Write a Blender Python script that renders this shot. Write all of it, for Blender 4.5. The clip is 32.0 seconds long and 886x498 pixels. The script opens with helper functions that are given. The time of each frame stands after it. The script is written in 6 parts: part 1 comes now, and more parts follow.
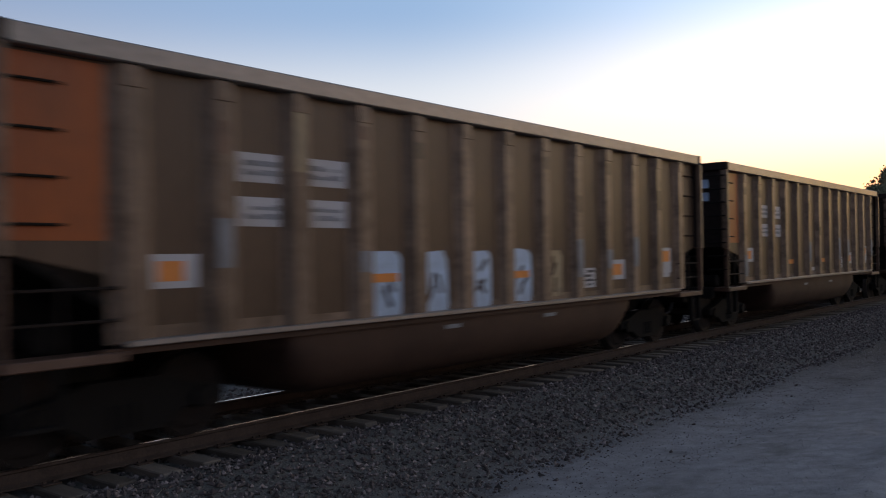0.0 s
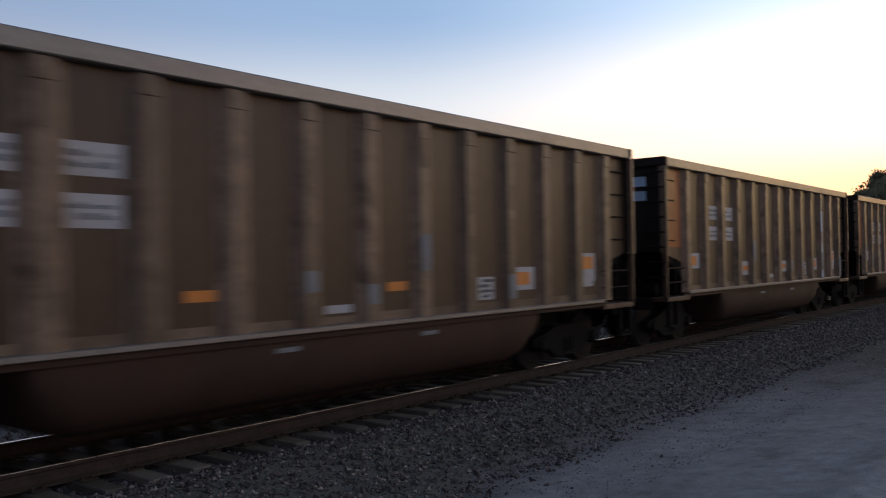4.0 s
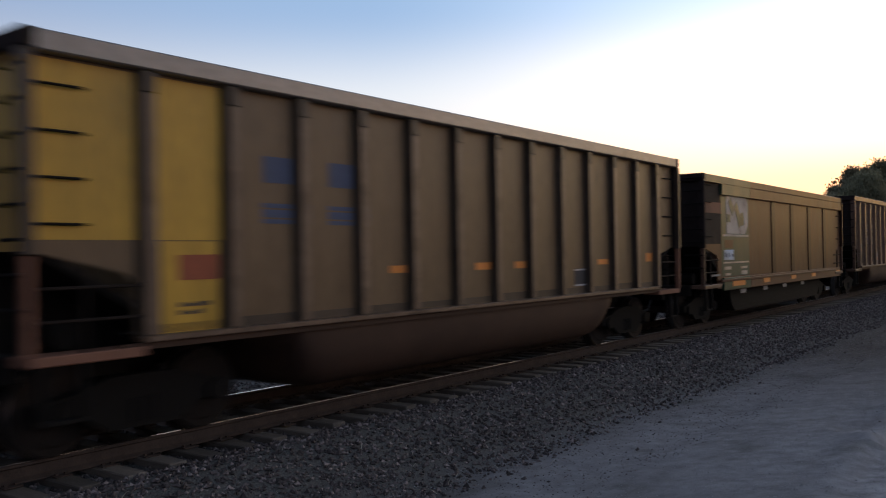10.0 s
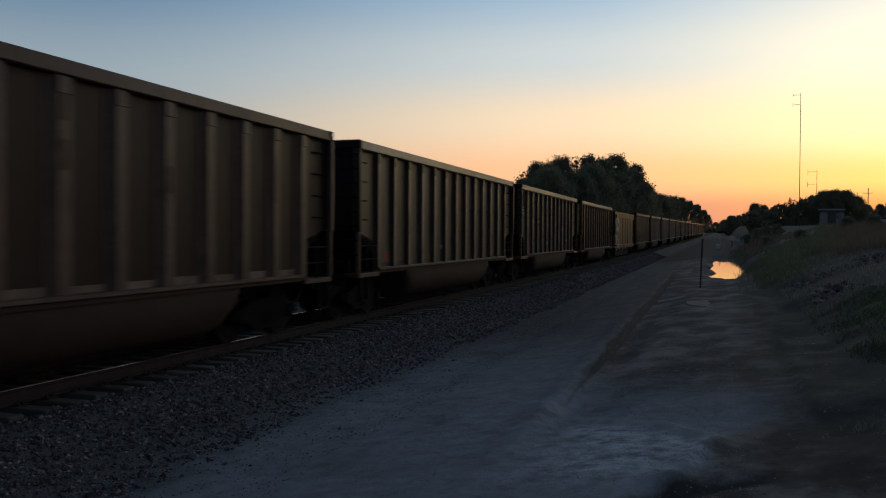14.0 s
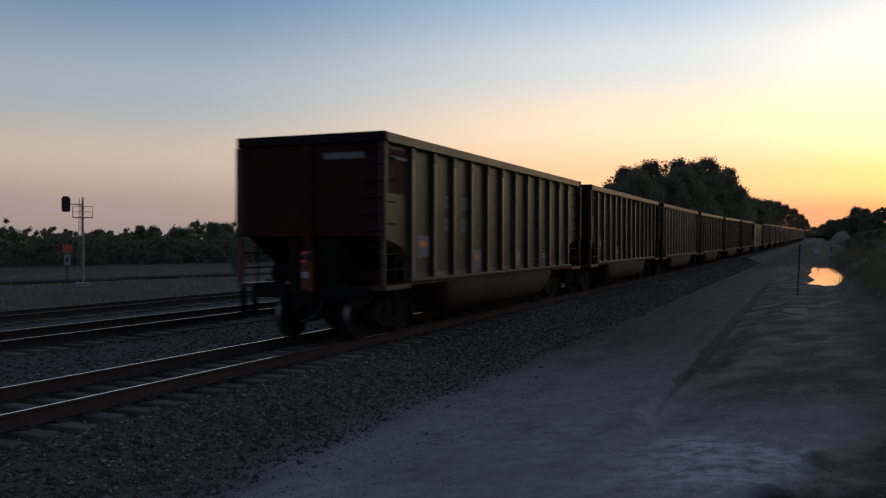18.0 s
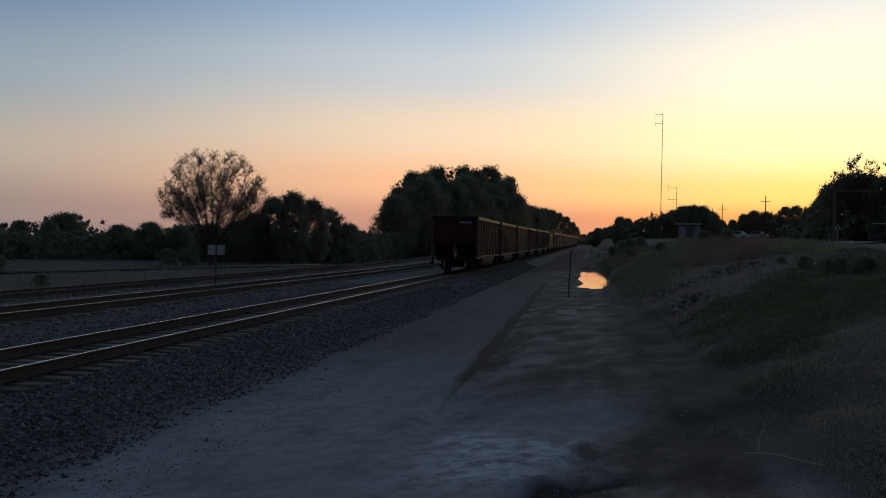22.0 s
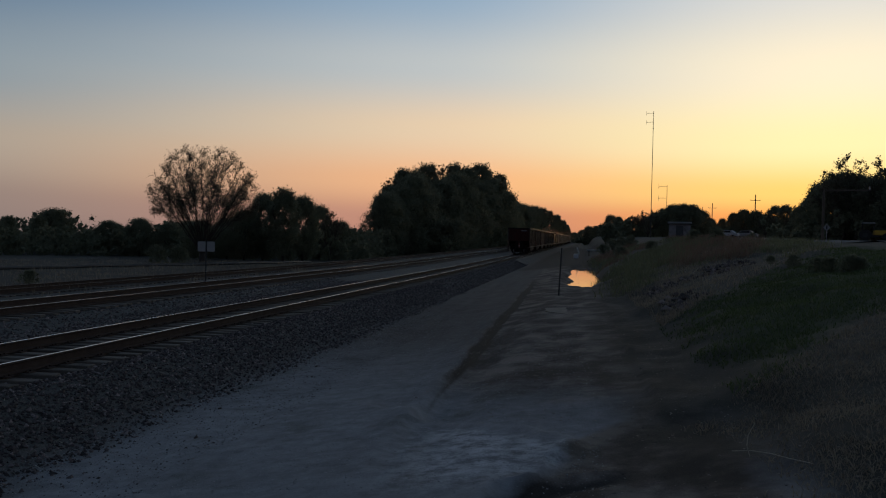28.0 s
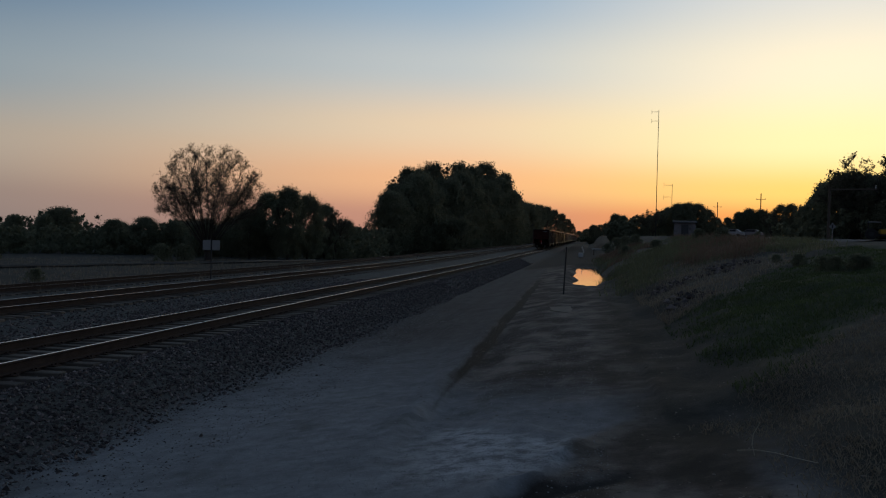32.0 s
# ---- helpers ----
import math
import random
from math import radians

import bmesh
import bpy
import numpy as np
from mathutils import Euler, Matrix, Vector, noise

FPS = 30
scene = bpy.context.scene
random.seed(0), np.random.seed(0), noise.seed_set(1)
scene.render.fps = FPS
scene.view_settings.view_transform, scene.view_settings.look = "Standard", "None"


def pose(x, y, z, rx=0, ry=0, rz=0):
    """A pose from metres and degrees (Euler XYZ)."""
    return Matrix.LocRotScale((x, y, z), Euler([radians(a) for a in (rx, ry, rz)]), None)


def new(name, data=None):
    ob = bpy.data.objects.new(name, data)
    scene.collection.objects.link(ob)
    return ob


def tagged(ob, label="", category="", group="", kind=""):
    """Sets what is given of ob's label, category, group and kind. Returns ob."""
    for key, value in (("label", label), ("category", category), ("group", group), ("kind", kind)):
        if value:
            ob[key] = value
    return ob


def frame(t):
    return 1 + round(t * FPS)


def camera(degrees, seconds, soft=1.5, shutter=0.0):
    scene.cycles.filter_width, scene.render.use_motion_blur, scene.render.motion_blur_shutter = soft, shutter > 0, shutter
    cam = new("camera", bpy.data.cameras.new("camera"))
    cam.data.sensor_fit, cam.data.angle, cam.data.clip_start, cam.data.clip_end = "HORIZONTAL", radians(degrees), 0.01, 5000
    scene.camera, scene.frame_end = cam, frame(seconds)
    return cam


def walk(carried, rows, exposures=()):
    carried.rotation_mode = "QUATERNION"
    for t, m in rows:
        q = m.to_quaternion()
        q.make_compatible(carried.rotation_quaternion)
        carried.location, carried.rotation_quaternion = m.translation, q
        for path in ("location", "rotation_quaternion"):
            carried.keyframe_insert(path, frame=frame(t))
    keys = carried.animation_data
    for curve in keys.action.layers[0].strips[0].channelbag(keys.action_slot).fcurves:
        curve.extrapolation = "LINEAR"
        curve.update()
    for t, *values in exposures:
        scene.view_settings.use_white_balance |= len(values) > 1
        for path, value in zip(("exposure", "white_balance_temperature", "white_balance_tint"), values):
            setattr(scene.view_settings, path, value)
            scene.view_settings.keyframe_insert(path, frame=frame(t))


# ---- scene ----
cam = camera(54.88, 32.0, soft=1.1, shutter=0.5)
EYE = (0.0, 0.0, 1.92)
# seconds, yaw, pitch, roll
TURNS = (
    (0.0, 39.19, 0.31, 1.17),
    (0.5, 39.13, 0.15, 1.30),
    (1.0, 39.02, -0.01, 1.35),
    (1.5, 38.85, -0.11, 1.25),
    (2.0, 38.76, -0.08, 1.20),
    (2.5, 38.71, 0.05, 1.11),
    (3.0, 38.69, 0.20, 1.12),
    (3.5, 38.67, 0.43, 1.19),
    (4.0, 38.58, 0.62, 1.20),
    (4.5, 38.88, 0.59, 1.19),
    (6.5, 38.85, -0.02, 1.61),
    (7.0, 38.63, -0.09, 1.57),
    (7.5, 38.46, -0.08, 1.48),
    (8.0, 38.26, 0.08, 1.37),
    (8.5, 38.00, 0.14, 1.23),
    (9.0, 37.71, 0.21, 1.29),
    (9.5, 37.46, 0.27, 1.22),
    (10.0, 37.08, 0.23, 1.14),
    (10.5, 36.87, 0.18, 0.98),
    (11.0, 36.22, 0.10, 0.76),
    (11.5, 29.12, -0.45, -0.16),
    (12.0, 22.13, -0.76, -0.38),
    (12.5, 18.03, -0.92, -0.12),
    (13.0, 17.55, -0.77, -0.08),
    (13.5, 17.56, -1.15, -0.24),
    (15.5, 17.81, -0.96, -0.14),
    (16.0, 17.88, -1.22, -0.27),
    (16.5, 18.96, -1.39, -0.07),
    (17.0, 22.11, -1.16, 0.02),
    (17.5, 24.24, -0.95, 0.03),
    (18.0, 23.39, -0.71, -0.00),
    (18.5, 21.02, -0.64, -0.29),
    (19.0, 16.62, -0.64, -0.64),
    (19.5, 13.00, -0.57, -0.82),
    (20.0, 10.85, -0.38, -0.82),
    (20.5, 10.05, -0.35, -0.88),
    (21.0, 9.55, -0.40, -0.96),
    (21.5, 9.25, -0.45, -1.06),
    (22.0, 9.24, -0.46, -1.13),
    (22.5, 9.17, -0.49, -1.13),
    (23.0, 9.15, -0.48, -1.11),
    (23.5, 9.20, -0.40, -1.04),
    (24.0, 9.19, -0.33, -1.03),
    (24.5, 9.09, -0.24, -1.01),
    (25.0, 8.97, -0.26, -0.99),
    (25.5, 8.89, -0.35, -1.09),
    (27.5, 8.67, -0.54, -1.23),
    (28.0, 8.62, -0.61, -1.36),
    (28.5, 8.66, -0.76, -1.48),
    (29.0, 8.66, -0.79, -1.53),
    (29.5, 8.74, -0.88, -1.54),
    (30.0, 8.78, -0.80, -1.46),
    (30.5, 8.82, -0.79, -1.44),
    (31.0, 8.86, -0.72, -1.45),
    (31.5, 8.89, -0.69, -1.43),
    (32.0, 8.94, -0.70, -1.40),
)
PATH = [(t, pose(*EYE, 90 + pitch, roll, yaw)) for t, yaw, pitch, roll in TURNS]
# seconds, stops, kelvin, tint
EXPOSURES = (
    (0.0, 1.48, 7350, 25), (9.0, 1.48, 7350, 25), (10.0, 1.58, 7400, 25), (10.9, 1.7, 7450, 24), (11.6, 0.88, 7150, 16), (12.4, 0.38, 6700, 13), (13.5, 0.34, 6450, 11),
    (17.3, 0.38, 6450, 12), (18.4, 0.64, 6650, 17), (19.0, 0.55, 6600, 16), (20.0, 0.26, 6500, 15), (22.0, 0.24, 6350, 15), (24.2, 0.2, 6350, 15), (25.0, 0.06, 6450, 13), (28.0, 0.0, 6450, 13), (32.0, 0.05, 6450, 12),
)
walk(cam, PATH, EXPOSURES)
# ---- sky and sun ----
SUN_AZ = 17.0  # degrees to the right of the track's heading


def sky():
    world = bpy.data.worlds.new("evening_sky")
    scene.world = world
    world.use_nodes = True
    nt = world.node_tree
    nt.nodes.clear()
    N, L = nt.nodes.new, nt.links.new
    out, bg = N("ShaderNodeOutputWorld"), N("ShaderNodeBackground")
    co, sep = N("ShaderNodeTexCoord"), N("ShaderNodeSeparateXYZ")
    L(co.outputs["Generated"], sep.inputs[0])
    a = radians(SUN_AZ)

    def math_node(op, x, y=None, z=None, clamp=False):
        n = N("ShaderNodeMath")
        n.operation, n.use_clamp = op, clamp
        for i, v in enumerate((x, y, z)):
            if v is None:
                continue
            if isinstance(v, (int, float)):
                n.inputs[i].default_value = v
            else:
                L(v, n.inputs[i])
        return n.outputs[0]

    x, y, z = sep.outputs
    flat = math_node("SQRT", math_node("ADD", math_node("MULTIPLY", x, x), math_node("MULTIPLY", y, y)))
    toward = math_node("DIVIDE", math_node("ADD", math_node("MULTIPLY", x, math.sin(a)), math_node("MULTIPLY", y, math.cos(a))), math_node("MAXIMUM", flat, 0.001))
    angle = math_node("DIVIDE", math_node("ARCCOSINE", toward), math.pi)  # 0 at the sunset, 1 behind
    height = math_node("MAXIMUM", math_node("ADD", z, 0.0095), 0.0)

    def ramp(fac, stops, ease="EASE"):
        n = N("ShaderNodeValToRGB")
        n.color_ramp.interpolation = ease
        el = n.color_ramp.elements
        while len(el) < len(stops):
            el.new(0.5)
        for e, (p, c) in zip(el, stops):
            e.position, e.color = p, (*c, 1)
        L(fac, n.inputs[0])
        return n.outputs[0]

    def mix(fac, c1, c2):
        n = N("ShaderNodeMix")
        n.data_type = "RGBA"
        L(fac, n.inputs[0])
        L(c1, n.inputs[6])
        L(c2, n.inputs[7])
        return n.outputs[2]

    fac = math_node("POWER", height, 0.5)  # finer steps close to the horizon

    def col(*v):
        return tuple((c / 255 / 12.92) if c < 11 else ((c / 255 + 0.055) / 1.055) ** 2.4 for c in v)

    def at(deg):
        return math.sin(radians(deg)) ** 0.5

    HIGH = ((at(30), col(76, 97, 116)), (at(50), col(56, 71, 90)), (1.0, col(45, 57, 73)))
    near = ramp(fac, ((0.0, col(224, 108, 70)), (at(2.2), col(248, 160, 80)), (at(4.0), col(255, 213, 114)), (at(7.0), col(255, 243, 178)), (at(11.5), col(252, 240, 205)), (at(17), col(216, 218, 212)), *HIGH))
    mid = ramp(fac, ((0.0, col(160, 108, 108)), (at(2.0), col(200, 142, 118)), (at(4.5), col(242, 182, 132)), (at(8), col(232, 206, 170)), (at(12), col(190, 196, 194)), (at(17), col(144, 170, 190)), *HIGH))
    far = ramp(fac, ((0.0, col(114, 106, 107)), (at(2.5), col(144, 130, 122)), (at(6), col(166, 156, 142)), (at(10), col(135, 149, 156)), (at(17), col(85, 115, 142)), *HIGH))
    back = ramp(fac, ((0.0, col(54, 52, 60)), (at(6), col(84, 77, 84)), (at(12), col(84, 84, 95)), (at(20), col(76, 86, 104)), *HIGH))
    ease1 = N("ShaderNodeMapRange")
    ease1.interpolation_type = "SMOOTHSTEP"
    ease1.inputs["From Min"].default_value, ease1.inputs["From Max"].default_value = 0.0, 27 / 180
    L(angle, ease1.inputs[0])
    ease2 = N("ShaderNodeMapRange")
    ease2.interpolation_type = "SMOOTHSTEP"
    ease2.inputs["From Min"].default_value, ease2.inputs["From Max"].default_value = 20 / 180, 60 / 180
    L(angle, ease2.inputs[0])
    ease3 = N("ShaderNodeMapRange")
    ease3.interpolation_type = "SMOOTHSTEP"
    ease3.inputs["From Min"].default_value, ease3.inputs["From Max"].default_value = 52 / 180, 130 / 180
    L(angle, ease3.inputs[0])
    c = mix(ease3.outputs[0], mix(ease2.outputs[0], mix(ease1.outputs[0], near, mid), far), back)
    tex = N("ShaderNodeTexSky")
    tex.sky_type, tex.sun_disc = "NISHITA", False
    tex.sun_elevation, tex.sun_rotation = radians(0.5), radians(SUN_AZ)
    tex.dust_density, tex.ozone_density = 2.0, 2.0
    add = N("ShaderNodeMix")
    add.data_type, add.blend_type = "RGBA", "ADD"
    add.inputs[0].default_value = 0.02
    L(c, add.inputs[6])
    L(tex.outputs[0], add.inputs[7])
    L(add.outputs[2], bg.inputs[0])
    bg.inputs[1].default_value = 1.0
    L(bg.outputs[0], out.inputs[0])


sky()


# ---- materials ----
def mat(name, base, rough=0.7, metal=0.0, vary=0.25, scale=3.0, fine=40.0, bump=0.2, stain=None, per_object=0.0, glow=0.0, stretch=None, stain_size=0.7, stain_at=0.52, shine=0.5):
    """A surface with tone that varies at two scales, an optional stain colour, fine relief."""
    m = bpy.data.materials.new(name)
    m.use_nodes = True
    nt = m.node_tree
    N, L = nt.nodes.new, nt.links.new
    b = nt.nodes["Principled BSDF"]
    b.inputs["Metallic"].default_value = metal
    b.inputs["Specular IOR Level"].default_value = shine
    co = N("ShaderNodeTexCoord")
    mp = N("ShaderNodeMapping")
    L(co.outputs["Object"], mp.inputs[0])
    if stretch:
        mp.inputs["Scale"].default_value = stretch
    if per_object:
        # alike pieces each show another part of the pattern
        spot, far_off = N("ShaderNodeObjectInfo"), N("ShaderNodeVectorMath")
        far_off.operation = "MULTIPLY"
        far_off.inputs[1].default_value = (37.0, 53.0, 71.0)
        L(spot.outputs["Random"], far_off.inputs[0])
        L(far_off.outputs[0], mp.inputs["Location"])
    big, small = N("ShaderNodeTexNoise"), N("ShaderNodeTexNoise")
    for n, s, d in ((big, scale, 4), (small, fine, 3)):
        n.inputs["Scale"].default_value, n.inputs["Detail"].default_value = s, d
        L(mp.outputs[0], n.inputs["Vector"])
    tone = N("ShaderNodeMix")
    tone.data_type = "FLOAT"
    tone.inputs[0].default_value = 0.4
    L(big.outputs["Fac"], tone.inputs[2])
    L(small.outputs["Fac"], tone.inputs[3])
    span = N("ShaderNodeMapRange")
    span.inputs["From Min"].default_value, span.inputs["From Max"].default_value = 0.3, 0.7
    span.inputs["To Min"].default_value, span.inputs["To Max"].default_value = 1 - vary, 1 + vary
    L(tone.outputs[0], span.inputs[0])
    val = span.outputs[0]
    if per_object:
        info, r = N("ShaderNodeObjectInfo"), N("ShaderNodeMapRange")
        r.inputs["To Min"].default_value, r.inputs["To Max"].default_value = 1 - per_object, 1 + per_object
        L(info.outputs["Random"], r.inputs[0])
        mul = N("ShaderNodeMath")
        mul.operation = "MULTIPLY"
        L(val, mul.inputs[0])
        L(r.outputs[0], mul.inputs[1])
        val = mul.outputs[0]
    colour = N("ShaderNodeMix")
    colour.data_type, colour.blend_type = "RGBA", "MULTIPLY"
    colour.inputs[0].default_value = 1.0
    colour.inputs[6].default_value = (*base, 1)
    L(val, colour.inputs[7])
    res = colour.outputs[2]
    if stain:
        n, r = N("ShaderNodeTexNoise"), N("ShaderNodeMapRange")
        n.inputs["Scale"].default_value, n.inputs["Detail"].default_value = stain_size, 6
        n.inputs["Roughness"].default_value = 0.65
        L(mp.outputs[0], n.inputs["Vector"])
        r.inputs["From Min"].default_value, r.inputs["From Max"].default_value = stain_at, stain_at + 0.18
        L(n.outputs["Fac"], r.inputs[0])
        mx = N("ShaderNodeMix")
        mx.data_type = "RGBA"
        L(r.outputs[0], mx.inputs[0])
        L(res, mx.inputs[6])
        mx.inputs[7].default_value = (*stain, 1)
        res = mx.outputs[2]
    L(res, b.inputs["Base Color"])
    rr = N("ShaderNodeMapRange")
    rr.inputs["To Min"].default_value, rr.inputs["To Max"].default_value = max(0.03, rough - 0.12), min(1, rough + 0.12)
    L(big.outputs["Fac"], rr.inputs[0])
    L(rr.outputs[0], b.inputs["Roughness"])
    if bump:
        bp = N("ShaderNodeBump")
        bp.inputs["Strength"].default_value, bp.inputs["Distance"].default_value = bump, 0.02
        L(small.outputs["Fac"], bp.inputs["Height"])
        L(bp.outputs[0], b.inputs["Normal"])
    if glow:
        b.inputs["Emission Color"].default_value = (*base, 1)
        b.inputs["Emission Strength"].default_value = glow
    return m


WARM = (0.595, 0.495, 0.43)  # one factor that dims and warms all car paint


def car_paint(name, base, rust=(0.09, 0.05, 0.035), rust_at=0.56, per_object=0.0, shine=0.34):
    base, rust = tuple(k * c for k, c in zip(WARM, base)), tuple(k * c for k, c in zip(WARM, rust))
    return mat(name, base, per_object=per_object, shine=shine, rough=0.45, metal=0.0, vary=0.34, scale=1.7, fine=11, bump=0.12, stain=rust, stretch=(1, 1.6, 0.45), stain_size=1.6, stain_at=rust_at)


def post_paint(name, base, wear):
    """Post paint worn through in patches, each post in its own way."""
    base, wear = tuple(k * c for k, c in zip(WARM, base)), tuple(k * c for k, c in zip(WARM, wear))
    return mat(name, base, per_object=0.3, shine=0.34, rough=0.45, vary=0.4, scale=2.2, fine=14, bump=0.15, stain=wear, stretch=(1, 1, 1.2), stain_size=1.9, stain_at=0.5)


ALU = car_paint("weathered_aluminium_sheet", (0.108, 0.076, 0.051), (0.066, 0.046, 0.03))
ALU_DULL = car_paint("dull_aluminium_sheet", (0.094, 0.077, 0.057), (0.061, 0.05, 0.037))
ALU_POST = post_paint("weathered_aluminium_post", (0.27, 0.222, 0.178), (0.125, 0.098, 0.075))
ALU_CHORD = mat("bare_aluminium_chord", (0.225, 0.212, 0.2), 0.45, 0.5, 0.28, 1.5, 14, 0.12, stain=(0.2, 0.18, 0.16), stretch=(1, 0.6, 1), stain_size=1.5)
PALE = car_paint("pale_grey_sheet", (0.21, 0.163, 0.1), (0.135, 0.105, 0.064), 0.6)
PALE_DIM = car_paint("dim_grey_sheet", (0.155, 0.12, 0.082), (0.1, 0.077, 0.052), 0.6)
# dusty post tone, darkened to carry the shade on the post flanks
PALE_POST = post_paint("dusty_shaded_post", (0.082, 0.074, 0.065), (0.05, 0.045, 0.039))
DARK = car_paint("dark_dusty_sheet", (0.058, 0.038, 0.032), (0.034, 0.023, 0.021), shine=0.14)
DARK_POST = post_paint("dark_dusty_post", (0.165, 0.112, 0.09), (0.085, 0.058, 0.048))
BROWN = car_paint("brown_painted_steel", (0.05, 0.027, 0.022), (0.033, 0.02, 0.017), shine=0.14)
# near-black tone for the car ends and end chords
DARK_END = mat("dark_end_steel", (0.026, 0.02, 0.019), 0.85, 0, 0.3, 1.3, 12, 0.15, stain=(0.014, 0.012, 0.012), shine=0.08)
BROWN_PALE = car_paint("faded_tan_brown_steel", (0.138, 0.077, 0.052), (0.085, 0.049, 0.035), shine=0.15)
GREEN = car_paint("dark_green_paint", (0.022, 0.085, 0.055), (0.045, 0.05, 0.036), 0.66)
ORANGE = car_paint("orange_brown_paint", (0.47, 0.13, 0.024), (0.27, 0.092, 0.034), 0.6)
YELLOW = car_paint("yellow_paint", (0.8, 0.56, 0.085), (0.55, 0.38, 0.1), 0.6)
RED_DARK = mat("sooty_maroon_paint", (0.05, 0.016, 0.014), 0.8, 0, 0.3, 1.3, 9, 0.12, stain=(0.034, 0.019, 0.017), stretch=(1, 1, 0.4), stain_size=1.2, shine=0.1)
RED_SIDE = car_paint("faded_red_paint", (0.13, 0.028, 0.024), (0.09, 0.03, 0.024), 0.6)
SOOT_SIDE = mat("sooty_side_steel", (0.036, 0.03, 0.026), 0.8, 0, 0.35, 1.6, 12, 0.15, stain=(0.062, 0.05, 0.04), stain_size=1.3, stain_at=0.55, shine=0.1)
TAN = mat("faded_tan_paint", (0.21, 0.1, 0.066), 0.7, 0, 0.25, 2, 18, 0.1, stain=(0.09, 0.055, 0.04), shine=0.2)
EMBLEM = mat("dusty_white_emblem_paint", (0.46, 0.42, 0.37), 0.75, 0, 0.3, 3, 20, 0.05, stain=(0.2, 0.16, 0.13), stain_size=1.4)
RED = mat("dark_red_paint", (0.065, 0.013, 0.01), 0.7, 0, 0.25, 1.3, 9, 0.12, stain=(0.03, 0.012, 0.01), stretch=(1, 1.6, 0.35), stain_size=1.6, shine=0.12)
TAN_RAIL = mat("dusty_orange_tan_rail", (0.105, 0.046, 0.022), 0.6, 0, 0.3, 1.8, 14, 0.12, stain=(0.07, 0.034, 0.019), stretch=(1, 0.5, 1.5), stain_size=1.6, shine=0.25)
BLACK = mat("black_underframe_steel", (0.012, 0.0105, 0.0095), 0.9, 0.0, 0.3, 4, 40, 0.2, shine=0.12)
TUB = mat("dusty_brown_tub_steel", (0.06, 0.033, 0.023), 0.7, 0.0, 0.25, 1.5, 20, 0.15, shine=0.2, stain=(0.04, 0.022, 0.016), stretch=(1.03, 0.95, 0.5))
WHEEL = mat("rusty_wheel_steel", (0.018, 0.013, 0.011), 0.8, 0.0, 0.3, 6, 40, 0.2, shine=0.15)
TREAD = mat("polished_wheel_tread", (0.2, 0.19, 0.18), 0.42, 1.0, 0.1, 6, 40, 0.05)
PLACARD = mat("white_stencil_paint", (0.43, 0.44, 0.465), 0.7, 0, 0.15, 5, 30, 0.05, stain=(0.3, 0.27, 0.24))
PLACARD_O = mat("orange_reflector_decal", (0.62, 0.2, 0.03), 0.5, 0, 0.15, 5, 30, 0.05)
BLUE = mat("pale_blue_spray_paint", (0.36, 0.5, 0.66), 0.6, 0, 0.2, 6, 30, 0.05, stain=(0.2, 0.24, 0.3))
SPRAY_Y = mat("ochre_spray_paint", (0.29, 0.23, 0.14), 0.6, 0, 0.3, 3, 20, 0.05, stain=(0.13, 0.105, 0.075), stain_size=2.2)
SPRAY_P = mat("violet_spray_paint", (0.2, 0.17, 0.27), 0.6, 0, 0.2, 6, 30, 0.05)
PALER = car_paint("dusty_grey_sheet", (0.19, 0.142, 0.1), (0.125, 0.093, 0.065), 0.62)
DISC = mat("dirty_white_disc_paint", (0.22, 0.2, 0.195), 0.75, 0, 0.3, 5, 30, 0.05, stain=(0.16, 0.13, 0.11))
# worn face paint, brightened to carry the sunset light on slim posts
LIT_FACE = post_paint("worn_lit_post_face", (0.42, 0.345, 0.28), (0.23, 0.185, 0.15))
POST_MID = post_paint("dull_grey_post", (0.185, 0.142, 0.108), (0.095, 0.07, 0.052))
FADED = mat("faded_pale_stencil", (0.2, 0.215, 0.235), 0.75, 0, 0.3, 6, 30, 0.05, stain=(0.1, 0.085, 0.07))
INK = mat("black_stencil_paint", (0.03, 0.03, 0.035), 0.7, 0, 0.2, 6, 30, 0.05)
LETTER_O = mat("faded_orange_lettering", (0.3, 0.075, 0.032), 0.7, 0, 0.2, 6, 30, 0.05)
LETTER_B = mat("faded_blue_lettering", (0.05, 0.075, 0.14), 0.7, 0, 0.2, 6, 30, 0.05)
RAIL_TOP = mat("polished_rail_head", (0.84, 0.82, 0.82), 0.29, 1.0, 0.08, 2, 60, 0.02, stretch=(1, 0.1, 1))
RAIL_SIDE = mat("rusty_rail_steel", (0.068, 0.048, 0.04), 0.9, 0.0, 0.3, 5, 50, 0.3, shine=0.1)
RAIL_DULL = mat("dull_rail_head", (0.2, 0.15, 0.13), 0.4, 0.9, 0.2, 2, 60, 0.05)
TIE = mat("weathered_grey_timber", (0.13, 0.108, 0.09), 0.9, 0, 0.35, 3, 30, 0.4, per_object=0.35, stretch=(0.3, 3, 3))
STONE = mat("grey_ballast_stone", (0.15, 0.145, 0.145), 0.85, 0, 0.45, 9, 60, 0.4)
BARK = mat("dark_bark", (0.055, 0.042, 0.034), 0.9, 0, 0.3, 4, 30, 0.5)


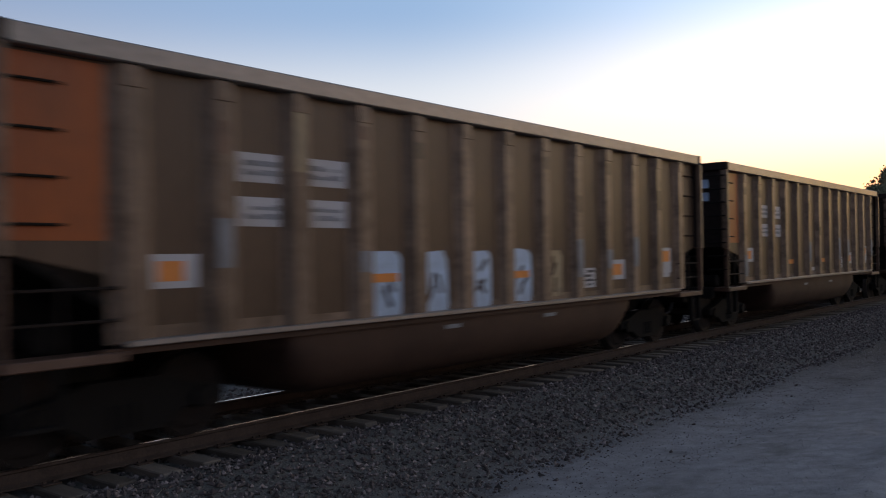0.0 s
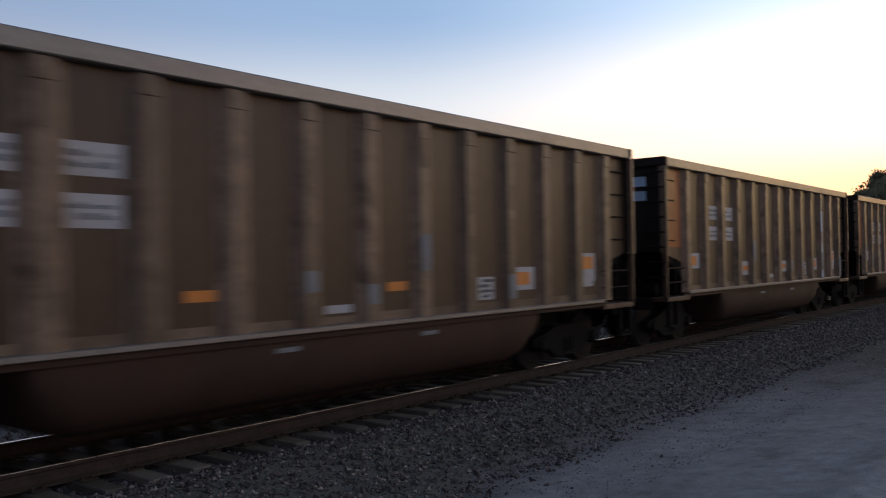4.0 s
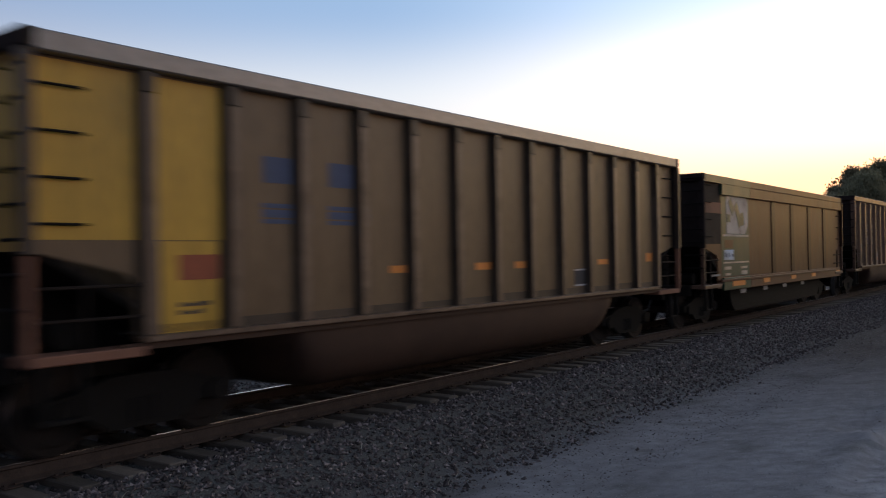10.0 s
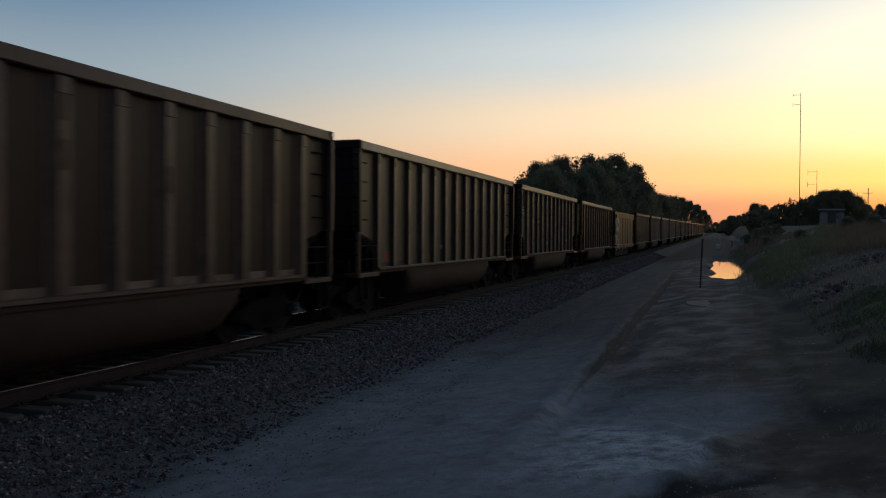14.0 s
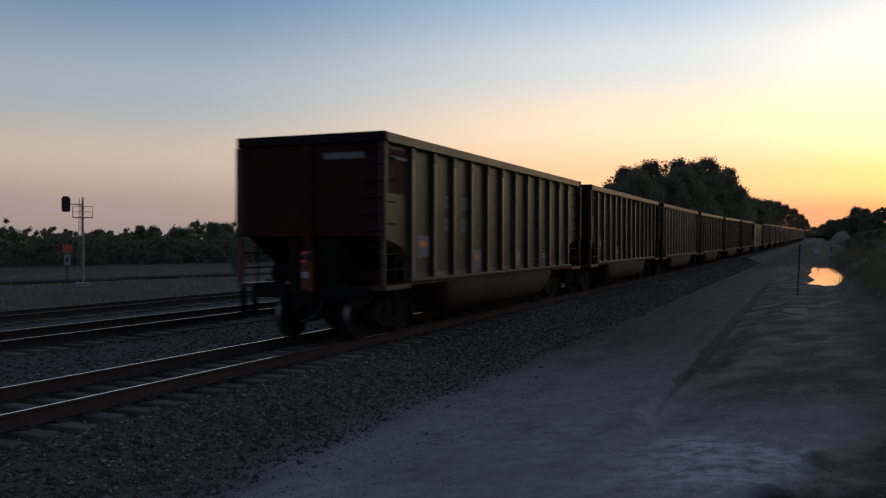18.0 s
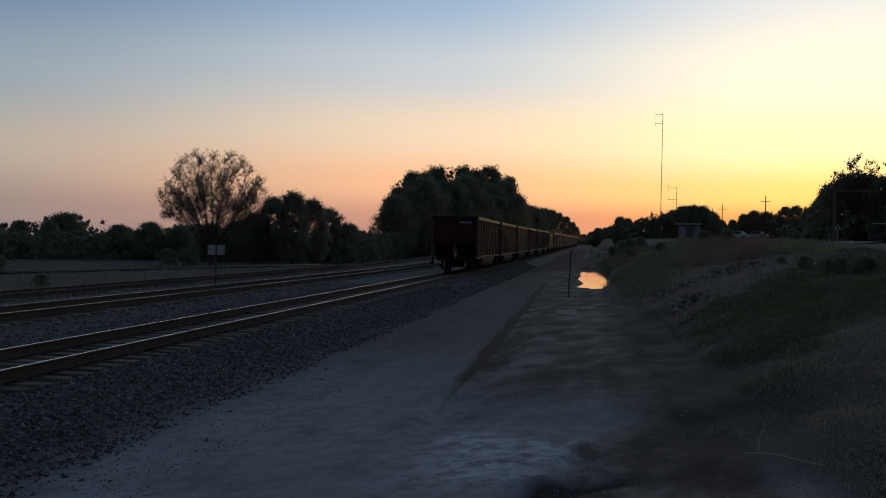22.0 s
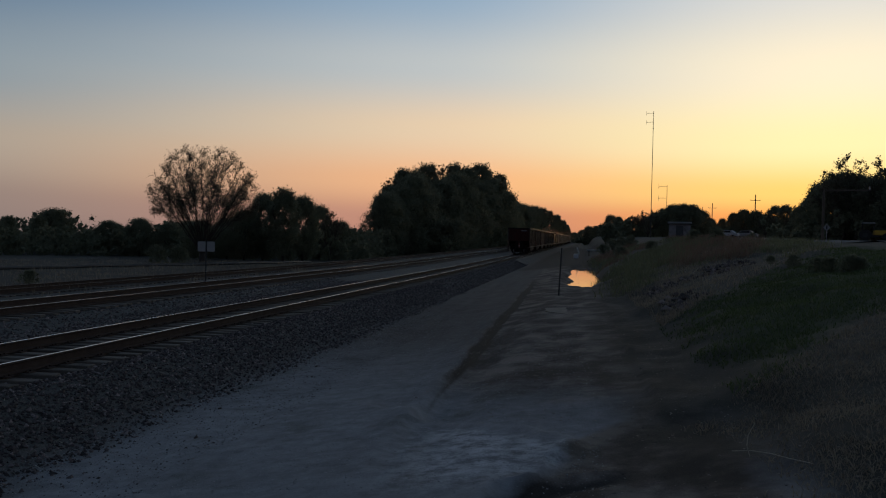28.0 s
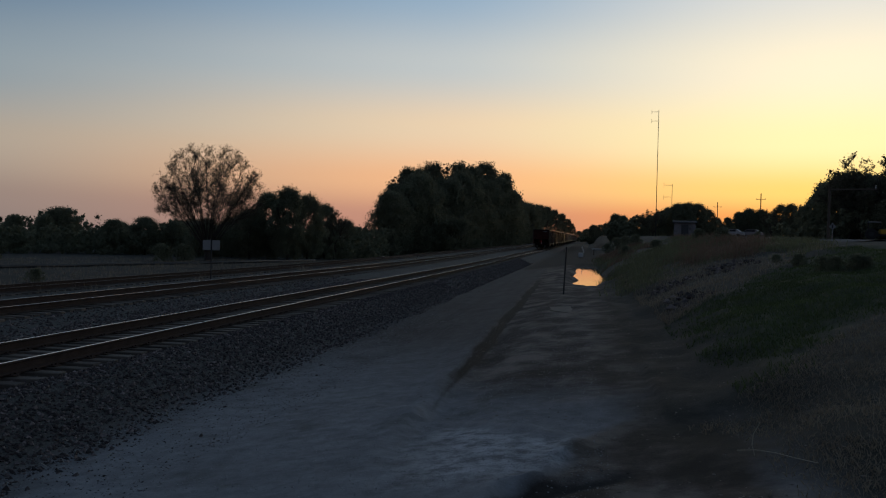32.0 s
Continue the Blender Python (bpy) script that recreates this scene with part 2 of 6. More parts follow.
def thin(m, share):
    """Let part of the light through, as leaves and blades do."""
    nt = m.node_tree
    b, out = nt.nodes["Principled BSDF"], nt.nodes["Material Output"]
    t, mx = nt.nodes.new("ShaderNodeBsdfTranslucent"), nt.nodes.new("ShaderNodeMixShader")
    nt.links.new(b.inputs["Base Color"].links[0].from_socket, t.inputs[0])
    mx.inputs[0].default_value = share
    nt.links.new(b.outputs[0], mx.inputs[1])
    nt.links.new(t.outputs[0], mx.inputs[2])
    nt.links.new(mx.outputs[0], out.inputs[0])
    return m


LEAF = thin(mat("dark_green_leaves", (0.215, 0.225, 0.15), 0.8, 0, 0.4, 0.4, 6, 0.1, shine=0.12), 0.45)
LEAF_SPRING = thin(mat("thin_spring_leaves", (0.13, 0.12, 0.08), 0.75, 0, 0.35, 0.5, 6, 0.1, shine=0.3), 0.4)
GRASS = thin(mat("green_grass_blades", (0.1, 0.132, 0.054), 0.8, 0, 0.4, 0.8, 8, 0.1, shine=0.3), 0.4)
STRAW = thin(mat("dry_straw_grass", (0.33, 0.275, 0.205), 0.85, 0, 0.4, 0.8, 8, 0.1, shine=0.3), 0.3)
OLIVE = thin(mat("olive_weed_leaves", (0.2, 0.205, 0.115), 0.8, 0, 0.4, 0.8, 8, 0.1, shine=0.3), 0.4)
WEED = thin(mat("rust_brown_weeds", (0.25, 0.17, 0.12), 0.85, 0, 0.4, 0.6, 8, 0.1, shine=0.3), 0.3)
GALV = mat("galvanised_steel", (0.3, 0.3, 0.31), 0.5, 0.8, 0.2, 4, 40, 0.1)
DARKMETAL = mat("dark_painted_steel", (0.04, 0.04, 0.042), 0.6, 0.3, 0.2, 4, 40, 0.1)
POLE = mat("weathered_wood_pole", (0.11, 0.085, 0.065), 0.9, 0, 0.3, 3, 30, 0.4, stretch=(3, 3, 0.3))
SIGNWHITE = mat("white_sign_face", (0.28, 0.28, 0.28), 0.5, 0, 0.08, 3, 30, 0.03)
SIGNORANGE = mat("orange_red_sign_face", (0.6, 0.12, 0.04), 0.5, 0, 0.1, 3, 30, 0.03)
FRED_O = mat("orange_marker_plastic", (0.15, 0.035, 0.015), 0.5, 0, 0.15, 6, 30, 0.05)
RED_LAMP = mat("lit_red_lamp", (1.0, 0.03, 0.02), 0.3, glow=14.0, bump=0)
DRYSTALK = mat("bleached_stalk", (0.5, 0.45, 0.36), 0.8, 0, 0.2, 6, 40, 0.1)
WHITEGEAR = mat("glossy_white_enamel", (0.55, 0.55, 0.56), 0.3, 0, 0.08, 3, 30, 0.02)
PEBBLE = mat("pale_road_pebble", (0.34, 0.34, 0.345), 0.9, 0, 0.5, 7, 40, 0.3)
WALLW = mat("pale_siding", (0.42, 0.42, 0.43), 0.8, 0, 0.15, 1, 20, 0.1)
SHED_WALL = mat("dull_shed_sheet", (0.24, 0.225, 0.23), 0.8, 0, 0.25, 1.2, 12, 0.1, stain=(0.1, 0.09, 0.085))
ROOFING = mat("grey_roofing", (0.09, 0.09, 0.093), 0.95, 0, 0.2, 2, 30, 0.2, shine=0.1)
ASPHALT = mat("worn_asphalt", (0.11, 0.11, 0.115), 0.9, 0, 0.2, 0.6, 30, 0.3)
BUSYELLOW = mat("yellow_machine_paint", (0.55, 0.33, 0.03), 0.5, 0, 0.15, 2, 20, 0.05)
RUBBER = mat("black_rubber", (0.02, 0.02, 0.02), 0.85, 0, 0.2, 6, 40, 0.2)
GLASS = mat("dark_window_glass", (0.02, 0.025, 0.03), 0.08, 0, 0.05, 2, 10, 0)
CONCRETE = mat("pale_concrete", (0.34, 0.33, 0.31), 0.9, 0, 0.2, 2, 30, 0.2)


# ---- mesh helpers ----
def part(name, bm, material, parent=None, label="", m=None, smooth=False):
    """Link a bmesh (or a shared mesh) as one object under a thing or a part."""
    if isinstance(bm, bpy.types.Mesh):
        me = bm
    else:
        me = bpy.data.meshes.new(name)
        bm.to_mesh(me)
        bm.free()
        for q in material if isinstance(material, (tuple, list)) else (material,):
            me.materials.append(q)
        if smooth:
            me.polygons.foreach_set("use_smooth", [True] * len(me.polygons))
    ob = new(name, me)
    if parent:
        ob.parent = parent
    if m is not None:
        ob.matrix_basis = m
    if label:
        ob["label"] = label
    return ob


def thing(name, label, category, group="", kind="", m=None):
    ob = new(name)
    if m is not None:
        ob.matrix_basis = m
    return tagged(ob, label, category, group, kind)


def box(bm, x0, x1, y0, y1, z0, z1, bevel=0.0, mi=0, m=None):
    r = bmesh.ops.create_cube(bm, size=1)
    vs = r["verts"]
    for v in vs:
        v.co = Vector((x0 + (v.co.x + 0.5) * (x1 - x0), y0 + (v.co.y + 0.5) * (y1 - y0), z0 + (v.co.z + 0.5) * (z1 - z0)))
    if m is not None:
        bmesh.ops.transform(bm, matrix=m, verts=vs)
    fs = {f for v in vs for f in v.link_faces}
    for f in fs:
        f.material_index = mi
    if bevel:
        es = list({e for f in fs for e in f.edges})
        bmesh.ops.bevel(bm, geom=es, offset=bevel, segments=1, affect="EDGES", clamp_overlap=True)
    return bm


def cyl(bm, p, q, r0, r1=None, seg=10, mi=0):
    p, q = Vector(p), Vector(q)
    r1 = r0 if r1 is None else r1
    d = q - p
    r = bmesh.ops.create_cone(bm, cap_ends=True, segments=seg, radius1=r0, radius2=r1, depth=d.length)
    m = Matrix.Translation((p + q) / 2) @ d.to_track_quat("Z", "Y").to_matrix().to_4x4()
    bmesh.ops.transform(bm, matrix=m, verts=r["verts"])
    for f in {f for v in r["verts"] for f in v.link_faces}:
        f.material_index = mi
    return bm


def B(*a, **k):
    return box(bmesh.new(), *a, **k)


def C(*a, **k):
    return cyl(bmesh.new(), *a, **k)


def prism(outline, axis, a, b, bm=None):
    """Extrude a closed outline of (u, v) along an axis: 'x' gives (u, v) = (y, z), 'y' gives (x, z), 'z' gives (x, y)."""
    bm = bm or bmesh.new()
    put = {"x": lambda u, v, w: (w, u, v), "y": lambda u, v, w: (u, w, v), "z": lambda u, v, w: (u, v, w)}[axis]
    lo = [bm.verts.new(put(u, v, a)) for u, v in outline]
    hi = [bm.verts.new(put(u, v, b)) for u, v in outline]
    bm.faces.new(lo)
    bm.faces.new(hi[::-1])
    n = len(lo)
    for i in range(n):
        bm.faces.new((lo[i], hi[i], hi[(i + 1) % n], lo[(i + 1) % n]))
    bmesh.ops.recalc_face_normals(bm, faces=bm.faces)
    return bm


def raw(name, verts, faces, material, kind="", label="", category="", smooth=False):
    me = bpy.data.meshes.new(name)
    me.from_pydata(verts, [], faces)
    for q in material if isinstance(material, (tuple, list)) else (material,):
        me.materials.append(q)
    if smooth:
        me.polygons.foreach_set("use_smooth", [True] * len(me.polygons))
    me.update()
    return me


# ---- the line of the track and the lie of the land ----
XC = -8.957  # centre of the near track


def soft(u, w=10.0):
    return w * np.logaddexp(0, np.asarray(u, float) / w)


def bend(y):
    """How far the tracks have swung to the right."""
    return 0.0151 * soft(np.minimum(y, 700) - 61, 7.9)


def rise(y):
    y = np.clip(y, -200, 600)
    return -0.004 * y + 0.009 * soft(y - 68)


def on_track(y, side=0.0, z=0.0):
    """A pose on the near track, or beside it."""
    y0, y1 = y - 4, y + 4
    yaw = -math.degrees(math.atan((float(bend(y1)) - float(bend(y0))) / 8))
    tilt = math.degrees(math.atan((float(rise(y1)) - float(rise(y0))) / 8))
    return pose(XC + side + float(bend(y)), y, float(rise(y)) + z, tilt, 0, yaw)


PROFILE = ((-400, -1.4), (-60, -1.2), (-22, -1.1), (-17.2, -1.02), (-16.4, -0.65), (-12.9, -0.65), (-11.8, -0.8), (-9.6, -0.62), (-8.3, -0.25), (-4.5, -0.24), (-3.4, -0.36), (-2.0, -0.24), (-1.45, -0.27), (1.3, -0.27), (1.42, -0.22), (1.75, -0.22), (3.0, -0.7), (4.2, -0.66), (6.2, -0.45), (8.0, -0.18), (9.6, -0.1), (10.7, 0.02), (12.0, 0.5), (14.5, 1.15), (18, 1.62), (24, 1.85), (60, 2.3), (400, 3.0))
PX, PZ = [p[0] for p in PROFILE], [p[1] for p in PROFILE]


def rough(x, y, s, seed=0.0):
    """Cheap smooth noise from a few sine waves."""
    v = np.zeros_like(np.asarray(x, float) + np.asarray(y, float))
    for i in range(5):
        a = seed + i * 2.399
        k = s * (1 + 0.63 * i)
        v = v + np.sin(k * (x * math.cos(a) + y * math.sin(a)) + 3.7 * i + seed) / (1 + 0.7 * i)
    return v / 2.6


def lumps(x, y, s, seed=0):
    """Uneven noise between -1 and 1 on a lattice of cells."""
    x, y = np.asarray(x, float) * s + 31.7 * seed, np.asarray(y, float) * s - 17.3 * seed
    i, j = np.floor(x), np.floor(y)
    u, v = x - i, y - j
    u, v = u * u * (3 - 2 * u), v * v * (3 - 2 * v)

    def h(a, b):
        q = np.sin(a * 127.1 + b * 311.7 + seed * 74.7) * 43758.5453
        return (q - np.floor(q)) * 2 - 1

    return (h(i, j) * (1 - u) + h(i + 1, j) * u) * (1 - v) + (h(i, j + 1) * (1 - u) + h(i + 1, j + 1) * u) * v


def edge_line(y):
    return -1.9 - 0.011 * (y - 9) + 0.03 * np.sin(y * 0.45) + 0.025 * np.sin(y * 1.7)


def land(x, y):
    x, y = np.asarray(x, float), np.asarray(y, float)
    xp = x - XC - bend(y)
    z = np.interp(xp, PX, PZ)
    right = np.clip((xp - 7.0) / 2.0, 0, 1) * np.clip((16 - xp) / 4, 0, 1)
    yc, d = np.clip(y, -200, 600), np.minimum(np.hypot(x, y), 800)
    lift = rise(y) + 0.08 * np.clip((xp - 3) / 3, 0, 1)
    lift = lift * (1 - right) + right * (0.08 - 0.004 * np.clip(y, -60, 44) + 0.001 * soft(y - 91))
    mixr = np.clip((xp - 12) / 6, 0, 1)
    lift = lift * (1 - mixr) + mixr * (0.085 - 0.0077 * d + 0.0125 * np.clip(y, -60, 600) + 0.005 * soft(np.clip(y, -60, 600) - 35))
    left = np.clip((-16.5 - xp) / 8, 0, 1)
    lift = lift * (1 - left) + left * (0.185 - 0.0113 * d + 0.0025 * yc)
    z = z + lift
    amp = np.where(xp < -17, 0.1, np.where(xp < 3.2, 0.012, np.where(xp < 10, 0.016, 0.13)))
    z = z + amp * rough(x, y, 0.7) * 0.6 + amp * (0.5 * lumps(x, y, 0.6, 1) + 0.4 * lumps(x, 0.6 * y, 1.5, 2) + 0.2 * lumps(x, 0.6 * y, 2.9, 3))
    # wheel ruts in the dirt beside the road
    for x0, slant, w, d in ((4.6, 0.0, 0.3, 0.03), (7.7, -0.02, 0.22, 0.03), (8.9, 0.0, 0.25, 0.02)):
        c = x0 + 0.25 * np.sin(y * 0.11 + x0) + slant * y
        z = z - d * np.exp(-((xp - c) / w) ** 2) * np.clip((y - 6) / 8, 0, 1) * np.clip((60 - y) / 20, 0, 1)
        z = z + 0.6 * d * np.exp(-((xp - c + 0.55) / 0.3) ** 2) * np.clip((y - 6) / 8, 0, 1) * np.clip((60 - y) / 20, 0, 1)
    # the worn edge where the road drops to the mud
    e = x - edge_line(y)
    z = z - 0.12 * np.clip(e / 0.14, 0, 1) * np.clip((2.6 - e) / 2.2, 0, 1) * np.clip((y - 7) / 4, 0, 1) * np.clip((58 - y) / 25, 0, 1)
    z = z + 0.035 * np.exp(-((e + 0.16) / 0.16) ** 2) * np.clip((y - 7) / 4, 0, 1) * np.clip((58 - y) / 25, 0, 1)
    # the ragged lip where the pale road surface breaks off
    lip = np.maximum(y - (9.25 - 0.9 * (x + 0.06) + 0.3 * rough(x, y, 1.1)), (x - (0.1 + 0.3 * (y - 8.6)) + 0.3 * rough(x, y, 1.6, 2.0)) * 1.6) + 0.25 * lumps(x, y, 1.6, 7) + 0.12 * lumps(x, y, 4.0, 8)
    near = np.clip((y - 4) / 2, 0, 1) * np.clip((15 - y) / 3, 0, 1) * np.clip((x + 3.2) / 1.2, 0, 1) * np.clip((3.0 - x) / 1.5, 0, 1)
    z = z + near * (0.03 * np.exp(-((lip + 0.1) / 0.16) ** 2) - 0.06 * np.clip(lip / 0.2, 0, 1) * np.clip((2.2 - lip) / 1.5, 0, 1))
    # a curved wheel mark just beyond it
    ring = np.hypot(x - 1.1, y - 5.9) - 1.75
    z = z + near * np.clip((0.75 - x) / 0.5, 0, 1) * (0.03 * np.exp(-((ring - 0.22) / 0.12) ** 2) - 0.05 * np.exp(-(ring / 0.16) ** 2))
    # the hollow that holds the puddle
    xs = x - 1.02 - 0.006 * (y - 60) + 0.3 * rough(x * 0.5, y, 0.55, 2.0) + 0.16 * rough(x, y, 1.7, 5.0)
    z = z - 0.62 * np.exp(-((xs / 1.22) ** 4) - ((y - 64 + 3 * rough(x, 0 * y, 2.6, 1.0)) / 18) ** 8)
    shore = np.exp(-((xs / 1.9) ** 4) - ((y - 64) / 22) ** 8)
    return z + shore * (0.11 * lumps(x, 0.22 * y, 1.7, 4) + 0.07 * lumps(x, 0.3 * y, 4.0, 5))


def ground_material():
    m = bpy.data.materials.new("trackside_ground")
    m.use_nodes = True
    nt = m.node_tree
    N, L = nt.nodes.new, nt.links.new
    b = nt.nodes["Principled BSDF"]
    co = N("ShaderNodeTexCoord")

    def noise_node(s, d=5, r=0.6):
        n = N("ShaderNodeTexNoise")
        n.inputs["Scale"].default_value, n.inputs["Detail"].default_value, n.inputs["Roughness"].default_value = s, d, r
        L(co.outputs["Object"], n.inputs["Vector"])
        return n.outputs["Fac"]

    def ramp(fac, stops):
        n = N("ShaderNodeValToRGB")
        el = n.color_ramp.elements
        while len(el) < len(stops):
            el.new(0.5)
        for e, (p, c) in zip(el, stops):
            e.position, e.color = p, (*c, 1)
        L(fac, n.inputs[0])
        return n.outputs[0]

    def mix(fac, a, c):
        n = N("ShaderNodeMix")
        n.data_type = "RGBA"
        L(fac, n.inputs[0])
        L(a, n.inputs[6])
        L(c, n.inputs[7])
        return n.outputs[2]

    def zone(name, spread=0.5):
        at = N("ShaderNodeAttribute")
        at.attribute_name = name
        add, r = N("ShaderNodeMath"), N("ShaderNodeMapRange")
        add.operation = "ADD"
        L(at.outputs["Fac"], add.inputs[0])
        L(wob, add.inputs[1])
        r.inputs["From Min"].default_value, r.inputs["From Max"].default_value = 1 - spread / 2, 1 + spread / 2
        L(add.outputs[0], r.inputs[0])
        return r.outputs[0]

    def blend(a, c, k):
        n = N("ShaderNodeMix")
        n.data_type = "FLOAT"
        n.inputs[0].default_value = k
        L(a, n.inputs[2])
        L(c, n.inputs[3])
        return n.outputs[0]

    def drawn(scale, s):
        mp, n = N("ShaderNodeMapping"), N("ShaderNodeTexNoise")
        mp.inputs["Scale"].default_value = scale
        L(co.outputs["Object"], mp.inputs[0])
        n.inputs["Scale"].default_value, n.inputs["Detail"].default_value = s, 5
        L(mp.outputs[0], n.inputs["Vector"])
        return n.outputs["Fac"]

    grit = noise_node(110, 4, 0.75)
    fine, mid, wide, wob = blend(noise_node(38, 5, 0.65), grit, 0.5), noise_node(4.5, 5, 0.55), noise_node(0.7, 6), noise_node(1.1, 7, 0.6)
    crumb = noise_node(5, 7, 0.62)
    patch = blend(drawn((1.0, 0.7, 1.0), 1.2), crumb, 0.3)
    gravel = ramp(noise_node(55, 3, 0.6), ((0.3, (0.045, 0.044, 0.04)), (0.5, (0.1, 0.097, 0.09)), (0.7, (0.17, 0.165, 0.152))))
    tyre = drawn((1.0, 0.05, 1), 2.2)
    road = mix(blend(mid, tyre, 0.25), ramp(blend(wide, crumb, 0.35), ((0.36, (0.19, 0.193, 0.2)), (0.62, (0.36, 0.365, 0.38)))), ramp(blend(blend(fine, crumb, 0.5), tyre, 0.1), ((0.38, (0.18, 0.181, 0.186)), (0.62, (0.37, 0.375, 0.392)))))
    dirt = mix(blend(mid, tyre, 0.4), ramp(blend(tyre, crumb, 0.5), ((0.4, (0.062, 0.057, 0.056)), (0.6, (0.14, 0.13, 0.126)))), ramp(blend(patch, fine, 0.3), ((0.4, (0.062, 0.057, 0.055)), (0.6, (0.14, 0.13, 0.125)))))
    road = mix(zone("pale", 0.8), dirt, road)
    road = mix(zone("crust", 0.7), road, ramp(blend(crumb, fine, 0.4), ((0.42, (0.2, 0.205, 0.215)), (0.5, (0.42, 0.43, 0.45)), (0.57, (0.6, 0.61, 0.64)))))
    mud = mix(blend(crumb, wide, 0.5), ramp(blend(patch, fine, 0.15), ((0.43, (0.038, 0.031, 0.028)), (0.495, (0.096, 0.08, 0.072)), (0.58, (0.27, 0.23, 0.203)))), ramp(blend(patch, fine, 0.25), ((0.42, (0.042, 0.035, 0.031)), (0.5, (0.105, 0.087, 0.078)), (0.58, (0.21, 0.178, 0.156)))))
    turf = mix(wide, ramp(fine, ((0.3, (0.045, 0.043, 0.034)), (0.7, (0.125, 0.113, 0.09)))), ramp(blend(mid, crumb, 0.5), ((0.36, (0.04, 0.039, 0.028)), (0.62, (0.145, 0.127, 0.1)))))
    green = mix(wide, ramp(fine, ((0.3, (0.03, 0.04, 0.018)), (0.7, (0.07, 0.09, 0.04)))), ramp(blend(mid, crumb, 0.5), ((0.42, (0.03, 0.034, 0.018)), (0.58, (0.09, 0.1, 0.05)))))
    field = mix(mid, ramp(wide, ((0.3, (0.04, 0.036, 0.029)), (0.7, (0.08, 0.069, 0.054)))), ramp(fine, ((0.3, (0.036, 0.033, 0.027)), (0.7, (0.085, 0.074, 0.059)))))
    c = mix(zone("green", 0.9), mix(zone("turf", 0.9), mix(zone("mud", 0.5), mix(zone("road", 0.7), field, road), mud), turf), green)
    c = mix(zone("toe", 1.0), c, ramp(blend(patch, fine, 0.5), ((0.4, (0.022, 0.021, 0.016)), (0.6, (0.085, 0.075, 0.058)))))
    c = mix(zone("dark_soil", 0.5), c, ramp(fine, ((0.3, (0.018, 0.016, 0.015)), (0.7, (0.05, 0.042, 0.036)))))
    c = mix(zone("ballast", 0.8), c, gravel)
    L(c, b.inputs["Base Color"])
    b.inputs["Roughness"].default_value = 0.92
    b.inputs["Specular IOR Level"].default_value = 0.25
    bp = N("ShaderNodeBump")
    bp.inputs["Strength"].default_value, bp.inputs["Distance"].default_value = 0.45, 0.02
    h = N("ShaderNodeMath")
    h.operation = "ADD"
    L(fine, h.inputs[0])
    L(mid, h.inputs[1])
    L(h.outputs[0], bp.inputs["Height"])
    L(bp.outputs[0], b.inputs["Normal"])
    return m


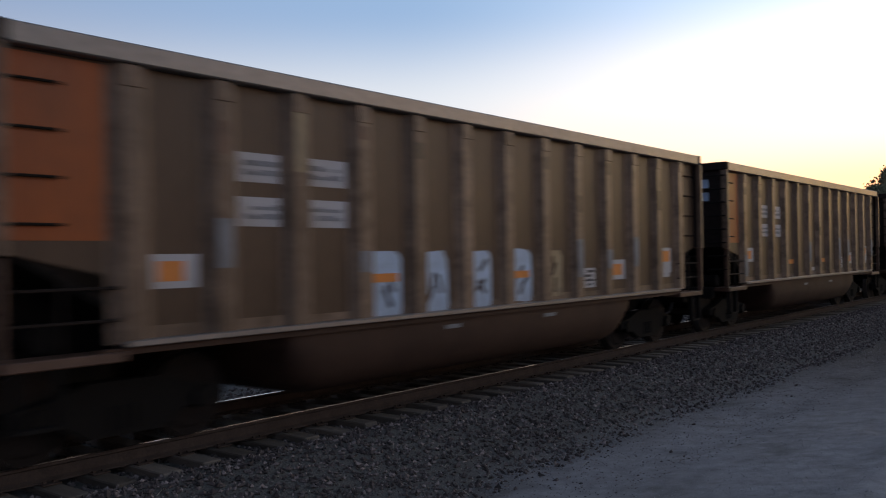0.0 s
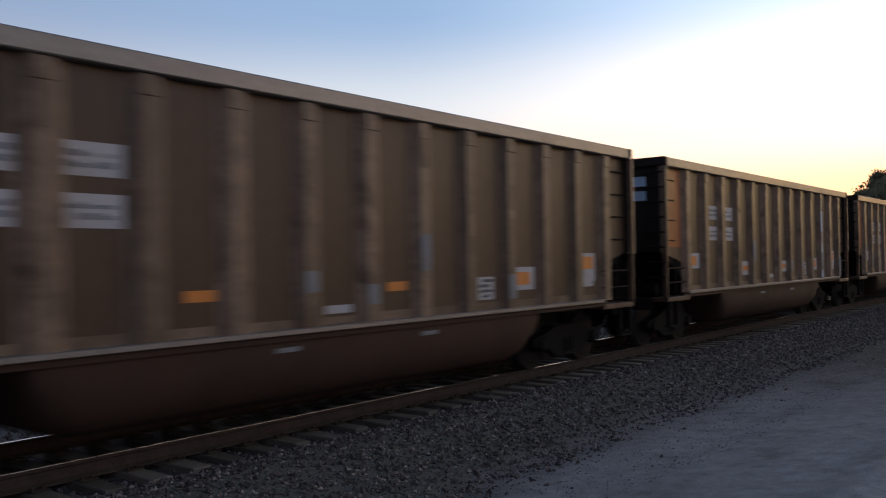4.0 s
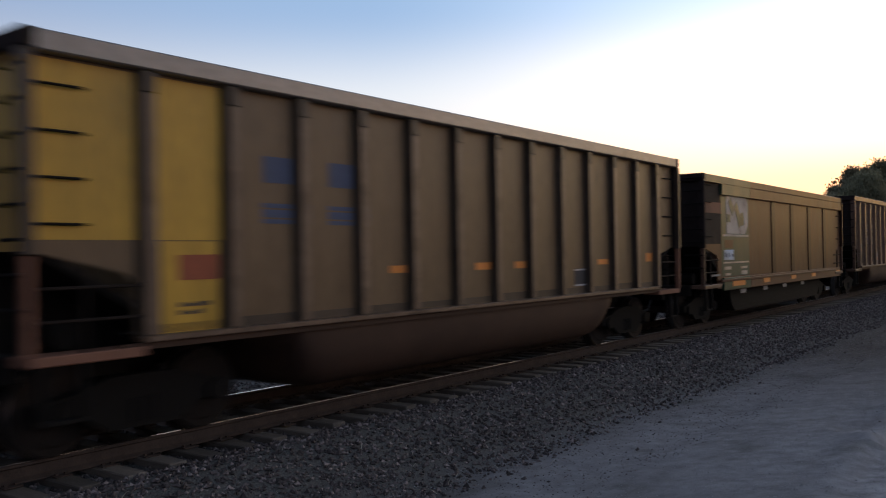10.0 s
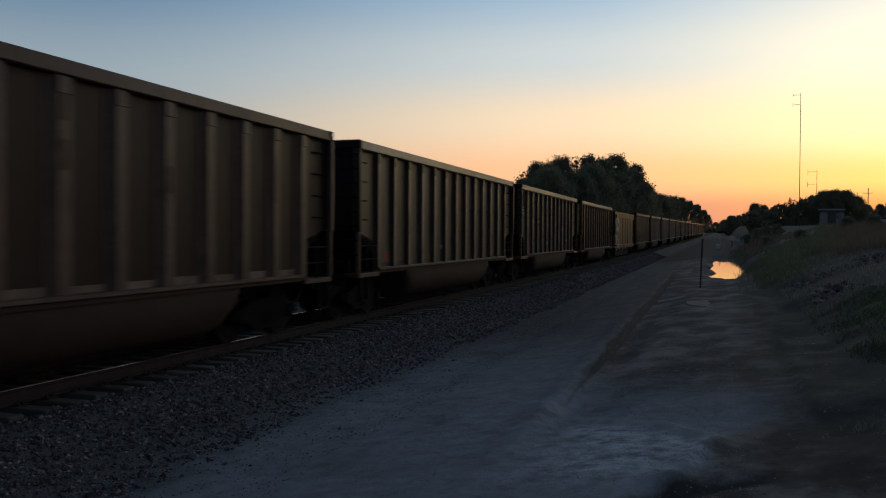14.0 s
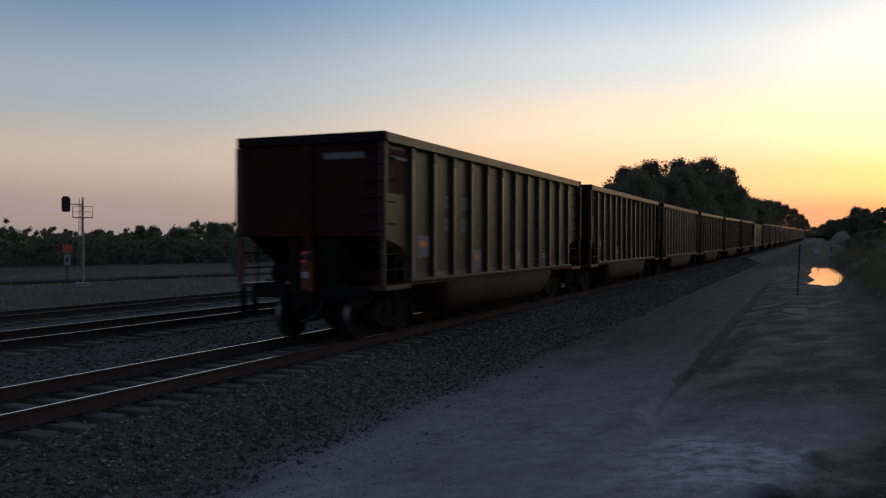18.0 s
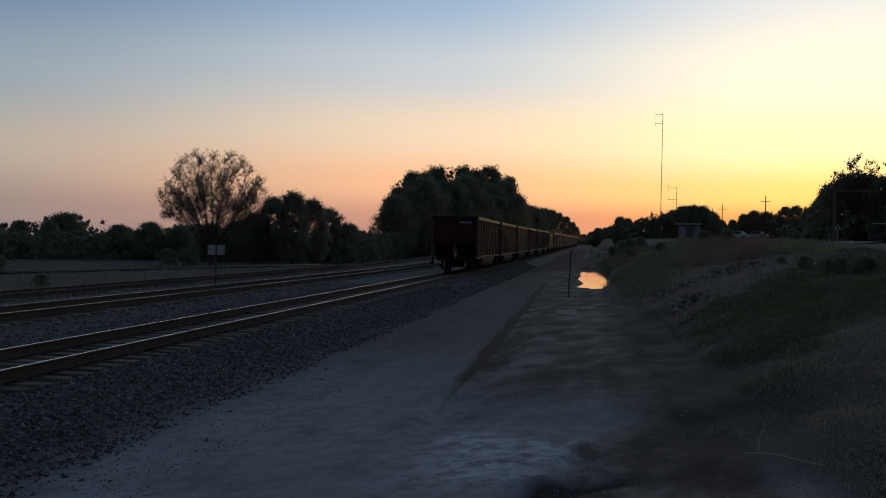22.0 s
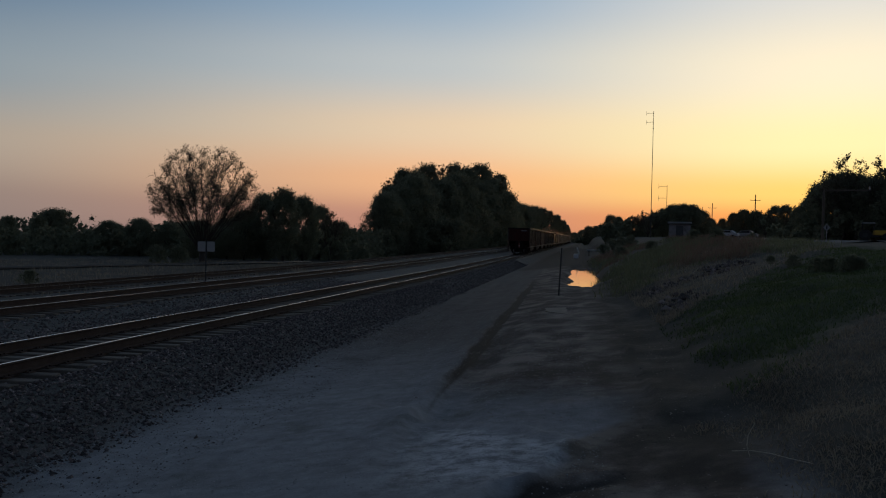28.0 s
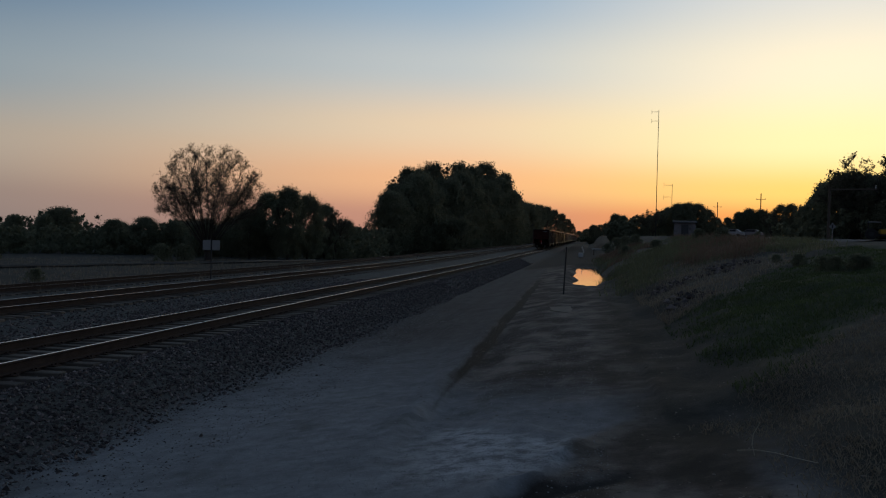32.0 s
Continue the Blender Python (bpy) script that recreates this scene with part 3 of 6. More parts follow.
def ground():
    def steps(lo, hi, near, grow, at, flat_to):
        up, v = [], 0.0
        s = near
        while at + v < hi:
            up.append(at + v)
            v += s
            if v > flat_to:
                s *= grow
        up.append(hi)
        dn, v, s = [], near, near
        while at - v > lo:
            dn.append(at - v)
            v += s
            if v > 12:
                s *= grow
        dn.append(lo)
        return np.array(sorted(dn) + up)

    xs = steps(-3000, 3000, 0.11, 1.05, 0.0, 7)
    ys = steps(-900, 4500, 0.13, 1.022, 8.0, 14)
    X, Y = np.meshgrid(xs, ys)
    Zg = land(X, Y)
    nx, ny = len(xs), len(ys)
    verts = np.stack([X.ravel(), Y.ravel(), Zg.ravel()], 1)
    i = np.arange(nx - 1)[None, :] + np.arange(ny - 1)[:, None] * nx
    faces = np.stack([i, i + 1, i + 1 + nx, i + nx], -1).reshape(-1, 4)
    me = bpy.data.meshes.new("ground")
    me.from_pydata(verts.tolist(), [], faces.tolist())
    me.polygons.foreach_set("use_smooth", [True] * len(me.polygons))
    xp = (X - XC - bend(Y)).ravel()
    yy = Y.ravel()

    def band(v, a, b, w):
        return np.clip((v - a) / w + 0.5, 0, 1) * np.clip((b - v) / w + 0.5, 0, 1)

    xx = X.ravel()
    start = 9.25 - 0.9 * (xx + 0.06) + 0.3 * rough(xx, yy, 1.1)
    near_edge = xx - (0.1 + 0.3 * (yy - 8.6)) + 0.3 * rough(xx, yy, 1.6, 2.0)
    past_edge = np.clip((xx - edge_line(yy)) / 0.5 + 0.5, 0, 1)
    mud = past_edge * np.maximum(np.clip((yy - start) / 5.0, 0, 1), np.clip(near_edge / 0.35 + 0.4, 0, 1)) * np.clip((11.2 - xp) / 1.0, 0, 1)
    low, high = 10.3 + 1.35 * (xx - 2.2), 19.5 + 1.9 * (xx - 2.2)
    zones = {
        "ballast": np.maximum(band(xp, -10.2, 3.3, 2.0), 0.8 * band(xp, -17.2, -12.4, 1.2)),
        "road": band(xp, 2.8, 11.0, 0.9) * np.clip((88 - yy) / 14, 0, 1),
        "crust": 0.74 * np.clip((xx - edge_line(yy) + 0.1) / 0.9, 0, 1) * np.clip((start - 0.15 - yy) / 0.5, 0, 1) * np.clip((yy - 6.6) / 1.0, 0, 1) * np.clip(0.5 - near_edge / 0.4, 0, 1),
        "mud": mud,
        "toe": band(xx, 0.75 + 0.012 * (yy - 10) + 0.4 * rough(xx, yy, 0.8, 3.0), 2.6 + 0.03 * (yy - 10), 0.9) * np.clip((yy - 6) / 3, 0, 1) * np.clip((60 - yy) / 20, 0, 1) * 0.85,
        "pale": np.clip((22 - yy - 0.9 * (xx + 3)) / 12, 0, 1),
        "turf": np.maximum(np.clip((xp - 10.3) / 1.0, 0, 1), np.clip((yy - 76) / 9, 0, 1) * np.clip((xp - 3.2) / 1.5, 0, 1)),
        "green": np.clip((yy - low) / 1.6, 0, 1) * np.clip((high - yy) / 4, 0, 1) * np.clip((xx - 1.9) / 0.8, 0, 1),
        # narrow darker strip just past the road edge
        "dark_soil": 1.5 * band(xx - edge_line(yy), 0.0, 0.06 + 0.005 * yy, 0.09) * np.clip((yy - 10) / 6, 0, 1) * np.clip((60 - yy) / 20, 0, 1),
    }
    # darker ground beside the line from y 78 on
    zones["dark_soil"] = np.maximum(zones["dark_soil"], 1.1 * np.clip((yy - 78) / 8, 0, 1) * np.clip((320 - yy) / 60, 0, 1) * band(xp, 3.2, 13.5, 1.5))
    second = np.exp(-((xx + 1.47 + 0.06 * np.sin(yy * 0.9)) / 0.16) ** 2) * np.clip((yy - 13) / 4, 0, 1) * np.clip((30 - yy) / 5, 0, 1)
    mark = np.exp(-((np.hypot(xx - 1.1, yy - 5.9) - 1.75) / 0.14) ** 2) * np.clip((0.75 - xx) / 0.5, 0, 1)
    zones["dark_soil"] = np.maximum(zones["dark_soil"], np.maximum(0.55 * second, 0.8 * mark))
    for k, v in zones.items():
        at = me.attributes.new(k, "FLOAT", "POINT")
        at.data.foreach_set("value", v.astype(np.float32))
    me.materials.append(ground_material())
    ob = new("ground", me)
    return tagged(ob, "trackside ground of grey ballast, pale gravel road, mud and dry grass", "ground", kind="structure")


ground()
# ---- tracks ----
RAIL_OUT = ((-0.07, -0.18), (0.07, -0.18), (0.07, -0.165), (0.012, -0.14), (0.009, -0.045), (0.036, -0.03), (0.036, -0.008), (0.031, -0.003), (0.018, 0.0), (-0.018, 0.0), (-0.031, -0.003), (-0.036, -0.008), (-0.036, -0.03), (-0.009, -0.045), (-0.012, -0.14), (-0.07, -0.165))


def rail_mesh(side, z, y0, y1, shiny):
    ys = np.concatenate([np.arange(y0, 60, 12.0), np.arange(60, 200, 6.0), np.arange(200, y1 + 1, 20.0)])
    n = len(RAIL_OUT)
    verts, faces = [], []
    for y in ys:
        cx, cz = XC + side + float(bend(y)), float(rise(y)) + z
        verts += [(cx + u, float(y), cz + v) for u, v in RAIL_OUT]
    for i in range(len(ys) - 1):
        for j in range(n):
            a, b = i * n + j, i * n + (j + 1) % n
            faces.append((a, b, b + n, a + n))
    me = raw("rail", verts, faces, (RAIL_SIDE, RAIL_TOP if shiny else RAIL_DULL))
    for p in me.polygons:
        j = p.index % n
        p.material_index = 1 if j == 8 else 0
    return me


def tie_mesh():
    bm = box(bmesh.new(), -1.37, 1.37, -0.115, 0.115, -0.18, 0.0, 0.012)
    for v in bm.verts:
        v.co += Vector((0, 0, 0.006 * math.sin(v.co.x * 9)))
    me = bpy.data.meshes.new("tie")
    bm.to_mesh(me)
    bm.free()
    me.materials.append(TIE)
    return me


def shared_plate():
    """A ribbed tie plate with four spike heads."""
    bm = box(bmesh.new(), -0.17, 0.17, -0.09, 0.09, 0.0, 0.014, 0.004)
    for xx in (-0.1, 0.1):
        for yy in (-0.05, 0.05):
            box(bm, xx - 0.016, xx + 0.016, yy - 0.014, yy + 0.014, 0.012, 0.034)
    me = bpy.data.meshes.new("tie_plate")
    bm.to_mesh(me)
    bm.free()
    me.materials.append(RAIL_SIDE)
    return me


def track(name, label, side, z, shiny, ties, far_ties):
    t = thing(name, label, "railway track", "parallel railway tracks", "structure")
    for s in (-0.755, 0.755):
        part("rail", rail_mesh(side + s, z, -120, 620, shiny), None, t, "polished running rail" if shiny else "dull rusty rail")
    me = tie_mesh()
    rnd = random.Random(int(abs(side) * 10))
    y = ties[0]
    while y < ties[1]:
        m = on_track(y, side, z - 0.178) @ pose(rnd.uniform(-0.07, 0.07), rnd.uniform(-0.02, 0.02), rnd.uniform(-0.03, -0.008), 0, 0, rnd.uniform(-0.8, 0.8))
        part("tie", me, None, t, m=m)
        y += 0.495
    verts, faces = [], []
    y = far_ties[0]
    while y < far_ties[1]:
        c = on_track(y, side, z - 0.178)
        k = len(verts)
        for x in (-1.37, 1.37):
            for yy in (-0.115, 0.115):
                for zz in (-0.15, 0.0):
                    verts.append(tuple(c @ Vector((x, yy, zz))))
        faces += [(k + 1, k + 3, k + 7, k + 5), (k + 4, k + 5, k + 7, k + 6), (k, k + 4, k + 5, k + 1)[::-1], (k, k + 2, k + 3, k + 1), (k + 2, k + 6, k + 7, k + 3)]
        y += 0.495
    part("tie_row", raw("tie_row", verts, faces, TIE), None, t)["kind"] = "stuff"
    if name == "track_1":
        plate = shared_plate()
        y = -4.0
        while y < 24:
            for s in (-0.755, 0.755):
                part("tie_plate", plate, None, t, m=on_track(y, side + s, z - 0.188))
            y += 0.495
    return t


track("track_1", "main railway track with polished rails on weathered ties", 0.0, 0.0, True, (-6.0, 100.0), (100.2, 420.0))
track("track_2", "second railway track with polished rails beyond the first", -5.9, 0.02, True, (6.0, 60.0), (60.2, 360.0))
track("track_3", "disused rusty railway siding beside the field", -14.5, -0.38, False, (14.0, 60.0), (60.2, 300.0))


# ---- coal gondolas ----
WIDE = 1.64  # half the body's width
Z_SILL, Z_TOP = 1.15, 3.92
DEEP = 0.1  # how far the posts stand out from the sheets
PITCH = 16.18  # from coupler to coupler
# rear end, front end, first post, posts and their spacing, from the head of the train; the middle of the coupler's reach is 0
BODY = {k: (-6.9, 7.72, -5.65, 13, 1.037) for k in range(-9, 6)}
BODY.update({
    6: (-7.24, 7.05, -1.4, 4, 2.02),
    7: (-7.36, 7.35, -6.12, 13, 1.035),
    8: (-7.3, 7.1, -5.98, 12, 1.05),
    9: (-7.4, 7.35, -6.2, 13, 1.03),
    10: (-7.46, 7.35, -6.2, 13, 1.035),
    11: (-7.5, 7.2, -6.25, 13, 1.04),
    12: (-7.46, 7.1, -6.16, 12, 1.08),
})


def post_places(k):
    y0, n, step = BODY[k][2:]
    return [y0 + step * i for i in range(n)]


def shared(name, bm, material):
    me = bpy.data.meshes.new(name)
    bm.to_mesh(me)
    bm.free()
    for q in material if isinstance(material, (tuple, list)) else (material,):
        me.materials.append(q)
    return me


def wheelset_mesh():
    bm = bmesh.new()
    cyl(bm, (-0.95, 0, 0), (0.95, 0, 0), 0.085, seg=12)
    for s in (-1, 1):
        cyl(bm, (s * 0.70, 0, 0), (s * 0.84, 0, 0), 0.457, 0.45, 28, 1) if s > 0 else cyl(bm, (s * 0.84, 0, 0), (s * 0.70, 0, 0), 0.45, 0.457, 28, 1)
        cyl(bm, (s * 0.665, 0, 0), (s * 0.70, 0, 0), 0.485, seg=28)
        cyl(bm, (s * 0.84, 0, 0), (s * 0.855, 0, 0), 0.37, 0.34, 24)
        cyl(bm, (s * 0.84, 0, 0), (s * 0.91, 0, 0), 0.14, 0.12, 14)
        for k in range(3):
            a = k * 2.094
            cyl(bm, (s * 0.93, 0.055 * math.cos(a), 0.055 * math.sin(a)), (s * 0.965, 0.055 * math.cos(a), 0.055 * math.sin(a)), 0.022, seg=6)
    for f in bm.faces:
        if f.material_index == 1 and abs(f.normal.x) > 0.5:
            f.material_index = 0
    me = shared("wheelset", bm, (WHEEL, TREAD))
    return me


def side_frame_mesh():
    out = ((-1.15, 0.55), (-1.15, 0.42), (-0.72, 0.38), (-0.42, 0.2), (0.42, 0.2), (0.72, 0.38), (1.15, 0.42), (1.15, 0.55), (0.78, 0.62), (0.4, 0.74), (-0.4, 0.74), (-0.78, 0.62))
    bm = prism(out, "x", -0.07, 0.07)
    for y in (-0.12, 0.0, 0.12):
        cyl(bm, (0.04, y, 0.26), (0.04, y, 0.5), 0.055, seg=8)
    for y in (-0.89, 0.89):
        cyl(bm, (-0.02, y, 0.457), (0.12, y, 0.457), 0.13, 0.11, 12)
    return shared("side_frame", bm, BLACK)


WHEELSET, SIDE_FRAME = wheelset_mesh(), side_frame_mesh()
BAR = shared("grab_iron", C((0, 0, 0), (0, 1.0, 0), 0.017, seg=6), WHEEL)
UPRIGHT = shared("grab_iron", C((0, 0, 0), (0, 0, 0.78), 0.02, seg=6), WHEEL)
END_RUNG = shared("end_rung", cyl(cyl(cyl(bmesh.new(), (-0.42, 0.07, 0), (0, 0.07, 0), 0.016, seg=6), (0, -0.03, 0), (0, 0.07, 0), 0.016, seg=6), (-0.42, -0.03, 0), (-0.42, 0.07, 0), 0.016, seg=6), BLACK)
BOLSTER = shared("bolster", B(-1.0, 1.0, -0.2, 0.2, 0.42, 0.7, 0.03), BLACK)
RUNG = shared("ladder_rung", cyl(cyl(cyl(bmesh.new(), (0.05, -0.22, 0), (0.05, 0.22, 0), 0.014, seg=6), (0, -0.22, 0), (0.05, -0.22, 0), 0.014, seg=6), (0, 0.22, 0), (0.05, 0.22, 0), 0.014, seg=6), BLACK)


def coupler_mesh():
    bm = bmesh.new()
    box(bm, -0.11, 0.11, 0, 0.5, 0.72, 0.98, 0.02)
    prism(((-0.2, 0.45), (0.16, 0.45), (0.2, 0.62), (0.06, 0.78), (-0.02, 0.6), (-0.18, 0.74)), "z", 0.7, 1.0, bm)
    return shared("coupler", bm, BLACK)


COUPLER = coupler_mesh()


def gondola(k, style, label):
    """A rotary coal gondola: sheets, posts, chords, tub, ladders, open end platforms, trucks."""
    sheet, post, chord, rear, flat = style["sheet"], style["post"], style["chord"], style["rear"], style.get("flat", False)
    car = thing("coal_gondola", label, "rail car", "coal train cars")
    zt = style.get("top", Z_TOP)
    yr, yf = BODY[k][:2]
    yc = (yr + yf) / 2
    reach = {1: (PITCH + BODY[k - 1][0] - yf) / 2 if k - 1 in BODY else 0.78, -1: (PITCH + yr - BODY[k + 1][1]) / 2 if k + 1 in BODY else 0.78}
    xs = WIDE - (0.045 if flat else DEEP) - 0.02  # face of the side sheet
    # side sheets: an opening over the platform at both ends
    for s in (1, -1):
        cut = [(yr + 0.02, 2.02), (yr + 0.14, 2.0), (yr + 1.0, 1.8), (yr + 1.1, 1.7), (yr + 1.12, Z_SILL), (yf - 1.12, Z_SILL), (yf - 1.1, 1.7), (yf - 1.0, 1.8), (yf - 0.14, 2.0), (yf - 0.02, 2.02), (yf - 0.02, zt - 0.1), (yr + 0.02, zt - 0.1)]
        if flat:  # closed down to the lower rail at the front end
            cut = cut[:4] + [(yr + 1.12, 0.95), (yf - 0.02, 0.95)] + cut[10:]
        part("side_sheet", prism(cut, "x", s * xs, s * (xs - 0.03)), sheet, car, m=pose(0, 0, 0))
        bm = box(bmesh.new(), xs - 0.06 if s > 0 else -WIDE - 0.02, WIDE + 0.02 if s > 0 else -xs + 0.06, yr, yf, zt - 0.13, zt + 0.06, 0.015)
        part("top_chord", bm, chord, car, "pale bare top chord")
        x0, x1 = (xs - 0.05, WIDE + 0.03) if s > 0 else (-WIDE - 0.03, -xs + 0.05)
        bm = box(bmesh.new(), x0, x1, yr + 1.15, yf - 1.15, Z_SILL - 0.03, Z_SILL + 0.03, 0.008)
        part("side_sill", bm, style.get("sill", chord), car, "pale side sill")
        part("sill_web", box(bmesh.new(), x0 + 0.06 * (s > 0), x1 - 0.06 * (s < 0) - 0.06 * (s > 0), yr + 0.9, yf - 0.9, Z_SILL - 0.1, Z_SILL - 0.035), TUB, car)
        for e, y in ((-1, yr), (1, yf)):
            x2, x3 = s * WIDE - 0.06 - 0.04 * (s > 0), s * WIDE + 0.1 - 0.06 * (s > 0)
            part("corner_post", box(bmesh.new(), x2, x3, y - 0.05, y + 0.05, 1.98, zt - 0.13, 0.01), DARK_END if flat and e < 0 else post, car)
            part("corner_stanchion", box(bmesh.new(), x2 + 0.02, x3 - 0.02, y - 0.035, y + 0.035, 1.09, 1.975, 0.01), style.get("foot", DARK_POST), car)
            part("platform_sill", box(bmesh.new(), min(s * 1.3, s * (WIDE + 0.02)), max(s * 1.3, s * (WIDE + 0.02)), min(y, y - e * 1.14), max(y, y - e * 1.14), 0.99, 1.085, 0.012), style.get("foot", DARK_POST), car, "dusty platform sill")
            part("step_hanger", box(bmesh.new(), x2 + 0.02, x3 - 0.03, y - e * 0.5 - 0.025, y - e * 0.5 + 0.025, 0.5, 0.985), BLACK, car)
            part("step_hanger", box(bmesh.new(), x2 + 0.02, x3 - 0.03, y - e * 0.12 - 0.025, y - e * 0.12 + 0.025, 0.5, 0.985), BLACK, car)
            part("step_tread", box(bmesh.new(), x2 - 0.02, x3 - 0.02, min(y - e * 0.1, y - e * 0.52), max(y - e * 0.1, y - e * 0.52), 0.47, 0.5), BLACK, car)
    pm = style.get("post_mesh")
    if pm is None:
        bm = bmesh.new()
        if flat:
            box(bm, 0, 0.022, -0.17, 0.17, 1.2, zt - 0.4, 0.008)
        elif style.get("slim"):
            prism(((0.0, -0.12), (0.008, -0.12), (0.012, -0.078), (DEEP, -0.066), (DEEP, 0.066), (0.012, 0.078), (0.008, 0.12), (0.0, 0.12)), "z", Z_SILL, zt - 0.14, bm)
            prism(((0.0, zt - 0.14), (DEEP + 0.012, zt - 0.14), (DEEP + 0.012, zt - 0.34), (0.0, zt - 0.44)), "y", -0.064, 0.064, bm)
        else:
            # hat section: wide flanges and a tapered crown
            prism(((0.0, -0.23), (0.01, -0.23), (0.016, -0.185), (DEEP, -0.105), (DEEP, 0.105), (0.016, 0.185), (0.01, 0.23), (0.0, 0.23)), "z", Z_SILL, zt - 0.14, bm)
            prism(((0.0, zt - 0.14), (DEEP + 0.012, zt - 0.14), (DEEP + 0.012, zt - 0.34), (0.0, zt - 0.44)), "y", -0.1, 0.1, bm)
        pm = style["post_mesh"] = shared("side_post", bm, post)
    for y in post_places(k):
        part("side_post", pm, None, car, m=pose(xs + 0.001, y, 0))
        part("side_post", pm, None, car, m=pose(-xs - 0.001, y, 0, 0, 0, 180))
        # bright plate on the dark post: lit face against shaded flanks, by colour
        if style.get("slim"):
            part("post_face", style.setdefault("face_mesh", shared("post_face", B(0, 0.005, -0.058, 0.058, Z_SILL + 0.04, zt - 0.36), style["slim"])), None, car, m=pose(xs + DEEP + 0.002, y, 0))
    if flat:
        part("belt_rail", box(bmesh.new(), xs, WIDE + 0.016, -3.69, yf, zt - 0.4, zt - 0.132, 0.006), sheet, car)
        part("belt_rail", box(bmesh.new(), xs, WIDE + 0.016, yr + 1.3, -3.7, zt - 0.4, zt - 0.132, 0.006), GREEN, car, "green painted belt rail")
        part("belt_rail", box(bmesh.new(), xs, WIDE, -3.69, yf - 0.3, 0.9, 1.22, 0.01), TAN_RAIL, car, "dusty orange-tan lower rail")
        part("belt_rail", box(bmesh.new(), xs, WIDE, -5.85, -3.7, 0.9, 1.22, 0.01), GREEN, car, "green painted lower rail")
        part("chord_paint", box(bmesh.new(), WIDE + 0.021, WIDE + 0.027, yr + 0.02, -3.7, zt - 0.13, zt + 0.05), GREEN, car, "green painted length of the top chord")
    # ends: upper sheet, slope below, stiffeners
    for e, y in ((-1, yr), (1, yf)):
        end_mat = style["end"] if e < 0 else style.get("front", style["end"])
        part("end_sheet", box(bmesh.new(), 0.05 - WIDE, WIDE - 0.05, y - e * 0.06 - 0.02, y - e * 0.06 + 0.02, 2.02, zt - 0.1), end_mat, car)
        part("end_chord", box(bmesh.new(), -WIDE - 0.04, WIDE + 0.03, min(y - e * 0.09, y + e * 0.05), max(y - e * 0.09, y + e * 0.05), zt - 0.12, zt + 0.065, 0.015), DARK_END, car)
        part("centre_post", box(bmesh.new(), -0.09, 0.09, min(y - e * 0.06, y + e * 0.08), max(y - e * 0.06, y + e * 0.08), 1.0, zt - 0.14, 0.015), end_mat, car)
        sl = ((y - e * 0.1, 2.02), (y - e * 1.62, 1.15), (y - e * 1.67, 1.2), (y - e * 0.1, 2.1))
        part("slope_sheet", prism(sl, "x", -xs + 0.02, xs - 0.02), BLACK, car)
        part("bolster_web", prism(((y - e * 1.62, 1.14), (y - e * 1.62, 0.7), (y - e * 0.12, 0.7), (y - e * 0.12, 1.98)), "x", -0.55, 0.55), BLACK, car)
        # brake gear added to darken the view through the open platform
        part("air_reservoir", C((-1.25, y - e * 0.75, 1.3), (-0.6, y - e * 0.75, 1.3), 0.2, seg=14), BLACK, car)
        part("brake_cylinder", C((0.6, y - e * 0.6, 1.22), (1.15, y - e * 0.6, 1.22), 0.14, seg=12), BLACK, car)
        part("end_sill", box(bmesh.new(), -1.28, 1.28, min(y - e * 0.12, y + e * 0.05), max(y - e * 0.12, y + e * 0.05), 0.82, 1.08, 0.02), BLACK, car)
        part("coupler", COUPLER, None, car, m=pose(0, y, 0, 0, 0, 0 if e > 0 else 180) @ Matrix.Diagonal((1, reach[e] / 0.71, 1, 1)))
        part("brake_hose", cyl(cyl(bmesh.new(), (0.34, y + e * 0.05, 0.84), (0.32, y + e * 0.3, 0.5), 0.028, seg=7), (0.32, y + e * 0.3, 0.5), (0.2, y + e * 0.62, 0.42), 0.028, seg=7), RUBBER, car)
        for s in (1, -1):
            for n in range(4):
                part("ladder_rung", RUNG, None, car, m=pose(s * (xs + 0.002), y - e * 0.36, 2.26 + 0.42 * n, 0, 0, 0 if s > 0 else 180))
            for z in (1.38, 1.68):
                part("grab_iron", BAR, None, car, m=pose(s * (WIDE - 0.04), y - e * 1.1 if e > 0 else y + 0.1, z))
            part("grab_iron", UPRIGHT, None, car, m=pose(s * (WIDE - 0.05), y - e * 0.55, 1.085))
        for n in range(8):
            part("end_rung", END_RUNG, None, car, m=pose(WIDE - 0.02, y, 1.5 + 0.31 * n) if e > 0 else pose(WIDE - 0.02, y, 1.5 + 0.31 * n) @ Matrix.Diagonal((1, -1, 1, 1)))
    # inside floor and the rounded tub between the trucks
    part("floor_sheet", box(bmesh.new(), -xs, xs, yr + 1.65, yf - 1.65, 1.13, 1.17), BLACK, car)
    part("centre_sill", box(bmesh.new(), -0.16, 0.16, yr, yf, 0.7, 1.06), BLACK, car)
    tub = bmesh.new()
    L2 = 4.12
    if flat:
        prism(((-4.75, 0.93), (-4.55, 0.5), (-4.3, 0.3), (4.3, 0.3), (4.55, 0.5), (4.75, 0.93)), "x", -1.38, 1.38, tub)
        part("side_skirt", tub, BLACK, car)
    else:
        ring = ((1.56, 1.06), (1.57, 0.8), (1.5, 0.58), (1.4, 0.42), (1.22, 0.33), (0.9, 0.29), (-0.9, 0.29), (-1.22, 0.33), (-1.4, 0.42), (-1.5, 0.58), (-1.57, 0.8), (-1.56, 1.06))
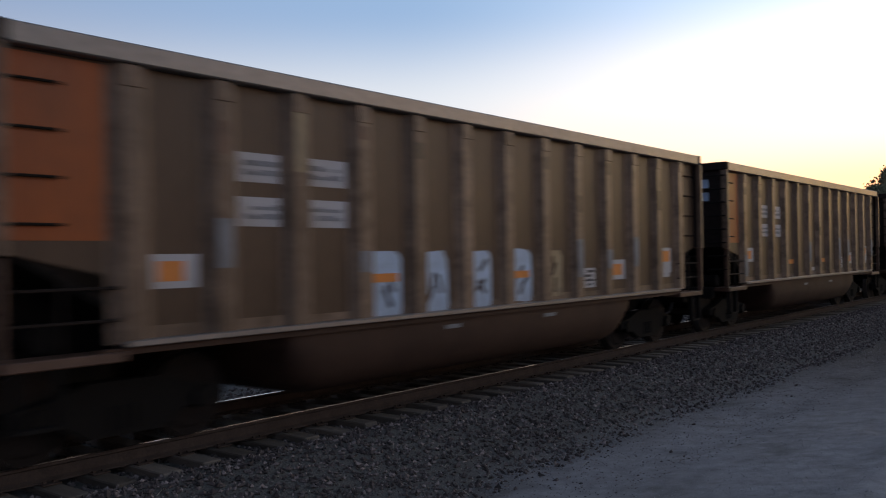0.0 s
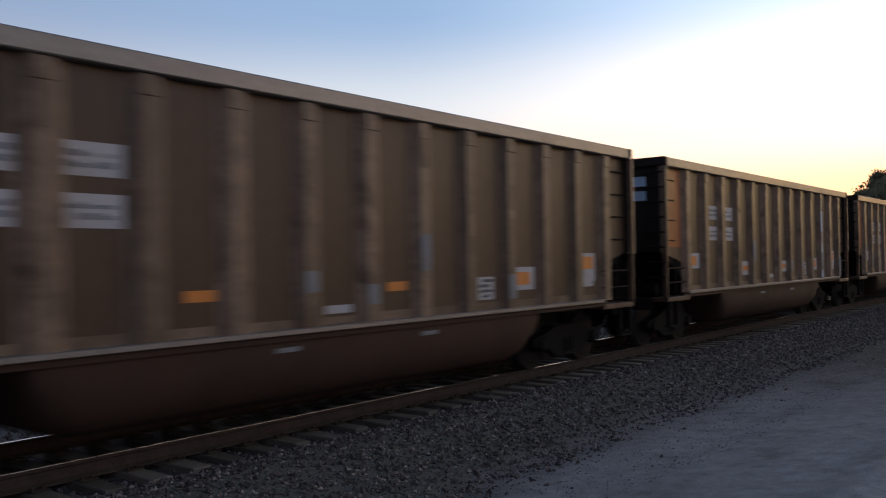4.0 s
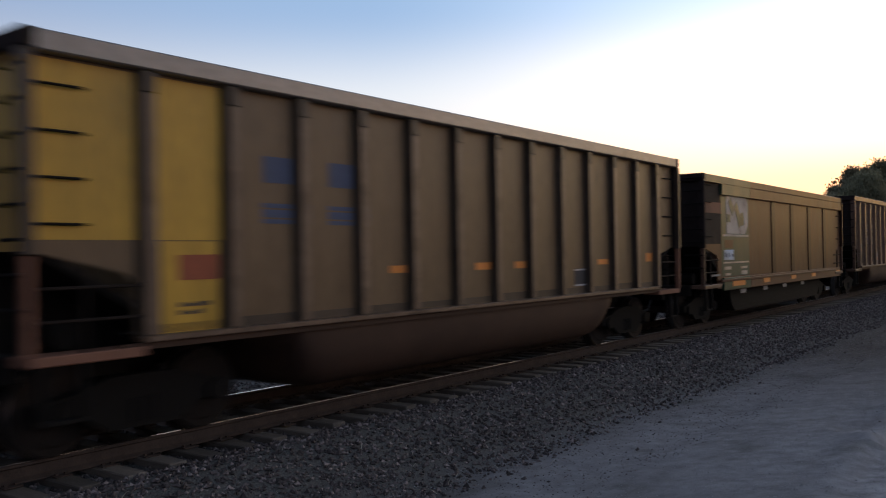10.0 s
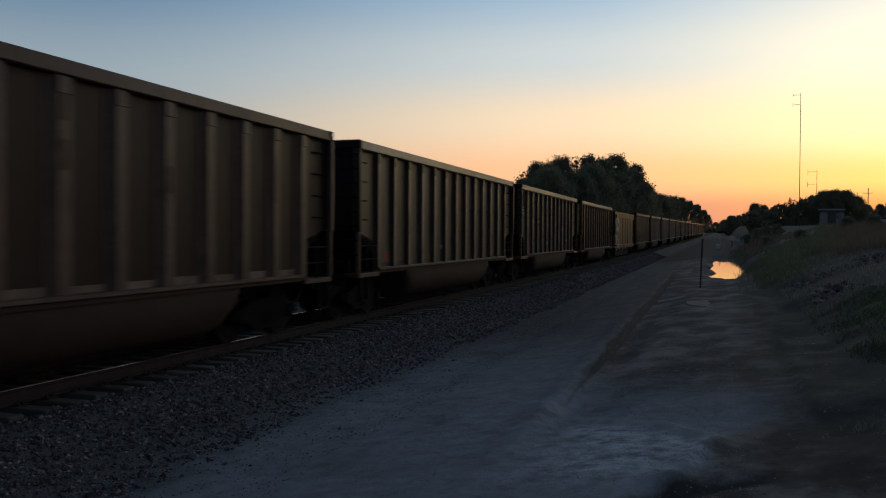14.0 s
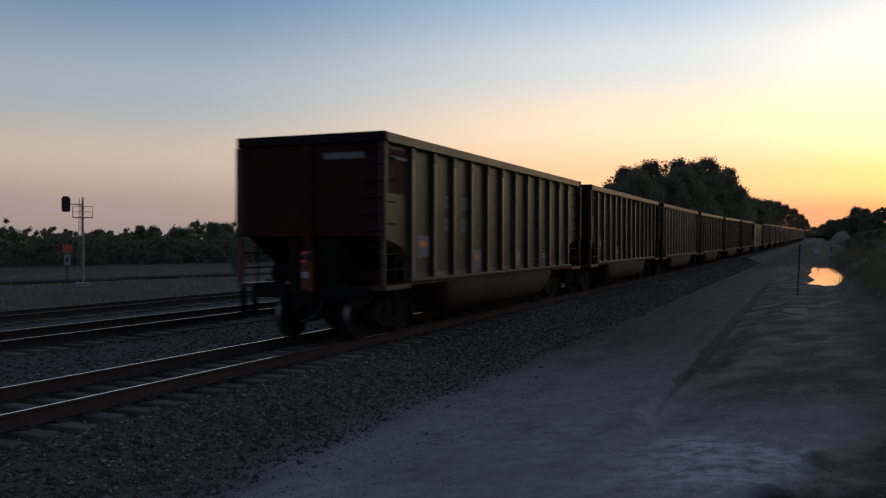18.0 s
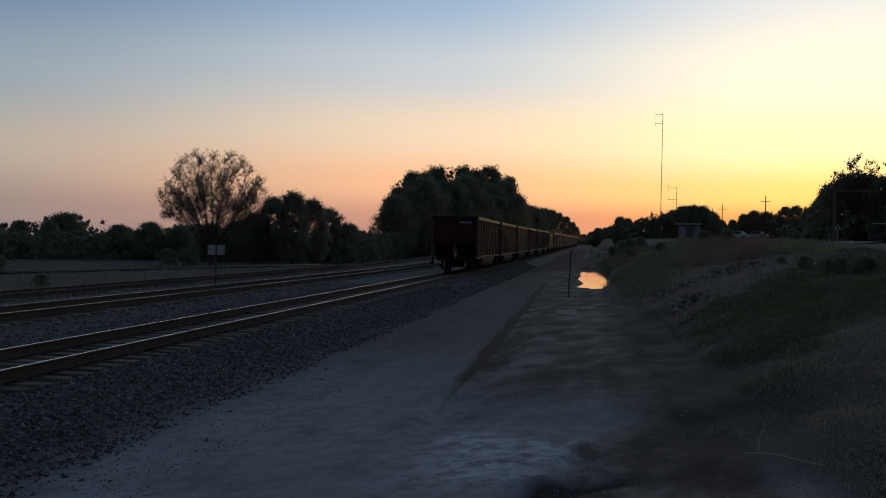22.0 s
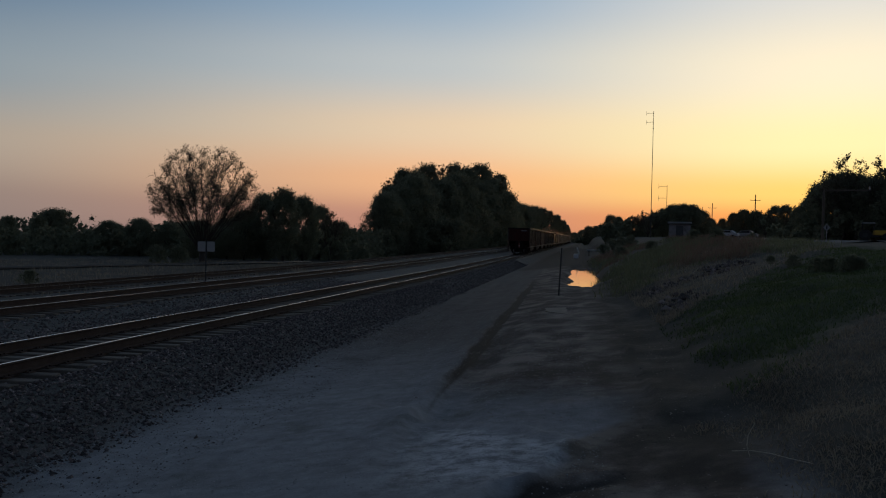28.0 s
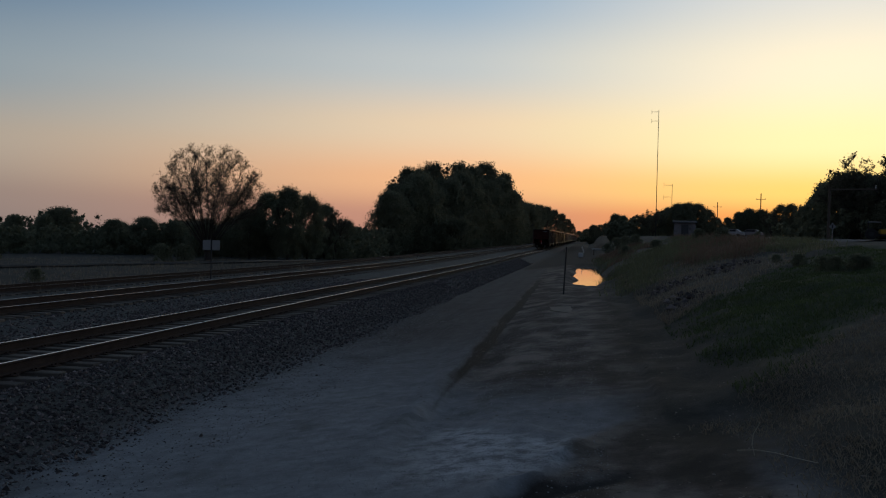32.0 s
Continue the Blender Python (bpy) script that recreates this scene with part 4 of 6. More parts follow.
        secs = ((-L2, 0.3), (-L2 + 0.08, 0.62), (-L2 + 0.25, 0.86), (-L2 + 0.55, 1.0), (L2 - 0.55, 1.0), (L2 - 0.25, 0.86), (L2 - 0.08, 0.62), (L2, 0.3))
        rows = []
        for y, d in secs:
            rows.append([tub.verts.new((u * (0.97 + 0.03 * d), yc + y, 1.06 - (1.06 - v) * d)) for u, v in ring])
        for a, b in zip(rows, rows[1:]):
            for i in range(len(ring) - 1):
                tub.faces.new((a[i], a[i + 1], b[i + 1], b[i]))
        tub.faces.new(rows[0])
        tub.faces.new(rows[-1][::-1])
        bmesh.ops.recalc_face_normals(tub, faces=tub.faces)
        part("tub", tub, style.get("tub", TUB), car, "rounded dusty belly tub", smooth=True)
    # trucks
    for e in (-1, 1):
        tr = part("truck", BOLSTER, None, car, "two-axle freight truck", pose(0, yc + e * 5.85, 0))
        for s in (1, -1):
            part("side_frame", SIDE_FRAME, None, tr, m=pose(s * 1.0, 0, 0, 0, 0, 0 if s > 0 else 180))
        for a in (-0.89, 0.89):
            part("wheelset", WHEELSET, None, tr, m=pose(0, a, 0.457))
    # brake wheel on the front end
    bm = bmesh.new()
    bmesh.ops.create_cone(bm, cap_ends=True, segments=16, radius1=0.26, radius2=0.26, depth=0.03)
    bmesh.ops.transform(bm, matrix=pose(-0.85, yf + 0.1, 2.35, 90), verts=bm.verts)
    part("brake_wheel", bm, BLACK, car)
    # painted rear panel beside the ladder
    if rear:
        for s in (1, -1):
            lo = style.get("rear_low", 2.12)
            pan = ((yr + 0.1, lo), (style.get("rear_to", -5.8), lo), (style.get("rear_to", -5.8), zt - 0.16), (yr + 0.1, zt - 0.16))
            part("end_panel", prism(pan, "x", s * xs, s * (xs + 0.006)), rear, car)
    return car


def dress(car, k, style):
    """Stencils, reflectors and spray paint on the side that is seen."""
    x = WIDE - (0.045 if style == "green" else DEEP) - 0.02 + 0.002
    o = WIDE - 0.018  # outer face of the posts

    def put(items, material, name="stencil_block", at=x, label=""):
        for y, z, w, h in items:
            bm = B(0, 0.004, -w / 2, w / 2, -h / 2, h / 2)
            part(name, bm, material, car, label, pose(at, y, z))

    def lines(y, z, w, h, n, material, at=x):
        """Rows of unreadable writing as bars."""
        for i in range(n):
            zz = z + h / 2 - (i + 0.5) * h / n
            bm, cells = bmesh.new(), max(3, int(w / 0.085))
            rnd = random.Random(int(1000 * (y + 20) + 77 * zz))
            for c in range(cells):
                if rnd.random() < 0.16:
                    continue
                a = -w / 2 + (c + 0.08) * w / cells
                box(bm, 0, 0.005, a, a + 0.78 * w / cells, -0.3 * h / n, (0.3 - 0.2 * (rnd.random() < 0.3)) * h / n)
            part("writing_bar", bm, material, car, m=pose(at + 0.004, y, zz))["kind"] = "stuff"

    FOUR = ((-4.05, 2.92), (-3.1, 2.92), (-4.05, 2.44), (-3.1, 2.44))
    if style in ("alu_orange",):
        put([(y, z, 0.68, 0.32) for y, z in FOUR], PLACARD, "number_panel")
        for y, z in FOUR:
            lines(y, z, 0.5, 0.2, 2, FADED)
        put([(-5.2, 1.82, 0.62, 0.34)], PLACARD, "reflector_patch")
        put([(-5.2, 1.82, 0.3, 0.2)], PLACARD_O, "reflector", x + 0.004)
        put([(4.1, 1.62, 0.66, 0.36), (6.2, 1.76, 0.5, 0.5)], PLACARD, "reflector_patch")
        put([(4.1, 1.62, 0.4, 0.2), (6.2, 1.84, 0.36, 0.22)], PLACARD_O, "reflector", x + 0.004)
        put([(3.1, 1.5, 0.4, 0.34)], PLACARD, "data_panel")
        lines(3.1, 1.5, 0.34, 0.3, 4, INK)
        put([(6.2, 1.5, 0.36, 0.16)], PLACARD, "data_panel")
        put([(-0.8, 0.95, 0.34, 0.055), (1.7, 0.95, 0.34, 0.055)], FADED, "tub_mark", WIDE - 0.065)
        # two blue panels on the end sheet
        for zz in (3.5, 3.2):
            part("end_mark", B(0.75, 1.2, -0.004, 0.0, -0.1, 0.1), BLUE, car, "pale blue end panel", pose(0, BODY[k][0] + 0.039, zz))
            part("end_mark", B(-1.2, -0.75, 0.0, 0.004, -0.1, 0.1), BLUE, car, "pale blue end panel", pose(0, BODY[k][1] - 0.039, zz))
    if k in (2, 3, -1, -2, -4):
        put([(-1.9, 1.6, 0.62, 0.34), (1.15, 1.6, 0.56, 0.3)], PLACARD, "reflector_patch") if k == 2 else None
        put([(-1.9, 1.6, 0.42, 0.12), (1.12, 1.6, 0.38, 0.12)], PLACARD_O, "reflector", x + 0.004)
        put([(0.05, 1.36, 0.44, 0.1)], PLACARD, "data_panel")
        if k == 2:
            put([(4.72, 2.5, 0.16, 2.6)], BLUE, "painted_post_face", o, "blue-grey repaired post face")
    if k == 0:
        rnd = random.Random(3)
        for y, z, w, h in ((-2.1, 1.58, 0.62, 0.84), (-1.12, 1.57, 0.56, 0.84), (-0.1, 1.58, 0.58, 0.8), (0.97, 1.61, 0.6, 0.82)):
            letter_shape(car, x + 0.002, y, z, w, h, BLUE, rnd)
        letter_shape(car, x + 0.002, 1.95, 1.6, 0.5, 0.74, SPRAY_Y, rnd)
        put([(-2.1, 1.66, 0.46, 0.11), (0.97, 1.62, 0.44, 0.11)], PLACARD_O, "spray_stroke", x + 0.012)
        put([(-3.57, 3.35, 0.15, 0.9)], SPRAY_Y, "faded_post_patch", o, "pale tan patch on a post face")
    if k == 1:
        rnd = random.Random(4)
        for i, (y, z, w, h) in enumerate(((-3.1, 1.6, 0.74, 0.8), (-2.05, 1.57, 0.78, 0.84), (-1.0, 1.6, 0.76, 0.8), (0.03, 1.62, 0.74, 0.7))):
            letter_shape(car, x + 0.002, y, z, w, h, SPRAY_Y, rnd)
        letter_shape(car, x + 0.002, 1.1, 1.52, 0.5, 0.5, SPRAY_P, rnd)
        put([(-2.0, 1.66, 0.4, 0.12), (1.1, 1.66, 0.46, 0.13)], PLACARD_O, "spray_stroke", x + 0.012)
        put([(y, 2.02 - 0.02 * i, 0.72, 0.05) for i, y in enumerate((-3.1, -2.05, -1.0))], SPRAY_P, "spray_stroke", x + 0.012)
        for i, y in enumerate(post_places(1)[1:7]):
            put([(y, 1.66 + 0.05 * (i % 2), 0.2, 0.5 + 0.12 * (i % 3))], (DISC, SPRAY_Y)[i % 2], "spray_on_post", o)
        put([(3.68, 2.5, 0.15, 2.5)], BLUE, "painted_post_face", o, "blue-grey repaired post face")
    if k in (4, 5):
        put([(-6.34, 3.36, 0.9, 0.74)], RED if k == 4 else RED_SIDE, "end_panel_patch", x, "faded red panel beside the ladder")
        put([(-6.34, 3.6, 0.84, 0.07)], FADED, "panel_border", x + 0.005)
        if k == 4:
            put([(-6.4, 3.15, 0.3, 0.08), (-6.4, 3.3, 0.3, 0.06)], PLACARD, "writing_bar", x + 0.005)
    if k in (5, 11, 12):
        up = 2.74 if k == 5 else 2.79
        for y in (-4.08, -3.1):
            for z in (up, up - 0.5):
                if k == 5:
                    put([(y, z, 0.68, 0.3)], DARK_POST, "number_panel")
                    lines(y, z, 0.56, 0.2, 2, LETTER_B)
                    put([(y, z + 0.14, 0.68, 0.025), (y, z - 0.14, 0.68, 0.025)], DISC, "panel_border", x + 0.003)
                else:
                    put([(y - 0.19, z, 0.17, 0.28), (y + 0.03, z, 0.17, 0.28), (y + 0.25, z, 0.13, 0.26)], FADED, "stencil_block")
                    put([(y - 0.18, z + 0.02, 0.06, 0.13), (y + 0.05, z - 0.03, 0.06, 0.12)], ALU, "stencil_gap", x + 0.005)
        spots = ((-5.24, 1.88, 0.6, 0.6), (-1.98, 1.5, 0.6, 0.52), (1.25, 1.47, 0.5, 0.46), (4.25, 1.45, 0.44, 0.42)) if k == 5 else ((-5.5, 1.82, 0.6, 0.46), (-2.4, 1.5, 0.56, 0.44), (0.7, 1.46, 0.5, 0.46), (3.62, 1.42, 0.48, 0.46), (5.78, 1.62, 0.46, 0.7))
        for y, z, w, h in spots:
            if k == 5:
                disc(car, x + 0.001, y, z, w, h, DISC)
                put([(y, z - 0.06, 0.36 * w / 0.6, 0.13)], PLACARD_O, "reflector", x + 0.006)
            else:
                part("paint_patch", prism(((-w / 2, -h / 2), (w / 2, -h / 2), (w / 2, h / 2 - 0.05), (w / 2 - 0.06, h / 2), (0.06 - w / 2, h / 2), (-w / 2, h / 2 - 0.05)), "x", 0, 0.003), FADED, car, m=pose(x + 0.001, y, z))
                put([(y, z + 0.05, 0.62 * w, 0.14)], PLACARD_O, "reflector", x + 0.006)
                put([(y, z - 0.13, 0.3 * w, 0.07)], DISC, "stencil_block", x + 0.006)
        put([(3.2, 1.44, 0.42, 0.34)], INK, "data_panel")
        lines(3.2, 1.44, 0.36, 0.3, 4, PLACARD)
    if k in (8, 11, 12):
        put([(-6.62, 3.28, 1.36, 0.86)], RED, "end_panel_patch", x + 0.001)
    if k in (11, 12):
        put([(-6.6, 3.54, 0.7, 0.06)], FADED, "stencil_block", x + 0.006)
    if k == 12:
        part("end_mark", B(0.3, 1.2, -0.004, 0.0, -0.06, 0.06), FADED, car, "faded stencil on the end sheet", pose(0, BODY[k][0] + 0.039, 3.56))
        put([(-6.6, 3.54, 0.62, 0.14)], PLACARD, "stencil_block")
    if k == 6:
        put([(-4.74, 2.3, 2.2, 2.1)], GREEN, "green_end_field", x)
        part("emblem", prism(((-0.85, -0.52), (0.6, -0.52), (0.85, -0.3), (0.85, 0.36), (0.66, 0.52), (-0.85, 0.52)), "x", 0, 0.004), EMBLEM, car, "dusty white emblem field", pose(x + 0.006, -4.6, 2.87))
        for a, b, h, tilt in ((-5.08, 3.06, 0.44, 35), (-4.55, 2.84, 0.7, 32), (-4.2, 2.74, 0.34, 12), (-5.3, 2.74, 0.2, 0)):
            part("emblem_stroke", B(0, 0.004, -0.13, 0.13, -h / 2, h / 2), GREEN, car, m=pose(x + 0.012, a, b, tilt))
        put([(-4.7, 2.3, 2.0, 0.05), (-4.7, 1.6, 2.0, 0.04)], EMBLEM, "stripe", x + 0.006)
        put([(-5.3, 1.8, 0.72, 0.26)], BLUE, "number_panel", x + 0.006)
        lines(-5.3, 1.8, 0.6, 0.2, 1, LETTER_B, x + 0.008)
        put([(-5.3, 2.08, 0.62, 0.2)], BROWN_PALE, "stencil_block", x + 0.007)
        put([(-5.4, 1.46, 0.5, 0.08), (-4.1, 1.46, 0.5, 0.06), (-4.1, 1.32, 0.5, 0.1), (-5.4, 1.3, 0.4, 0.06)], EMBLEM, "stencil_block", x + 0.007)
        # the sooty rear bay with its tan band
        put([(-6.48, 2.98, 1.24, 0.27)], TAN, "painted_band", x + 0.007, "tan band across the sooty rear bay")
        put([(-6.3, 1.3, 0.6, 0.05)], FADED, "stencil_block", x + 0.006)
        put([(-4.7, 1.06, 1.0, 0.14), (-2.3, 1.06, 0.56, 0.14), (0.48, 1.06, 0.52, 0.13), (2.92, 1.06, 0.48, 0.12), (6.4, 1.06, 0.5, 0.12)], PLACARD_O, "reflector", WIDE + 0.002)
        put([(-3.6, 0.8, 0.45, 0.11), (-1.56, 0.8, 0.4, 0.11), (0.41, 0.8, 0.4, 0.1), (2.49, 0.8, 0.38, 0.1)], PLACARD, "skirt_mark", 1.383)
    if k == 7:
        for y in (-4.25, -3.2):
            put([(y, 2.93, 0.7, 0.3), (y, 2.43, 0.74, 0.09), (y, 2.52, 0.74, 0.05), (y, 2.34, 0.74, 0.05)], LETTER_B, "stencil_block")
        put([(-2.2, 1.74, 0.46, 0.1), (-0.2, 1.74, 0.46, 0.11), (0.9, 1.74, 0.42, 0.11), (3.84, 1.74, 0.42, 0.1), (6.0, 1.8, 0.3, 0.18)], PLACARD_O, "reflector")
        put([(2.9, 1.47, 0.42, 0.32)], INK, "data_panel")
        put([(2.9, 1.61, 0.42, 0.03), (2.9, 1.33, 0.42, 0.03)], PLACARD, "panel_border", x + 0.004)
        put([(-5.6, 1.64, 0.72, 0.94)], YELLOW, "end_panel")
        put([(-5.5, 1.84, 0.5, 0.26)], LETTER_O, "reflector_patch", x + 0.008)
        lines(-5.55, 1.42, 0.4, 0.16, 2, INK)
    if k in (8, 9):
        y0 = 2.17 if k == 8 else 1.05
        for i in range(4):
            put([(y0 + 1.03 * i, 3.08 - 0.14 * (k == 9), 0.54, 0.26)], LETTER_O, "letter_block")
            put([(y0 + 1.03 * i, 2.86 - 0.14 * (k == 9), 0.72, 0.07)], INK, "letter_underline")
            put([(y0 + 1.03 * i + 0.05, 3.08 - 0.14 * (k == 9), 0.2, 0.06)], PALE, "letter_gap", x + 0.004)
        for y in (-4.05, -3.1):
            lines(y, 2.55, 0.46, 0.56, 2, INK)
            lines(y, 1.72, 0.5, 0.2, 3, INK)
        lines(-4.15, 3.32, 0.58, 0.17, 3, INK)
        put([(4.2, 1.72, 0.34, 0.26)], INK, "data_panel")
        put([(4.2, 1.72, 0.2, 0.14)], PLACARD, "panel_field", x + 0.004)
        put([(-5.3, 1.4, 0.6, 0.28), (-2.2, 1.33, 0.5, 0.1), (0.1, 1.34, 0.3, 0.09), (0.9, 1.34, 0.3, 0.09)], LETTER_O, "reflector")
        put([(-1.14, 1.6, 0.28, 0.12)], PLACARD, "data_panel")
        lines(-0.05, 1.72, 0.5, 0.26, 4, INK)
        if k == 8:
            put([(-6.5, 2.98, 0.3, 0.09), (-6.5, 3.1, 0.26, 0.06), (-6.5, 2.86, 0.26, 0.06)], PLACARD, "writing_bar", x + 0.012)
    # pale scuffs where the posts and sheets have worn
    rnd = random.Random(k * 7 + 50)
    posts = post_places(k)
    for i in range(10):
        y = rnd.choice(posts)
        if style != "green":
            put([(y, rnd.uniform(2.4, 3.55), 0.1 if k > 6 else 0.15, rnd.uniform(0.08, 0.4))], rnd.choice((PALE_POST, ALU_POST, DARK_POST) if style.startswith("alu") else (PALE_POST, DARK_POST, DARK)), "scuff", o)
    if style == "alu_orange":
        for i in range(5):
            put([(rnd.choice(posts), rnd.uniform(1.5, 2.2), 0.2, rnd.uniform(0.2, 0.7))], FADED, "worn_paint", o + 0.003)
    if style != "green":
        for a, b in zip(posts, posts[1:]):
            put([((a + b) / 2, Z_SILL + 0.08, 0.78, rnd.uniform(0.08, 0.14))], PALE_POST if style.startswith("pale") or style == "yellow" else ALU_POST, "dust_band")


def letter_shape(car, x, y, z, w, h, material, rnd):
    """A rounded spray-painted letter form."""
    pts = []
    n = 14
    for i in range(n):
        a = 2 * math.pi * i / n
        r = 1 + rnd.uniform(-0.08, 0.06)
        c, s = math.cos(a), math.sin(a)
        pts.append((w / 2 * r * math.copysign(abs(c) ** 0.32, c), h / 2 * r * math.copysign(abs(s) ** 0.34, s)))
    ob = part("spray_letter", prism(pts, "x", 0, 0.004), material, car, m=pose(x, y, z))
    for k in range(3):
        part("spray_outline", B(0.004, 0.007, -0.03, 0.03, -h * 0.16, h * 0.16), DARK, car, m=pose(x, y + rnd.uniform(-0.2, 0.2) * w, z + rnd.uniform(-0.25, 0.25) * h, rnd.uniform(-60, 60)))
    return ob


def disc(car, x, y, z, w, h, material):
    pts = [(w / 2 * math.cos(a) * (1 - 0.06 * math.cos(3 * a)), h / 2 * math.sin(a)) for a in (2 * math.pi * i / 20 for i in range(20))]
    return part("paint_patch", prism(pts, "x", 0, 0.003), material, car, m=pose(x, y, z))


STYLES = {
    "alu_orange": dict(sheet=ALU, post=ALU_POST, chord=ALU_CHORD, rear=ORANGE, end=DARK_END),
    "alu_plain": dict(sheet=ALU, post=ALU_POST, chord=ALU_CHORD, rear=None, end=DARK_END),
    "dark": dict(sheet=DARK, post=DARK_POST, chord=DARK_POST, rear=None, end=DARK_END, tub=TUB),
    "green": dict(sheet=BROWN_PALE, post=BROWN, chord=BROWN_PALE, rear=SOOT_SIDE, rear_to=-5.86, rear_low=2.08, end=DARK_END, flat=True, top=3.72),
    "yellow": dict(slim=ALU_POST, sheet=PALE, post=PALE_POST, chord=ALU_CHORD, sill=POST_MID, rear=YELLOW, rear_to=-5.2, end=YELLOW, front=DARK_END, foot=TAN),
    "pale": dict(slim=LIT_FACE, sheet=PALE_DIM, post=PALE_POST, chord=ALU_CHORD, sill=POST_MID, rear=None, end=DARK_END),
    "pale_red": dict(slim=LIT_FACE, sheet=PALER, post=PALE_POST, chord=ALU_CHORD, sill=POST_MID, rear=None, end=DARK_END),
    "alu_dull": dict(sheet=ALU_DULL, post=PALE_POST, chord=POST_MID, rear=None, end=DARK_END, slim=LIT_FACE),
    "red_end": dict(sheet=ALU_DULL, post=PALE_POST, chord=POST_MID, rear=None, end=RED_DARK, slim=LIT_FACE),
}
# one entry a car, from the head of the train (negative) to its last car
ORDER = {k: "alu_orange" for k in range(-9, 4)}
ORDER.update({4: "alu_plain", 5: "dark", 6: "green", 7: "yellow", 8: "pale_red", 9: "pale", 10: "dark", 11: "alu_dull", 12: "red_end"})
LABELS = {
    "alu_orange": "weathered aluminium coal gondola with orange end panel on the rails",
    "alu_plain": "weathered aluminium coal gondola with ribbed sides on the rails",
    "alu_dull": "dull grey-brown coal gondola with ribbed sides on the rails",
    "dark": "dark dusty ribbed coal gondola on the rails",
    "green": "faded brown flat-sided coal gondola with green end panel",
    "yellow": "grey coal gondola with faded yellow end panels",
    "pale": "pale grey coal gondola with faded lettering",
    "pale_red": "pale grey coal gondola with dark red end panel",
    "red_end": "last coal gondola with dark red end and orange marker",
}
SPEED, FIRST_CENTRE = 11.43, 10.04


def car_y(k, t):
    return FIRST_CENTRE - PITCH * k + SPEED * t


CARS = {}
for k in sorted(ORDER):
    st = ORDER[k]
    CARS[k] = gondola(k, STYLES[st], LABELS[st])
    dress(CARS[k], k, st)


# ---- marker on the last car ----
def end_marker(car):
    y = BODY[12][0] - 0.12
    part("marker_body", box(bmesh.new(), -0.02, 0.2, y - 0.16, y, 0.95, 1.55, 0.03), FRED_O, car, "orange end-of-train marker")
    part("marker_band", box(bmesh.new(), 0.02, 0.16, y - 0.165, y - 0.15, 1.22, 1.34), PLACARD, car)
    part("marker_hose", cyl(bmesh.new(), (0.08, y - 0.05, 0.96), (0.1, y - 0.02, 0.55), 0.03, seg=8), RUBBER, car)
    lamp = bmesh.new()
    cyl(lamp, (0, -0.035, 0), (0, 0.035, 0), 0.065, seg=14, mi=0)
    for f in lamp.faces:
        if f.normal.y < -0.9:
            f.material_index = 1
    part("lamp_backplate", box(bmesh.new(), -0.03, 0.21, y - 0.085, y - 0.07, 1.54, 1.74, 0.004), DARKMETAL, car)
    return part("marker_lamp", lamp, (DARKMETAL, RED_LAMP), car, "red strobe marker lamp, its flash made by turning", pose(0.09, y - 0.15, 1.62, 0, 0, -120))


MARKER = end_marker(CARS[12])


# ---- ballast, pebbles and clods ----
def stones(name, label, n, area, size, flat, seed, material, density=None):
    r = np.random.RandomState(seed)
    base = np.array([(1, 0, 0), (-1, 0, 0), (0, 1, 0), (0, -1, 0), (0, 0, 1), (0, 0, -1)], float)
    tri = np.array([(0, 2, 4), (2, 1, 4), (1, 3, 4), (3, 0, 4), (2, 0, 5), (1, 2, 5), (3, 1, 5), (0, 3, 5)])
    x, y = area(r, n)
    n = len(x)
    z = land(x, y)
    s = size[0] + (size[1] - size[0]) * r.rand(n) ** 2
    v = base[None] * (0.65 + 0.6 * r.rand(n, 6, 1)) * s[:, None, None]
    v += (r.rand(n, 6, 3) - 0.5) * 0.7 * s[:, None, None]
    v[..., 2] *= flat
    a = r.rand(n) * 6.283
    c, sn = np.cos(a)[:, None], np.sin(a)[:, None]
    vx, vy = v[..., 0] * c - v[..., 1] * sn, v[..., 0] * sn + v[..., 1] * c
    v[..., 0], v[..., 1] = vx + x[:, None], vy + y[:, None]
    v[..., 2] += (z + s * flat * (0.1 + 0.35 * r.rand(n)))[:, None]
    f = tri[None] + (np.arange(n) * 6)[:, None, None]
    me = raw(name, v.reshape(-1, 3).tolist(), f.reshape(-1, 3).tolist(), material)
    return tagged(new(name, me), label, "gravel", kind="stuff")


def island_stone():
    m = STONE.copy()
    m.name = "broken_grey_ballast"
    nt = m.node_tree
    N, L = nt.nodes.new, nt.links.new
    geo, ramp = N("ShaderNodeNewGeometry"), N("ShaderNodeValToRGB")
    e = ramp.color_ramp.elements
    e[0].color, e[1].color = (0.036, 0.028, 0.027, 1), (0.32, 0.26, 0.245, 1)
    mid = e.new(0.72)
    mid.color = (0.12, 0.094, 0.089, 1)
    L(geo.outputs["Random Per Island"], ramp.inputs[0])
    L(ramp.outputs[0], nt.nodes["Principled BSDF"].inputs["Base Color"])
    return m


ISLAND = island_stone()


def shoulder(r, n):
    y = -3 + 48 * r.rand(n) ** 1.25
    xp = 0.95 + 3.4 * r.rand(n)
    keep = r.rand(n) < np.clip(1.0 - (xp - 2.4 - 0.4 * rough(xp, y, 0.8)) / 1.1, 0.003, 1)
    y, xp = y[keep], xp[keep]
    return XC + xp + bend(y), y


def spill(r, n):
    y = -1 + 36 * r.rand(n) ** 1.3
    xp = 2.5 + 2.6 * r.rand(n) ** 1.8 + 0.3 * rough(y, y, 0.5)
    return XC + xp + bend(y), y


